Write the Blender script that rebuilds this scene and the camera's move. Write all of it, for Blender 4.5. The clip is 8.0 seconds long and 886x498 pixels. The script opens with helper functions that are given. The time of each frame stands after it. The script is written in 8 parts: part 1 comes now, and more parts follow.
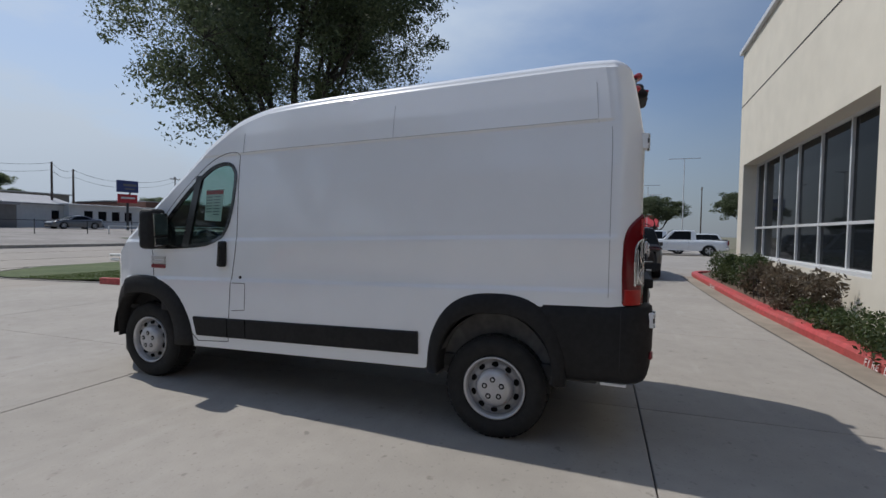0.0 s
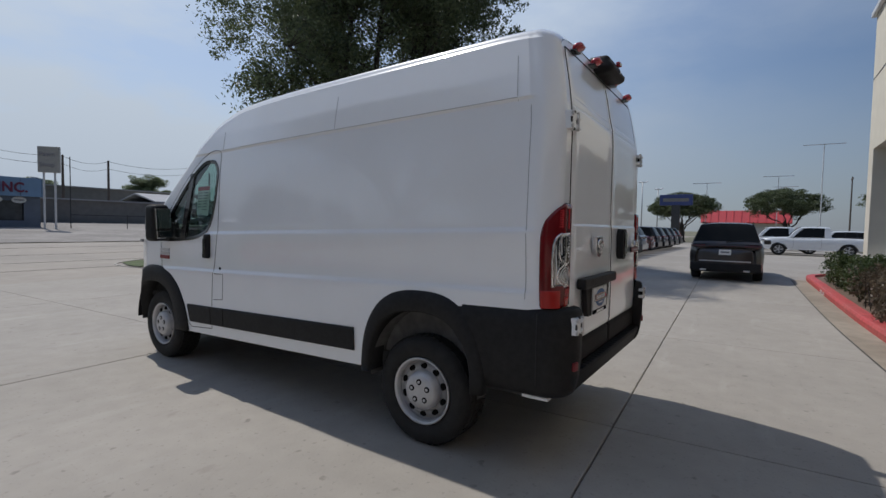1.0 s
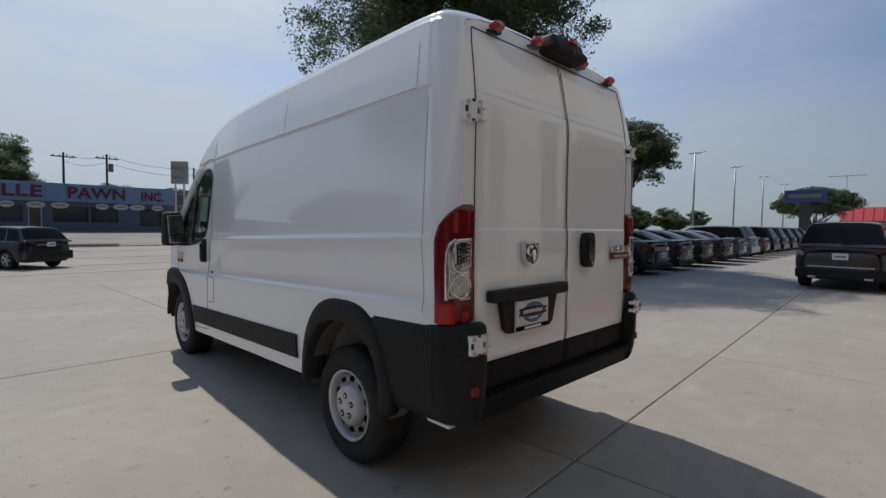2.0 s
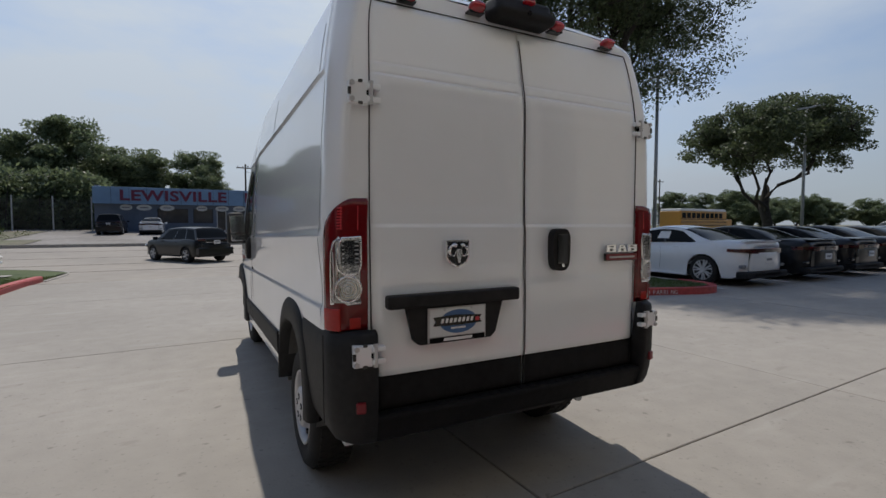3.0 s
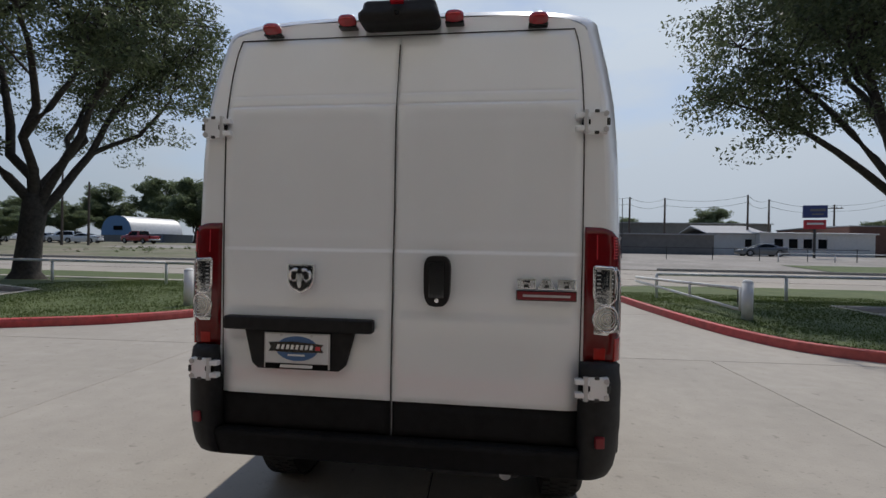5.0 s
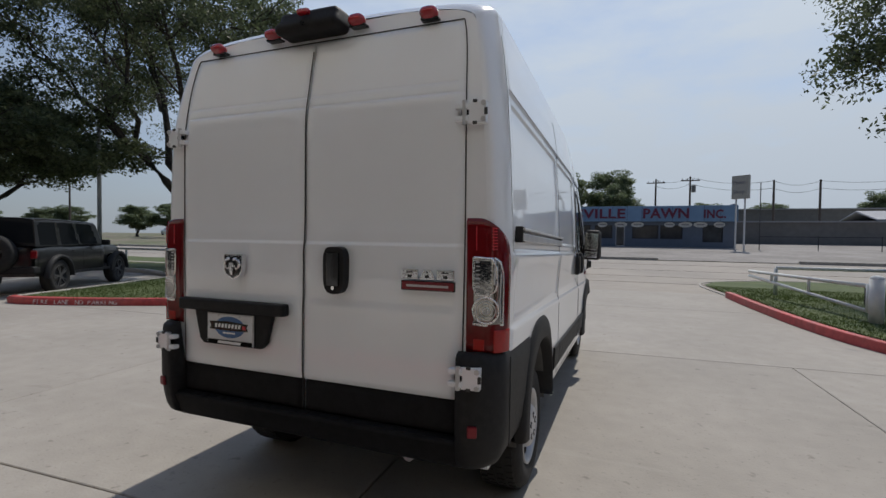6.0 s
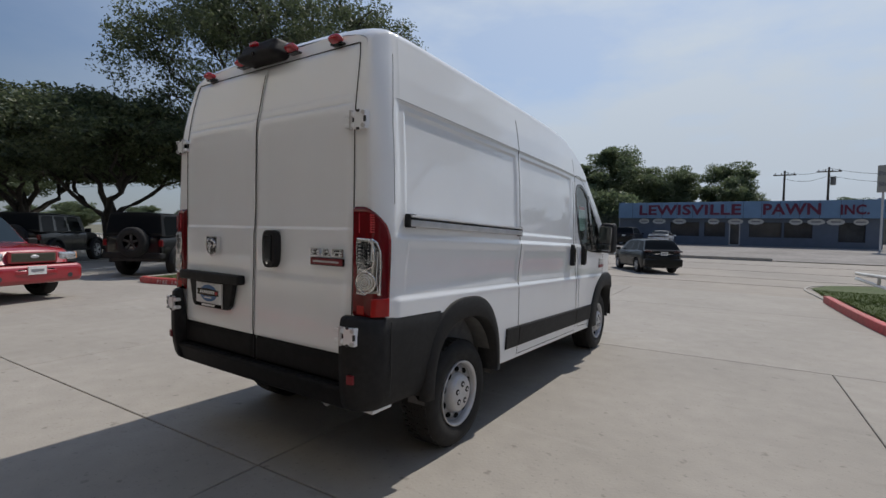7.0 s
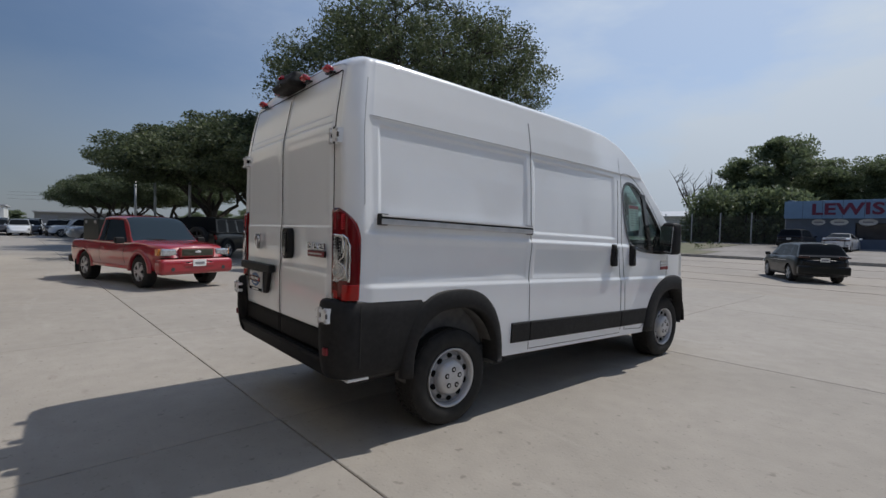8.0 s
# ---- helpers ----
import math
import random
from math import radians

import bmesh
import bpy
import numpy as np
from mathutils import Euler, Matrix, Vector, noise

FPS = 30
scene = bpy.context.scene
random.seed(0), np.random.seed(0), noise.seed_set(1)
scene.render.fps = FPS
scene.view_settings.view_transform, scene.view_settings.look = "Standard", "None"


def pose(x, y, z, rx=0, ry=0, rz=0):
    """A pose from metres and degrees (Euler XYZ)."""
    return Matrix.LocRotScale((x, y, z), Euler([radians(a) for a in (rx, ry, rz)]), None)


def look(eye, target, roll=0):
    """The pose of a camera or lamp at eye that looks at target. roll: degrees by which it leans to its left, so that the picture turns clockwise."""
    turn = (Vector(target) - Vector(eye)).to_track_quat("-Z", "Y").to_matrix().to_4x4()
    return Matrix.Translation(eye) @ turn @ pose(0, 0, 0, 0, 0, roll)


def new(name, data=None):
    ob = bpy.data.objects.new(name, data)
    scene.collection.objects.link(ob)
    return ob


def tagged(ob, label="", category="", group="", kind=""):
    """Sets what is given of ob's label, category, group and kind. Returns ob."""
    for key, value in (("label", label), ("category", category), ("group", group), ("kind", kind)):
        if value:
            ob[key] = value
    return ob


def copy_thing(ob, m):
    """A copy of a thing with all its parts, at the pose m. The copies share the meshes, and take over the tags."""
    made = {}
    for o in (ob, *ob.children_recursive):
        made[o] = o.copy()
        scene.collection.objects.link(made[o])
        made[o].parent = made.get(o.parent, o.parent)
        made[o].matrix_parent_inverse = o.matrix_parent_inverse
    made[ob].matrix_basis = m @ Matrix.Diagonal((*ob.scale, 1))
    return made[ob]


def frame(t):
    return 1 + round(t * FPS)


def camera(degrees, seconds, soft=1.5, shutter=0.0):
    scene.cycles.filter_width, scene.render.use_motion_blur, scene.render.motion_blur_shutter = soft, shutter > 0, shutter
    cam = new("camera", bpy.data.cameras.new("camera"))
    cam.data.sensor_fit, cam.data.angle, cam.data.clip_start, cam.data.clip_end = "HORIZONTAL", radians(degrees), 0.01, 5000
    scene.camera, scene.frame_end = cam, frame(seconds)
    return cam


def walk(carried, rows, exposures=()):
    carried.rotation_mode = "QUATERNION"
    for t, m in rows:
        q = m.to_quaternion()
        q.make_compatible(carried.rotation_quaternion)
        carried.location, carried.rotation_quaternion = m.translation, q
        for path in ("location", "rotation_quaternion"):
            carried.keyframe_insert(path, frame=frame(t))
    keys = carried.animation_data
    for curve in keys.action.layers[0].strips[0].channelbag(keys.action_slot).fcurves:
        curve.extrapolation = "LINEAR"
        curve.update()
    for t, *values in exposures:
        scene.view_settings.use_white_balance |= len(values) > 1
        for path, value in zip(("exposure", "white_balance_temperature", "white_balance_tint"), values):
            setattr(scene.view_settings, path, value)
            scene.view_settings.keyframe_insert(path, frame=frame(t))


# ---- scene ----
cam = camera(86.1, 8.0)
PATH = [
    (0, (-4.169, 0.108, 1.452), (-2.302, 0.821, 1.38), 1.0),
    (0.5, (-3.876, -0.39, 1.459), (-2.094, 0.513, 1.37), 1.1),
    (1, (-3.467, -0.873, 1.45), (-1.799, 0.228, 1.356), 1.1),
    (1.2, (-3.288, -1.036, 1.48), (-1.668, 0.132, 1.382), 1.2),
    (2.3, (-2.307, -1.738, 1.484), (-1.018, -0.212, 1.386), 0.4),
    (2.5, (-2.092, -1.86, 1.487), (-0.897, -0.26, 1.379), 0.3),
    (3, (-1.521, -1.998, 1.481), (-0.595, -0.229, 1.377), 0.1),
    (3.5, (-0.973, -2.036, 1.49), (-0.313, -0.149, 1.42), 0.2),
    (4, (-0.425, -2.039, 1.467), (-0.082, -0.068, 1.453), 0.4),
    (4.5, (-0.01, -2.082, 1.499), (0.038, -0.083, 1.5), 0.7),
    (5, (0.492, -2.112, 1.497), (0.241, -0.128, 1.489), 1.0),
    (5.2, (0.703, -2.08, 1.515), (0.325, -0.116, 1.494), 0.9),
    (6.3, (1.82, -1.922, 1.509), (0.993, -0.102, 1.454), 0.8),
    (6.5, (2.049, -1.904, 1.496), (1.154, -0.116, 1.44), 0.9),
    (7, (2.646, -1.827, 1.471), (1.533, -0.167, 1.398), 1.2),
    (7.5, (3.117, -1.641, 1.472), (1.787, -0.15, 1.394), 1.4),
    (8, (3.628, -1.38, 1.461), (2.087, -0.108, 1.386), 1.3),
]
EXPOSURE = [(0.0, 0.04, 6430, 10), (1.0, 0.01, 6500, 10), (2.5, 0.02, 6700, 10), (3.5, 0.03, 6680, 10), (5.0, 0.06, 6660, 10), (6.5, 0.03, 6660, 10), (8.0, 0.05, 6590, 10)]
walk(cam, [(t, look(eye, target, roll)) for t, eye, target, roll in PATH], EXPOSURE)
import collections


# ---- light: high sun ahead of the van and a little to its right, thin haze ----
SUN = Vector((0.17 * math.cos(radians(57)), 0.9854 * math.cos(radians(57)), math.sin(radians(57))))
world = bpy.data.worlds.new("sky")
scene.world = world
world.use_nodes = True
wn, wl = world.node_tree.nodes, world.node_tree.links
wn.clear()
w_out = wn.new("ShaderNodeOutputWorld")
w_bg = wn.new("ShaderNodeBackground")
w_bg.inputs["Strength"].default_value = 0.14
w_sky = wn.new("ShaderNodeTexSky")
w_sky.sky_type = "NISHITA"
w_sky.sun_disc = False
w_sky.sun_elevation = radians(57)
w_sky.sun_rotation = math.atan2(SUN.x, SUN.y)
w_sky.air_density, w_sky.dust_density, w_sky.ozone_density = 1.0, 0.9, 2.2
w_sky.altitude = 1500
w_tc = wn.new("ShaderNodeTexCoord")
w_map = wn.new("ShaderNodeMapping")
w_map.inputs["Scale"].default_value = (1.0, 1.0, 2.6)
w_noise = wn.new("ShaderNodeTexNoise")
w_noise.inputs["Scale"].default_value = 2.1
w_noise.inputs["Detail"].default_value = 7
w_noise.inputs["Roughness"].default_value = 0.55
w_ramp = wn.new("ShaderNodeValToRGB")
w_ramp.color_ramp.elements[0].position, w_ramp.color_ramp.elements[1].position = 0.41, 0.64
w_ramp.color_ramp.elements[0].color, w_ramp.color_ramp.elements[1].color = (0.0, 0.0, 0.0, 1), (0.8, 0.8, 0.8, 1)
w_mix = wn.new("ShaderNodeMixRGB")
w_mix.inputs["Color2"].default_value = (4.15, 4.78, 5.6, 1)
wl.new(w_tc.outputs["Generated"], w_map.inputs["Vector"])
wl.new(w_map.outputs["Vector"], w_noise.inputs["Vector"])
wl.new(w_noise.outputs["Fac"], w_ramp.inputs["Fac"])
# haze thickens towards the sun, thin cloud over it
w_dot = wn.new("ShaderNodeVectorMath")
w_dot.operation = "DOT_PRODUCT"
w_dot.inputs[1].default_value = tuple(SUN)
wl.new(w_tc.outputs["Generated"], w_dot.inputs[0])
w_haze = wn.new("ShaderNodeMapRange")
w_haze.inputs["From Min"].default_value, w_haze.inputs["From Max"].default_value = 0.2, 0.95
w_haze.inputs["To Min"].default_value, w_haze.inputs["To Max"].default_value = 0.12, 1.0
wl.new(w_dot.outputs["Value"], w_haze.inputs["Value"])
w_mul = wn.new("ShaderNodeMath")
w_mul.operation = "MULTIPLY"
wl.new(w_ramp.outputs["Color"], w_mul.inputs[0])
wl.new(w_haze.outputs["Result"], w_mul.inputs[1])
w_add = wn.new("ShaderNodeMath")
w_add.operation = "MULTIPLY_ADD"
w_add.inputs[1].default_value = 0.82
wl.new(w_haze.outputs["Result"], w_add.inputs[0])
wl.new(w_mul.outputs["Value"], w_add.inputs[2])
w_sub = wn.new("ShaderNodeMath")
w_sub.operation = "SUBTRACT"
w_sub.use_clamp = True
w_sub.inputs[1].default_value = 0.09
wl.new(w_add.outputs["Value"], w_sub.inputs[0])
w_sep = wn.new("ShaderNodeSeparateXYZ")
wl.new(w_tc.outputs["Generated"], w_sep.inputs["Vector"])
w_hz = wn.new("ShaderNodeMapRange")
w_hz.inputs["From Min"].default_value, w_hz.inputs["From Max"].default_value = 0.0, 0.28
w_hz.inputs["To Min"].default_value, w_hz.inputs["To Max"].default_value = 0.85, 0.0
wl.new(w_sep.outputs["Z"], w_hz.inputs["Value"])
w_fac = wn.new("ShaderNodeMath")
w_fac.operation = "ADD"
w_fac.use_clamp = True
wl.new(w_sub.outputs["Value"], w_fac.inputs[0])
wl.new(w_hz.outputs["Result"], w_fac.inputs[1])
wl.new(w_fac.outputs["Value"], w_mix.inputs["Fac"])
wl.new(w_sky.outputs["Color"], w_mix.inputs["Color1"])
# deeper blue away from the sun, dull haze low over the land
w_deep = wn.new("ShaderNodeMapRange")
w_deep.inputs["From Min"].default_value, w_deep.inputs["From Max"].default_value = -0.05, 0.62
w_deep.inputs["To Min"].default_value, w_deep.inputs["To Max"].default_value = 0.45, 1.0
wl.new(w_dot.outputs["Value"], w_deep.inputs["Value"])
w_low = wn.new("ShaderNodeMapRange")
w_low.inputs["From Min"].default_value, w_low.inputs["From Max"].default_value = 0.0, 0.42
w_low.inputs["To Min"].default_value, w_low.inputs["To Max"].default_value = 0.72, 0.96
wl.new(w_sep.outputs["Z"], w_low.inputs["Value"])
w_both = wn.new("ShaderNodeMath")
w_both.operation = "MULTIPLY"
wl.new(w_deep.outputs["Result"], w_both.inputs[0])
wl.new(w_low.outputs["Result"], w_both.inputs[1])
# clear, darker blue overhead
w_zen = wn.new("ShaderNodeMapRange")
w_zen.inputs["From Min"].default_value, w_zen.inputs["From Max"].default_value = 0.4, 0.8
wl.new(w_sep.outputs["Z"], w_zen.inputs["Value"])
w_blue = wn.new("ShaderNodeMixRGB")
w_blue.blend_type = "MULTIPLY"
w_blue.inputs["Color2"].default_value = (0.40, 0.50, 0.71, 1)
wl.new(w_zen.outputs["Result"], w_blue.inputs["Fac"])
wl.new(w_mix.outputs["Color"], w_blue.inputs["Color1"])
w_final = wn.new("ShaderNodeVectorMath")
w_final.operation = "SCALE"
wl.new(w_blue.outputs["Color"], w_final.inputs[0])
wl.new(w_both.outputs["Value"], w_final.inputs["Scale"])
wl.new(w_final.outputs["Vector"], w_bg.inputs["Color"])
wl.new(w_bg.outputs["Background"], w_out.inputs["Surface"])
sun = new("sun", bpy.data.lights.new("sun", "SUN"))
sun.data.energy, sun.data.angle, sun.data.color = 2.75, radians(0.6), (1.0, 0.965, 0.91)
sun.matrix_world = look(SUN * 60, (0, 0, 0))


# ---- materials ----
def mat(name, color, rough=0.6, metal=0.0, vary=0.12, scale=6.0, bump=0.0, bump_scale=60.0, coat=0.0, color2=None, big=0.0, alpha_glass=False, spec=0.5, per=0.0):
    """A surface with grain at two scales; color2 mixes in with the coarse noise."""
    m = bpy.data.materials.new(name)
    m.use_nodes = True
    n, l = m.node_tree.nodes, m.node_tree.links
    b = n["Principled BSDF"]
    b.inputs["Roughness"].default_value = rough
    b.inputs["Metallic"].default_value = metal
    b.inputs["Specular IOR Level"].default_value = spec
    if coat:
        b.inputs["Coat Weight"].default_value = coat
        b.inputs["Coat Roughness"].default_value = 0.03
        b.inputs["Coat IOR"].default_value = 1.53
    tc = n.new("ShaderNodeTexCoord")
    n1 = n.new("ShaderNodeTexNoise")
    n1.inputs["Scale"].default_value, n1.inputs["Detail"].default_value = scale, 6
    l.new(tc.outputs["Object"], n1.inputs["Vector"])
    n2 = n.new("ShaderNodeTexNoise")
    n2.inputs["Scale"].default_value, n2.inputs["Detail"].default_value = scale / 9, 3
    l.new(tc.outputs["Object"], n2.inputs["Vector"])
    r1 = n.new("ShaderNodeMapRange")
    r1.inputs["From Min"].default_value, r1.inputs["From Max"].default_value = 0.3, 0.7
    r1.inputs["To Min"].default_value, r1.inputs["To Max"].default_value = 1 - vary, 1 + vary
    l.new(n1.outputs["Fac"], r1.inputs["Value"])
    r2 = n.new("ShaderNodeMapRange")
    r2.inputs["From Min"].default_value, r2.inputs["From Max"].default_value = 0.35, 0.65
    l.new(n2.outputs["Fac"], r2.inputs["Value"])
    mix = n.new("ShaderNodeMixRGB")
    mix.inputs["Color1"].default_value = (*color, 1)
    c2 = color2 or tuple(c * (1 - big) for c in color)
    mix.inputs["Color2"].default_value = (*c2, 1)
    l.new(r2.outputs["Result"], mix.inputs["Fac"])
    mul = n.new("ShaderNodeVectorMath")
    mul.operation = "SCALE"
    l.new(mix.outputs["Color"], mul.inputs[0])
    last = r1.outputs["Result"]
    if per:
        info = n.new("ShaderNodeObjectInfo")
        r3 = n.new("ShaderNodeMapRange")
        r3.inputs["To Min"].default_value, r3.inputs["To Max"].default_value = 1 - per, 1 + per
        l.new(info.outputs["Random"], r3.inputs["Value"])
        mm = n.new("ShaderNodeMath")
        mm.operation = "MULTIPLY"
        l.new(last, mm.inputs[0])
        l.new(r3.outputs["Result"], mm.inputs[1])
        last = mm.outputs["Value"]
    l.new(last, mul.inputs["Scale"])
    l.new(mul.outputs["Vector"], b.inputs["Base Color"])
    if bump:
        n3 = n.new("ShaderNodeTexNoise")
        n3.inputs["Scale"].default_value, n3.inputs["Detail"].default_value = bump_scale, 5
        l.new(tc.outputs["Object"], n3.inputs["Vector"])
        bp = n.new("ShaderNodeBump")
        bp.inputs["Strength"].default_value, bp.inputs["Distance"].default_value = bump, 0.01
        l.new(n3.outputs["Fac"], bp.inputs["Height"])
        l.new(bp.outputs["Normal"], b.inputs["Normal"])
    return m


def glass_mat(name, tint, rough=0.02, clear=0.5):
    """Tinted pane: clear glass mixed with gloss."""
    m = bpy.data.materials.new(name)
    m.use_nodes = True
    n, l = m.node_tree.nodes, m.node_tree.links
    b = n["Principled BSDF"]
    b.inputs["Base Color"].default_value = (*tint, 1)
    b.inputs["Roughness"].default_value = rough
    b.inputs["Transmission Weight"].default_value = clear
    b.inputs["IOR"].default_value = 1.14
    return m


def pane_mat(name, tint):
    """Thin window pane: sees straight through with a tint, with a glassy reflection."""
    m = bpy.data.materials.new(name)
    m.use_nodes = True
    n, l = m.node_tree.nodes, m.node_tree.links
    n.remove(n["Principled BSDF"])
    tr = n.new("ShaderNodeBsdfTransparent")
    tr.inputs["Color"].default_value = (*tint, 1)
    gl = n.new("ShaderNodeBsdfGlossy")
    gl.inputs["Roughness"].default_value = 0.02
    lw = n.new("ShaderNodeLayerWeight")
    lw.inputs["Blend"].default_value = 0.5
    pw = n.new("ShaderNodeMath")
    pw.operation = "POWER"
    pw.inputs[1].default_value = 4.0
    l.new(lw.outputs["Facing"], pw.inputs[0])
    fr = n.new("ShaderNodeMath")
    fr.operation = "MULTIPLY_ADD"
    fr.inputs[1].default_value, fr.inputs[2].default_value = 0.9, 0.045
    l.new(pw.outputs["Value"], fr.inputs[0])
    mx = n.new("ShaderNodeMixShader")
    l.new(fr.outputs["Value"], mx.inputs["Fac"])
    l.new(tr.outputs["BSDF"], mx.inputs[1])
    l.new(gl.outputs["BSDF"], mx.inputs[2])
    l.new(mx.outputs["Shader"], n["Material Output"].inputs["Surface"])
    return m


def leaf_mat(name, dark, light, rough=0.5):
    m = bpy.data.materials.new(name)
    m.use_nodes = True
    n, l = m.node_tree.nodes, m.node_tree.links
    b = n["Principled BSDF"]
    b.inputs["Roughness"].default_value = rough
    g = n.new("ShaderNodeNewGeometry")
    mx = n.new("ShaderNodeMixRGB")
    mx.inputs["Color1"].default_value, mx.inputs["Color2"].default_value = (*dark, 1), (*light, 1)
    l.new(g.outputs["Random Per Island"], mx.inputs["Fac"])
    l.new(mx.outputs["Color"], b.inputs["Base Color"])
    tl = n.new("ShaderNodeBsdfTranslucent")
    l.new(mx.outputs["Color"], tl.inputs["Color"])
    ms = n.new("ShaderNodeMixShader")
    ms.inputs["Fac"].default_value = 0.48
    l.new(b.outputs["BSDF"], ms.inputs[1])
    l.new(tl.outputs["BSDF"], ms.inputs[2])
    l.new(ms.outputs["Shader"], n["Material Output"].inputs["Surface"])
    return m


M_PAINT = mat("white_paint", (0.86, 0.885, 0.915), 0.3, vary=0.015, scale=3, coat=1.0, big=0.03)
M_PLASTIC = mat("black_plastic", (0.021, 0.021, 0.022), 0.58, spec=0.22, vary=0.2, scale=30, bump=0.12, bump_scale=400, big=0.2)
M_GLOSSBLACK = mat("gloss_black", (0.012, 0.012, 0.013), 0.2, vary=0.1, coat=0.4)
M_SEAM = mat("panel_gap", (0.03, 0.03, 0.032), 0.8)
M_RUBBER = mat("tyre_rubber", (0.015, 0.015, 0.015), 0.85, vary=0.3, scale=14, bump=0.3, bump_scale=120, color2=(0.018, 0.017, 0.016))
# near-black; on holes, gaps and grooves it stands in for their shade
M_VOID = mat("black_and_hollow_shade", (0.006, 0.006, 0.006), 0.95, spec=0.1)
M_PLATE = mat("plate_face", (0.66, 0.67, 0.68), 0.5, vary=0.05)
M_STEEL = mat("silver_steel", (0.60, 0.60, 0.61), 0.4, metal=0.35, vary=0.1, scale=14, big=0.18)
# darker copy of the wheel steel, shade of the deep dish painted in
M_DISH = mat("shaded_steel", (0.36, 0.36, 0.37), 0.5, metal=0.4, vary=0.2, scale=16, big=0.25)
M_DARKSTEEL = mat("dark_steel", (0.06, 0.06, 0.06), 0.6, metal=0.3, vary=0.3, scale=10)
# darker copy of the bumper plastic, shade at the tail put into its colour
M_CLAD = mat("tail_shade_plastic", (0.015, 0.015, 0.016), 0.62, spec=0.12, vary=0.2, scale=25, big=0.2)
M_MESH = mat("olive_mesh", (0.10, 0.095, 0.06), 0.5, metal=0.3, vary=0.3, scale=90, bump=0.3, bump_scale=300)
M_LINER = mat("arch_liner", (0.13, 0.13, 0.13), 0.85, vary=0.25, scale=12, big=0.3)
M_CHROME = mat("chrome", (0.8, 0.8, 0.82), 0.2, metal=1.0, vary=0.05)
M_REDLENS = mat("red_lens", (0.155, 0.005, 0.008), 0.14, vary=0.12, scale=20, coat=0.25, big=0.25, spec=0.3)
M_REDBRIGHT = mat("bright_red_lens", (0.36, 0.014, 0.013), 0.14, vary=0.12, scale=25, coat=0.25, spec=0.3)
M_MARKER = mat("marker_lens", (0.36, 0.012, 0.022), 0.2, vary=0.15, scale=30, coat=0.9)
M_LED = mat("led_row", (0.6, 0.03, 0.04), 0.3, vary=0.1)
M_CLEARLENS = mat("clear_lens", (0.55, 0.56, 0.57), 0.16, metal=0.7, vary=0.45, scale=36, coat=1.0, bump=0.5, bump_scale=60)
M_RAIL = mat("bright_rail", (0.74, 0.74, 0.75), 0.3, metal=0.25, vary=0.05)
# grey for fine joints; on shallow pressings it paints the crease's shade
M_CREASE = mat("joint_and_crease_shade", (0.34, 0.35, 0.37), 0.6, vary=0.1)
M_LENSDARK = mat("lamp_bowl", (0.26, 0.255, 0.25), 0.10, metal=0.95, vary=0.5, scale=50, coat=0.6, bump=0.15, bump_scale=22)
M_PANE = pane_mat("cab_pane", (0.60, 0.76, 0.71))
M_SCREEN = pane_mat("windshield_pane", (0.40, 0.50, 0.47))
M_TINT = glass_mat("tinted_glass", (0.012, 0.014, 0.016), 0.03, 0.0)
M_INTERIOR = mat("dark_fabric", (0.035, 0.035, 0.037), 0.9, vary=0.2, scale=20, bump=0.2, bump_scale=200)
M_GREYPLASTIC = mat("grey_trim", (0.20, 0.20, 0.21), 0.7, vary=0.1)
M_PAPER = mat("paper_sheet", (0.78, 0.78, 0.77), 0.7, vary=0.03)
M_INK = mat("grey_ink", (0.25, 0.25, 0.27), 0.8)
M_REDINK = mat("red_ink", (0.5, 0.04, 0.05), 0.6)
M_BLUEINK = mat("blue_ink", (0.06, 0.14, 0.30), 0.5)
M_MAROON = mat("maroon_badge", (0.20, 0.012, 0.02), 0.35)



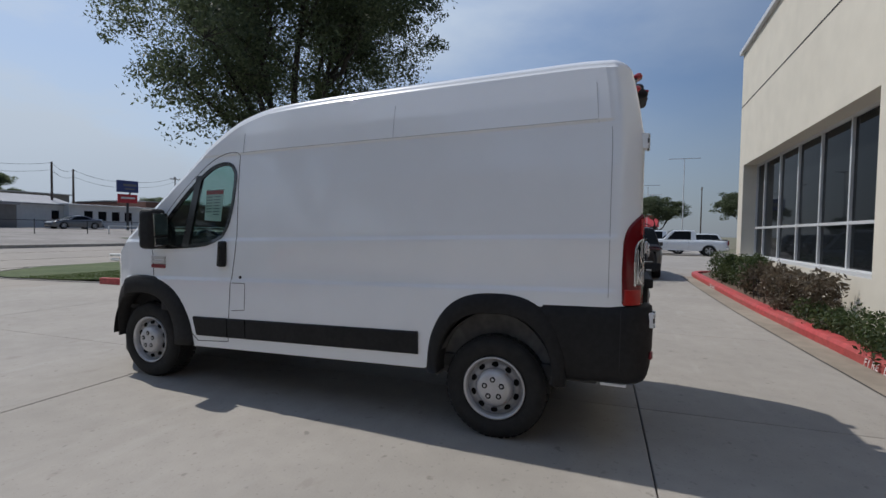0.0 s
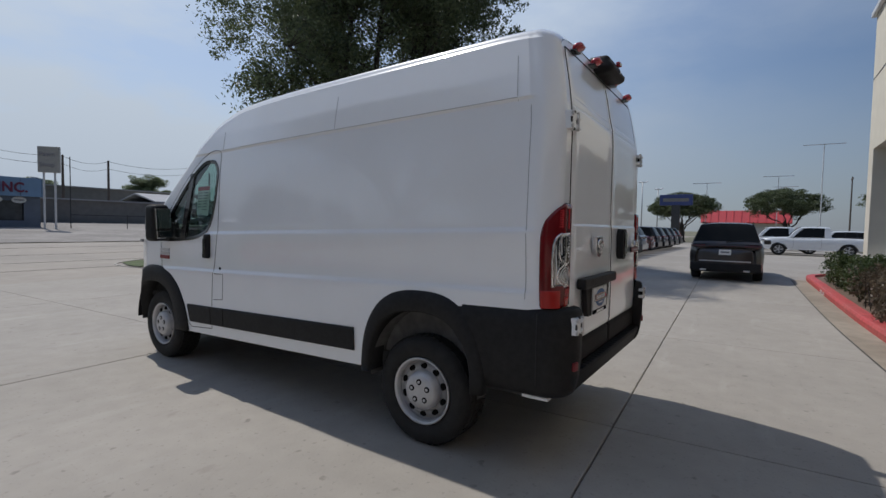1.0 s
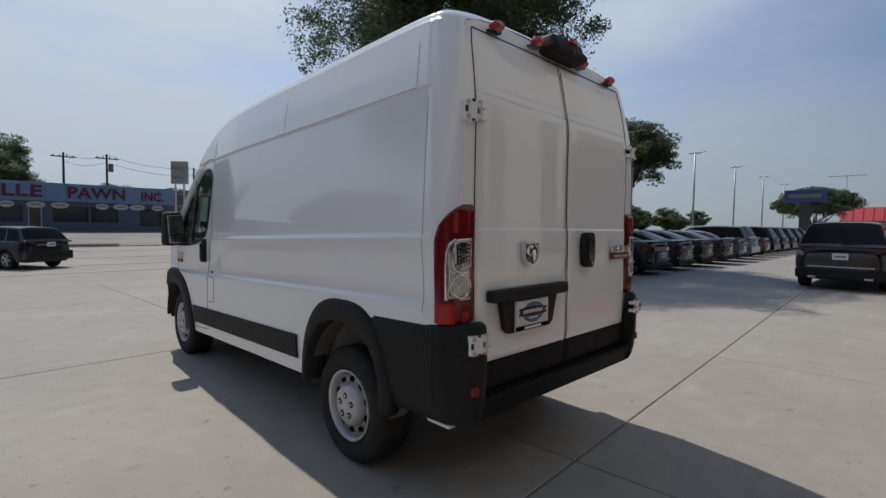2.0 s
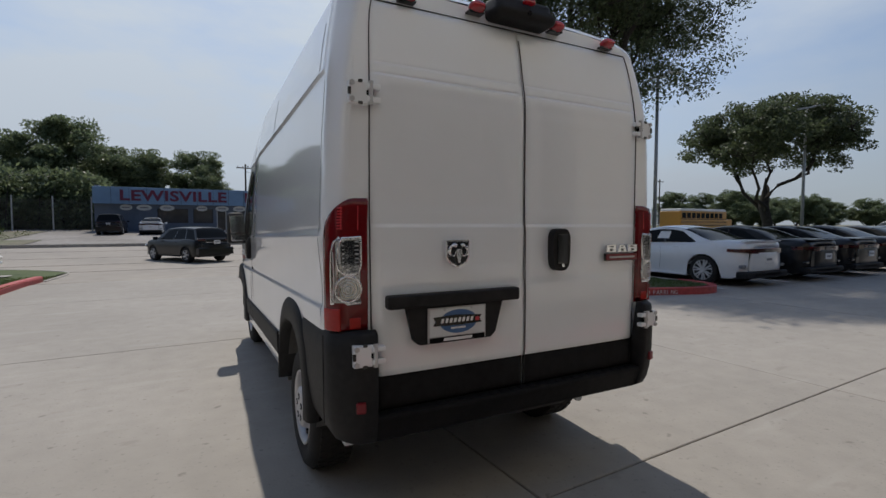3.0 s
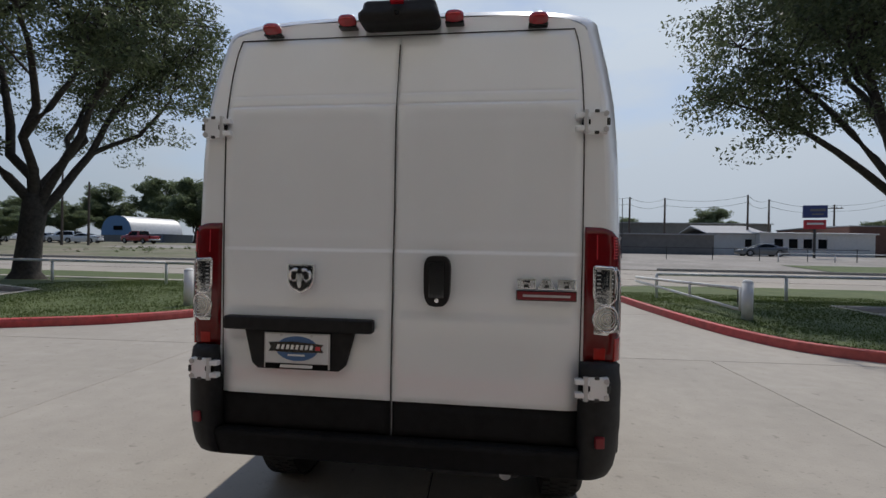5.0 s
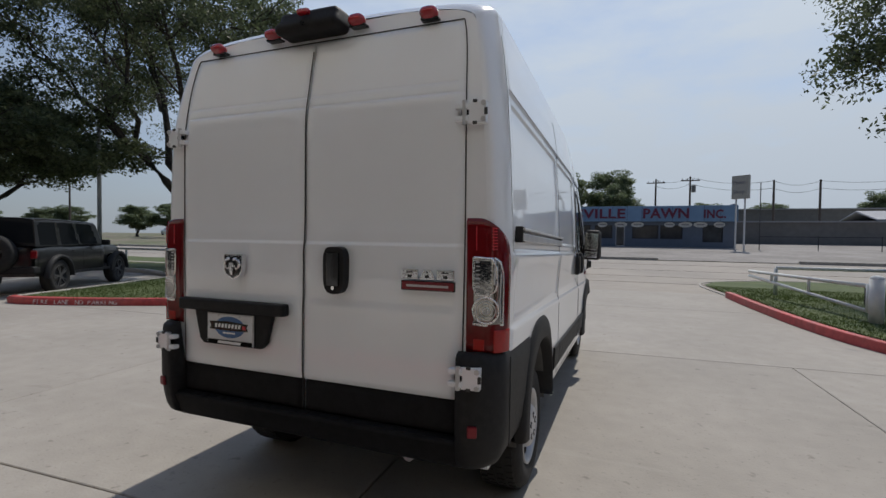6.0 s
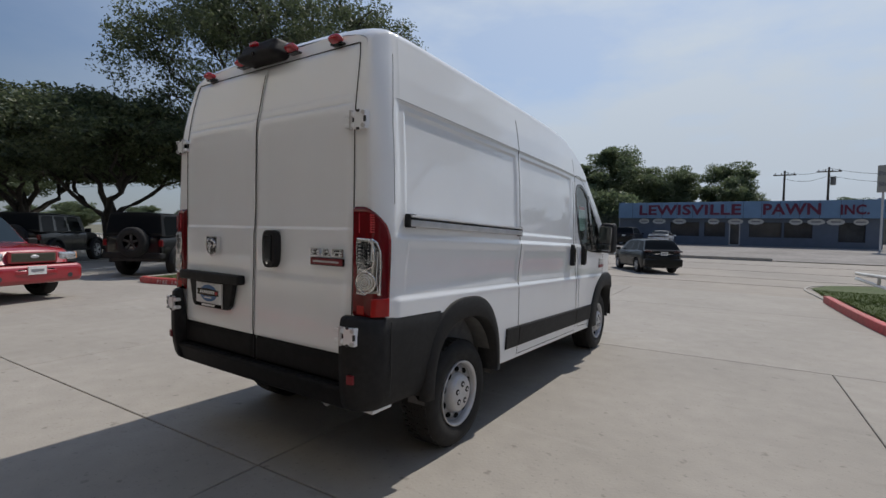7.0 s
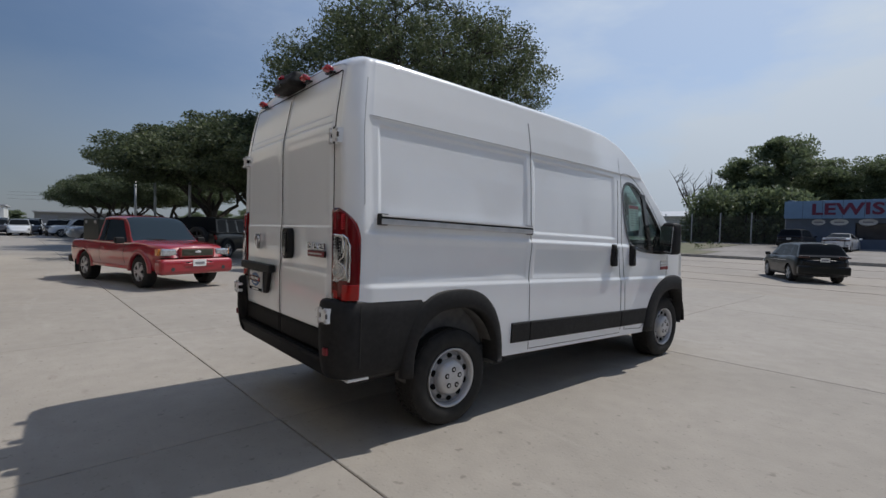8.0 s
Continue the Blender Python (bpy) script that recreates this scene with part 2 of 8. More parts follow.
def concrete_mat(name, a, b, per):
    """Broom-finished concrete: mottled tone, dark drips and specks, faint streaks."""
    m = mat(name, a, 0.85, vary=0.06, scale=5, bump=0.25, bump_scale=45, color2=b, per=per)
    n, l = m.node_tree.nodes, m.node_tree.links
    p = n["Principled BSDF"]
    src = p.inputs["Base Color"].links[0].from_socket
    tc = n.new("ShaderNodeTexCoord")

    def layer(scale, lo, hi, amount, tone, stretch=(1, 1, 1), detail=4):
        nonlocal src
        mp = n.new("ShaderNodeMapping")
        mp.inputs["Scale"].default_value = stretch
        l.new(tc.outputs["Object"], mp.inputs["Vector"])
        t = n.new("ShaderNodeTexNoise")
        t.inputs["Scale"].default_value, t.inputs["Detail"].default_value = scale, detail
        l.new(mp.outputs["Vector"], t.inputs["Vector"])
        r = n.new("ShaderNodeMapRange")
        r.inputs["From Min"].default_value, r.inputs["From Max"].default_value = lo, hi
        r.inputs["To Max"].default_value = amount
        l.new(t.outputs["Fac"], r.inputs["Value"])
        x = n.new("ShaderNodeMixRGB")
        l.new(r.outputs["Result"], x.inputs["Fac"])
        l.new(src, x.inputs["Color1"])
        x.inputs["Color2"].default_value = (*tone, 1)
        src = x.outputs["Color"]
    layer(0.35, 0.5, 0.72, 0.35, (0.27, 0.245, 0.215))
    layer(9.0, 0.68, 0.75, 0.55, (0.14, 0.125, 0.11), detail=2)
    layer(2.2, 0.66, 0.72, 0.35, (0.22, 0.19, 0.165), stretch=(1.0, 2.2, 1))
    layer(30.0, 0.63, 0.72, 0.35, (0.15, 0.135, 0.12), detail=2)
    layer(1.3, 0.60, 0.75, 0.25, (0.46, 0.435, 0.40), stretch=(0.5, 3.0, 1))
    l.new(src, p.inputs["Base Color"])
    return m


M_CONCRETE = concrete_mat("lot_concrete", (0.348, 0.318, 0.281), (0.310, 0.283, 0.249), 0.045)
M_GUTTER = mat("gutter_concrete", (0.31, 0.262, 0.205), 0.9, vary=0.12, scale=5, bump=0.25, bump_scale=60, color2=(0.24, 0.20, 0.155))
M_ROAD = mat("street_concrete", (0.35, 0.31, 0.265), 0.88, vary=0.08, scale=2.2, bump=0.2, bump_scale=30, color2=(0.30, 0.27, 0.235))
M_ASPHALT = mat("old_asphalt", (0.22, 0.20, 0.18), 0.9, vary=0.15, scale=3, bump=0.3, bump_scale=50, color2=(0.30, 0.275, 0.25))
M_JOINT = mat("joint_sealant", (0.05, 0.046, 0.043), 0.9, vary=0.2)
M_EARTH = mat("dry_ground", (0.21, 0.18, 0.135), 0.95, vary=0.25, scale=1.6, bump=0.3, color2=(0.13, 0.14, 0.075))
M_GRASS = mat("lawn", (0.060, 0.088, 0.024), 0.9, vary=0.25, scale=6, bump=0.5, bump_scale=40, color2=(0.088, 0.112, 0.036))
M_BLADE = leaf_mat("grass_blade", (0.056, 0.086, 0.020), (0.088, 0.118, 0.034), 0.85)
M_KERB = mat("red_kerb_paint", (0.47, 0.062, 0.062), 0.6, vary=0.2, scale=9, bump=0.3, bump_scale=60, color2=(0.42, 0.085, 0.075))
M_KERBGREY = mat("kerb_concrete", (0.42, 0.39, 0.35), 0.9, vary=0.12, scale=5, bump=0.3)
M_STENCIL = mat("stencil_white", (0.66, 0.56, 0.54), 0.7, vary=0.2, scale=25)
M_PIPE = mat("white_pipe_paint", (0.70, 0.70, 0.68), 0.5, vary=0.06, scale=10, bump=0.1, big=0.12)
M_LINE = mat("white_line_paint", (0.62, 0.61, 0.58), 0.7, vary=0.15, scale=12)

M_STUCCO = mat("cream_stucco", (0.72, 0.67, 0.57), 0.9, vary=0.04, scale=2, bump=0.3, bump_scale=90, big=0.06)
M_ALU = mat("white_aluminium", (0.66, 0.66, 0.66), 0.4, metal=0.2, vary=0.04)
M_MULCH = mat("mulch", (0.16, 0.11, 0.08), 0.95, vary=0.35, scale=12, bump=0.7, bump_scale=40)
M_BARK = mat("oak_bark", (0.055, 0.046, 0.039), 0.95, vary=0.35, scale=9, bump=0.9, bump_scale=26, color2=(0.05, 0.043, 0.037))
M_LEAF = leaf_mat("oak_leaf", (0.055, 0.075, 0.038), (0.14, 0.17, 0.085))
# paler copy of the oak leaf, haze over far trees put into its colour
M_LEAF2 = leaf_mat("hazed_leaf", (0.10, 0.135, 0.07), (0.22, 0.265, 0.14))
M_HEDGE = leaf_mat("hedge_leaf", (0.03, 0.055, 0.018), (0.10, 0.13, 0.05))
M_DRYLEAF = leaf_mat("dry_twig", (0.10, 0.075, 0.05), (0.16, 0.13, 0.09))

M_PAWNBLUE = mat("pale_blue_panel", (0.20, 0.33, 0.50), 0.7, vary=0.07, scale=1.5, big=0.10)
M_PAWNWALL = mat("blue_grey_wall", (0.16, 0.19, 0.24), 0.85, vary=0.08, scale=2, big=0.12)
# grey-blue base raised to stand in for sky reflected in the panes
M_SHOPGLASS = mat("sky_tone_shop_glass", (0.05, 0.055, 0.065), 0.12, vary=0.3, scale=2, big=0.3)
M_LETTER = mat("red_letter_paint", (0.16, 0.026, 0.06), 0.6, vary=0.08)
M_SIGNWHITE = mat("sign_white", (0.72, 0.72, 0.70), 0.6, vary=0.05, big=0.08)
M_SIGNTAN = mat("weathered_sign", (0.46, 0.44, 0.39), 0.7, vary=0.08, big=0.12)
M_SIGNBLUE = mat("sign_blue", (0.05, 0.07, 0.20), 0.5)
M_GREYWALL = mat("grey_block_wall", (0.22, 0.21, 0.195), 0.9, vary=0.1, scale=2, big=0.12)
M_WHITEWALL = mat("white_siding", (0.70, 0.70, 0.68), 0.8, vary=0.05, scale=3, big=0.06)
M_ROOFGREY = mat("grey_roofing", (0.40, 0.40, 0.41), 0.8, vary=0.1, scale=3, big=0.1)
M_BRICK = mat("red_brown_brick", (0.20, 0.105, 0.08), 0.92, vary=0.16, scale=4, bump=0.4, bump_scale=20, big=0.15)
M_BLUEMETAL = mat("blue_metal_siding", (0.10, 0.22, 0.42), 0.6, vary=0.08)
M_METALROOF = mat("pale_metal_roof", (0.62, 0.62, 0.62), 0.45, metal=0.2, vary=0.08, scale=2)
M_REDROOF = mat("red_awning", (0.62, 0.07, 0.08), 0.6, vary=0.08)
M_POLE = mat("galvanised_pole", (0.45, 0.46, 0.47), 0.5, metal=0.5, vary=0.08)
M_WOODPOLE = mat("creosote_pole", (0.10, 0.08, 0.065), 0.95, vary=0.25, scale=8)
M_WIRE = mat("dark_wire", (0.03, 0.03, 0.03), 0.7)
M_FENCE = mat("chain_fence", (0.10, 0.095, 0.085), 0.8, vary=0.3)

C_BLACK = mat("black_car_paint", (0.006, 0.006, 0.007), 0.35, vary=0.05, coat=0.35, spec=0.3)
C_CHARCOAL = mat("charcoal_car_paint", (0.014, 0.0145, 0.016), 0.35, metal=0.2, vary=0.05, coat=0.5, spec=0.3)
C_GREY = mat("grey_car_paint", (0.16, 0.17, 0.18), 0.35, metal=0.4, vary=0.05, coat=1.0)
C_BLUE = mat("slate_blue_car_paint", (0.03, 0.045, 0.07), 0.35, metal=0.4, vary=0.05, coat=1.0)
C_WHITE = mat("white_car_paint", (0.76, 0.78, 0.80), 0.3, vary=0.02, coat=1.0)
C_RED = mat("red_truck_paint", (0.33, 0.010, 0.020), 0.3, vary=0.06, scale=4, coat=1.0)
M_GREENBOX = mat("dark_green_box", (0.018, 0.026, 0.024), 0.45, vary=0.15, scale=4)
C_UMBER = mat("brown_grey_car_paint", (0.040, 0.035, 0.034), 0.35, metal=0.3, vary=0.06, coat=0.6)
C_MAROON = mat("maroon_car_paint", (0.09, 0.008, 0.012), 0.3, vary=0.05, coat=1.0)


# ---- mesh tools ----
def finish(name, bm, material, parent=None, label="", smooth=False):
    """Links a bmesh as one mesh object."""
    bmesh.ops.recalc_face_normals(bm, faces=bm.faces[:])
    me = bpy.data.meshes.new(name)
    bm.to_mesh(me)
    bm.free()
    me.materials.append(material)
    if smooth:
        me.polygons.foreach_set("use_smooth", [True] * len(me.polygons))
    ob = new(name, me)
    if parent:
        ob.parent = parent
    if label:
        ob["label"] = label
    return ob


def part(name, bm, material, parent, label="", smooth=False):
    return finish(name, bm, material, parent, label, smooth)


def raw(name, verts, faces, material, parent=None, label="", smooth=False):
    """A mesh from computed vertices and faces."""
    me = bpy.data.meshes.new(name)
    me.from_pydata([tuple(v) for v in verts], [], [tuple(f) for f in faces])
    me.materials.append(material)
    if smooth:
        me.polygons.foreach_set("use_smooth", [True] * len(me.polygons))
    ob = new(name, me)
    if parent:
        ob.parent = parent
    if label:
        ob["label"] = label
    return ob


def thing(name, label, category, m=None, group="", kind=""):
    ob = new(name)
    ob.empty_display_size = 0.2
    if m is not None:
        ob.matrix_world = m
    return tagged(ob, label, category, group, kind)


def add_box(bm, c, s, bevel=0.0, m=None, seg=2):
    r = bmesh.ops.create_cube(bm, size=1.0)
    vs = r["verts"]
    bmesh.ops.transform(bm, matrix=Matrix.Translation(c) @ Matrix.Diagonal((*s, 1)), verts=vs)
    if bevel:
        es = list({e for v in vs for e in v.link_edges})
        r2 = bmesh.ops.bevel(bm, geom=es, offset=bevel, segments=seg, profile=0.6, affect="EDGES", clamp_overlap=True)
        vs = list({v for f in r2["faces"] for v in f.verts} | {v for v in vs if v.is_valid})
    if m is not None:
        bmesh.ops.transform(bm, matrix=m, verts=vs)
    return vs


def box(c, s, bevel=0.0, m=None, seg=2):
    bm = bmesh.new()
    add_box(bm, c, s, bevel, m, seg)
    return bm


def add_cyl(bm, p, q, r1, r2=None, n=12, cap=True):
    """A round bar from p to q."""
    p, q = Vector(p), Vector(q)
    d = q - p
    rot = d.to_track_quat("Z", "Y").to_matrix().to_4x4()
    m = Matrix.Translation((p + q) / 2) @ rot
    return bmesh.ops.create_cone(bm, cap_ends=cap, cap_tris=False, segments=n, radius1=r1, radius2=r1 if r2 is None else r2, depth=d.length, matrix=m)["verts"]


def cyl(p, q, r1, r2=None, n=12, cap=True):
    bm = bmesh.new()
    add_cyl(bm, p, q, r1, r2, n, cap)
    return bm


def prism(poly, axis, a, b, bevel=0.0):
    """A plate with the outline poly (two coordinates) from a to b along axis 0, 1 or 2."""
    bm = bmesh.new()

    def at(u, v, w):
        return {0: (w, u, v), 1: (u, w, v), 2: (u, v, w)}[axis]
    lo = [bm.verts.new(at(u, v, a)) for u, v in poly]
    hi = [bm.verts.new(at(u, v, b)) for u, v in poly]
    bm.faces.new(lo)
    bm.faces.new(hi[::-1])
    n = len(poly)
    for i in range(n):
        bm.faces.new((lo[i], hi[i], hi[(i + 1) % n], lo[(i + 1) % n]))
    if bevel:
        bmesh.ops.bevel(bm, geom=[e for e in bm.edges], offset=bevel, segments=2, profile=0.6, affect="EDGES", clamp_overlap=True)
    return bm


def lathe(prof, n=32, axis_x=True):
    """Turns (radius, along) pairs round the x axis."""
    bm = bmesh.new()
    rings = []
    for r, a in prof:
        ring = []
        for i in range(n):
            t = 2 * math.pi * i / n
            ring.append(bm.verts.new((a, r * math.cos(t), r * math.sin(t))))
        rings.append(ring)
    for k in range(len(rings) - 1):
        for i in range(n):
            j = (i + 1) % n
            bm.faces.new((rings[k][i], rings[k][j], rings[k + 1][j], rings[k + 1][i]))
    return bm


def ribbon(points, width, normal_of, lift=0.0015):
    """A thin strip along points, lying on a surface: normal_of(p) gives the surface normal."""
    bm = bmesh.new()
    last = None
    for i, p in enumerate(points):
        p = Vector(p)
        t = Vector(points[min(i + 1, len(points) - 1)]) - Vector(points[max(i - 1, 0)])
        nn = normal_of(p)
        side = t.cross(nn).normalized() * width / 2
        q = p + nn * lift
        pair = (bm.verts.new(q + side), bm.verts.new(q - side), bm.verts.new(q + side - nn * 0.004), bm.verts.new(q - side - nn * 0.004))
        if last:
            bm.faces.new((last[0], last[1], pair[1], pair[0]))
            bm.faces.new((last[0], pair[0], pair[2], last[2]))
            bm.faces.new((last[1], last[3], pair[3], pair[1]))
        last = pair
    return bm


def tube(vs, fs, pts, radii, n=7):
    """A tapered limb through pts, appended to lists."""
    base = len(vs)
    for i, p in enumerate(pts):
        t = (pts[min(i + 1, len(pts) - 1)] - pts[max(i - 1, 0)]).normalized()
        a = t.orthogonal().normalized()
        b = t.cross(a)
        for k in range(n):
            an = 2 * math.pi * k / n
            rr = radii[i] * (1 + 0.10 * math.sin(an * 3 + i))
            vs.append(p + (a * math.cos(an) + b * math.sin(an)) * rr)
    for i in range(len(pts) - 1):
        for k in range(n):
            k2 = (k + 1) % n
            fs.append((base + i * n + k, base + i * n + k2, base + (i + 1) * n + k2, base + (i + 1) * n + k))


def lerp(table, v):
    """Straight lines between (key, value) pairs."""
    if v <= table[0][0]:
        return table[0][1]
    for (a, p), (b, q) in zip(table, table[1:]):
        if v <= b:
            return p + (q - p) * (v - a) / (b - a)
    return table[-1][1]


def smooth_lerp(table, v):
    """Smooth curve through (key, value) pairs."""
    n = len(table)
    if v <= table[0][0]:
        return table[0][1]
    if v >= table[-1][0]:
        return table[-1][1]
    for i in range(n - 1):
        a, p = table[i]
        b, q = table[i + 1]
        if v <= b:
            def slope(k):
                if k == 0:
                    return (table[1][1] - table[0][1]) / (table[1][0] - table[0][0])
                if k == n - 1:
                    return (table[-1][1] - table[-2][1]) / (table[-1][0] - table[-2][0])
                s0 = (table[k][1] - table[k - 1][1]) / (table[k][0] - table[k - 1][0])
                s1 = (table[k + 1][1] - table[k][1]) / (table[k + 1][0] - table[k][0])
                return 0.0 if s0 * s1 <= 0 else 2 * s0 * s1 / (s0 + s1)
            h = b - a
            t = (v - a) / h
            return ((2 * t**3 - 3 * t**2 + 1) * p + (t**3 - 2 * t**2 + t) * h * slope(i) + (-2 * t**3 + 3 * t**2) * q + (t**3 - t**2) * h * slope(i + 1))
    return table[-1][1]


def step(a, b, v):
    t = min(1.0, max(0.0, (v - a) / (b - a)))
    return t * t * (3 - 2 * t)


def lettering(body, size, depth, m, material, parent, name="letters", label="", squeeze=1.0, bold=0.008):
    """Words as one mesh, baseline left at the pose m, facing its -y side."""
    cu = bpy.data.curves.new("words", "FONT")
    cu.body, cu.size, cu.extrude, cu.resolution_u = body, size, depth / 2, 3
    cu.space_character = 1.05
    cu.offset = size * bold
    ob = new("words", cu)
    me = bpy.data.meshes.new_from_object(ob.evaluated_get(bpy.context.evaluated_depsgraph_get()))
    bpy.data.objects.remove(ob)
    bpy.data.curves.remove(cu)
    me.transform(m @ pose(0, 0, 0, 90, 0, 0) @ Matrix.Diagonal((squeeze, 1, 1, 1)))
    me.name = name
    me.materials.clear()
    me.materials.append(material)
    o = new(name, me)
    if parent:
        o.parent = parent
    if label:
        o["label"] = label
    return o


def ground_z(y):
    """The lot is level, the street lies a little lower, and the land rises gently past it."""
    return smooth_lerp([(12.0, 0.0), (21.0, -0.12), (30.5, 0.2), (46.0, 0.8), (60.0, 1.2), (76.0, 1.5), (90.0, 1.52)], y)


# ---- the white panel van ----
RAKE = 0.029  # the empty van sits a little nose-down


def raked(x, y, z):
    return Vector((x, y, z - RAKE * y))


HUB_R, HUB_F, HUB_Z = 0.935, 4.375, 0.362
SIDE = [(0.40, 0.965), (0.55, 0.985), (0.80, 0.998), (1.10, 1.003), (1.50, 1.002), (1.90, 0.986), (2.16, 0.966), (2.34, 0.940), (2.60, 0.89)]
TOP = [(0.0, 2.588), (0.03, 2.624), (0.10, 2.648), (0.5, 2.662), (2.0, 2.658), (2.9, 2.632), (3.2, 2.578), (3.5, 2.425), (3.9, 2.11), (4.3, 1.79), (4.6, 1.56), (4.74, 1.46), (4.95, 1.36), (5.12, 1.25), (5.25, 1.10), (5.32, 0.92), (5.345, 0.75)]
NARROW = [(4.3, 1.0), (4.55, 0.985), (4.75, 0.93), (4.9, 0.84), (5.0, 0.76), (5.2, 0.62), (5.3, 0.54), (5.345, 0.46)]


CORNER_X, CORNER_Y = 0.065, 0.125  # round of the tail corners


def arch_cut(y):
    """Lower edge of the white side: sill, lifted over the wheels."""
    z = 0.50
    for hub, a, b in ((HUB_R, 0.475, 0.55), (HUB_F, 0.53, 0.57)):
        u = abs(y - hub) / a
        if u < 1:
            z = max(z, 0.47 + b * (1 - u**2.5) ** (1 / 2.5))
    if y < 0.62:
        z = max(z, 1.0)
    if y > 4.86:
        z = max(z, 0.62)
    return z


def side_x(y, z, s=1):
    """Half width of the body at a place on its side, with its ledges; only the passenger side has pressed panels."""
    x = lerp(SIDE, z) * lerp(NARROW, y) + 0.024 * step(1.15, 1.5, z) * step(0.02, 0.16, y) * step(3.3, 2.6, y)
    press = 0.0
    if y < 4.6:
        press -= (0.018 if s > 0 else 0.012) * step(1.432, 1.468, z) * step(0.10, 0.2, y)
        press += 0.012 * step(1.122, 1.085, z) * step(0.12, 0.2, y)
        press += 0.012 * step(2.174, 2.196, z) * step(0.15, 0.19, y)
    for y0, y1 in ((0.235, 1.70), (1.78, 3.08)) if s > 0 else ():
        inside = step(y0, y0 + 0.025, y) * step(y1, y1 - 0.025, y)
        press -= 0.011 * inside * step(1.505, 1.53, z) * step(2.152, 2.128, z)
        press -= 0.006 * inside * step(1.13, 1.15, z) * step(1.42, 1.40, z)
    if y < CORNER_Y:
        x -= CORNER_X * (1 - math.sqrt(max(0.0, 1 - (1 - max(0.0, y) / CORNER_Y) ** 2)))
    return x + press


def lean(z):
    """The tail leans forward above the shoulder."""
    return 0.012 + 0.10 * max(0.0, (z - 2.02) / 0.58) ** 1.5


ROOF_P = 3.0  # how square the roof edge is


def roof_round(y):
    return lerp([(3.0, 0.12), (3.6, 0.14), (4.6, 0.12), (5.345, 0.2)], y)


def half_w(y, z):
    """Half width of the body's outline at any height, the rounded roof edge included."""
    t, h = smooth_lerp(TOP, y), roof_round(y)
    if z <= t - h:
        return side_x(y, z)
    u = min(1.0, (z - t + h) / h)
    return side_x(y, t - h) * (1 - u**ROOF_P) ** (1 / ROOF_P)


LEVELS = sorted({round(0.47 + 0.0243 * i, 4) for i in range(88)} | {round(c + 0.0075 * k, 4) for c in (1.10, 1.45, 1.517, 2.138, 2.182) for k in range(-4, 5)})


def section(y, s=1, n2=16):
    t = smooth_lerp(TOP, y)
    h = roof_round(y)
    zb = min(arch_cut(y), t - h - 0.02)
    pts = [(side_x(y, z, s), z) for z in [min(max(g, zb), t - h) for g in LEVELS]]
    w = side_x(y, t - h)
    for i in range(n2 + 1):
        a = math.pi / 2 * i / n2
        p = ROOF_P
        pts.append((w * max(0.0, math.cos(a)) ** (2 / p), t - h + h * math.sin(a) ** (2 / p)))
    return pts


def rounded(poly, times=2, closed=True):
    """Cuts the corners of an outline."""
    for _ in range(times):
        out = []
        n = len(poly)
        for i in range(n if closed else n - 1):
            (a, b), (c, d) = poly[i], poly[(i + 1) % n]
            out += [(a * 0.75 + c * 0.25, b * 0.75 + d * 0.25), (a * 0.25 + c * 0.75, b * 0.25 + d * 0.75)]
        poly = out if closed else [poly[0]] + out + [poly[-1]]
    return poly


WINDOW = rounded([(3.27, 2.06), (3.25, 1.98), (3.28, 1.72), (3.35, 1.50), (3.50, 1.415), (3.72, 1.39), (4.12, 1.38), (4.25, 1.40), (4.05, 1.64), (3.80, 1.88), (3.60, 2.04), (3.48, 2.105), (3.33, 2.115)])


def inside_poly(poly, u, v):
    hit = False
    for (a, b), (c, d) in zip(poly, poly[1:] + poly[:1]):
        if (b > v) != (d > v) and u < (c - a) * (v - b) / (d - b) + a:
            hit = not hit
    return hit


van = thing("cargo_van", "white high-roof cargo van with black bumpers and arches on concrete", "van")

ys = [0.0, 0.004, 0.012, 0.025, 0.042, 0.065, 0.09, 0.115, 0.14, 0.17]
while ys[-1] < 5.26:
    ys.append(ys[-1] + (0.009 if ys[-1] < 0.28 or 1.66 < ys[-1] < 1.82 else 0.024 if ys[-1] < 4.4 else 0.03))
ys += [5.30, 5.325, 5.34, 5.345]
rows = []
for y in ys:
    pts = section(y)
    full = [(-x, z) for x, z in section(y, -1)] + [(x, z) for x, z in pts[-2::-1]]
    rows.append([raked(x, y + lean(z) * step(0.5, 0.0, y), z) for x, z in full])
nr = len(rows[0])
verts = [v for r in rows for v in r]
shell, screen = [], []
for i in range(len(ys) - 1):
    yc = (ys[i] + ys[i + 1]) / 2
    for k in range(nr - 1):
        a, b = i * nr + k, i * nr + k + 1
        face = (a, b, b + nr, a + nr)
        if (verts[a] - verts[b + nr]).cross(verts[b] - verts[a + nr]).length < 1e-6:
            continue
        c = (verts[a] + verts[b + nr]) / 2
        zc = c.z + RAKE * yc
        if inside_poly(WINDOW, yc, zc) and abs(c.x) > 0.6:
            continue
        if 3.34 < yc < 4.62 and abs(c.x) < 0.70 and zc > smooth_lerp(TOP, yc) - 0.16:
            screen.append(face)
        else:
            shell.append(face)
body = raw("body", verts, shell, M_PAINT, van, smooth=True)
used = sorted({i for f in screen for i in f})
back = {i: n for n, i in enumerate(used)}
raw("windshield", [verts[i] for i in used], [tuple(back[i] for i in f) for f in screen], M_SCREEN, van, "clear laminated windshield", smooth=True)
# nose cap and floor
raw("nose", [rows[-1][k] for k in range(nr)], [tuple(range(nr))], M_PLASTIC, van)
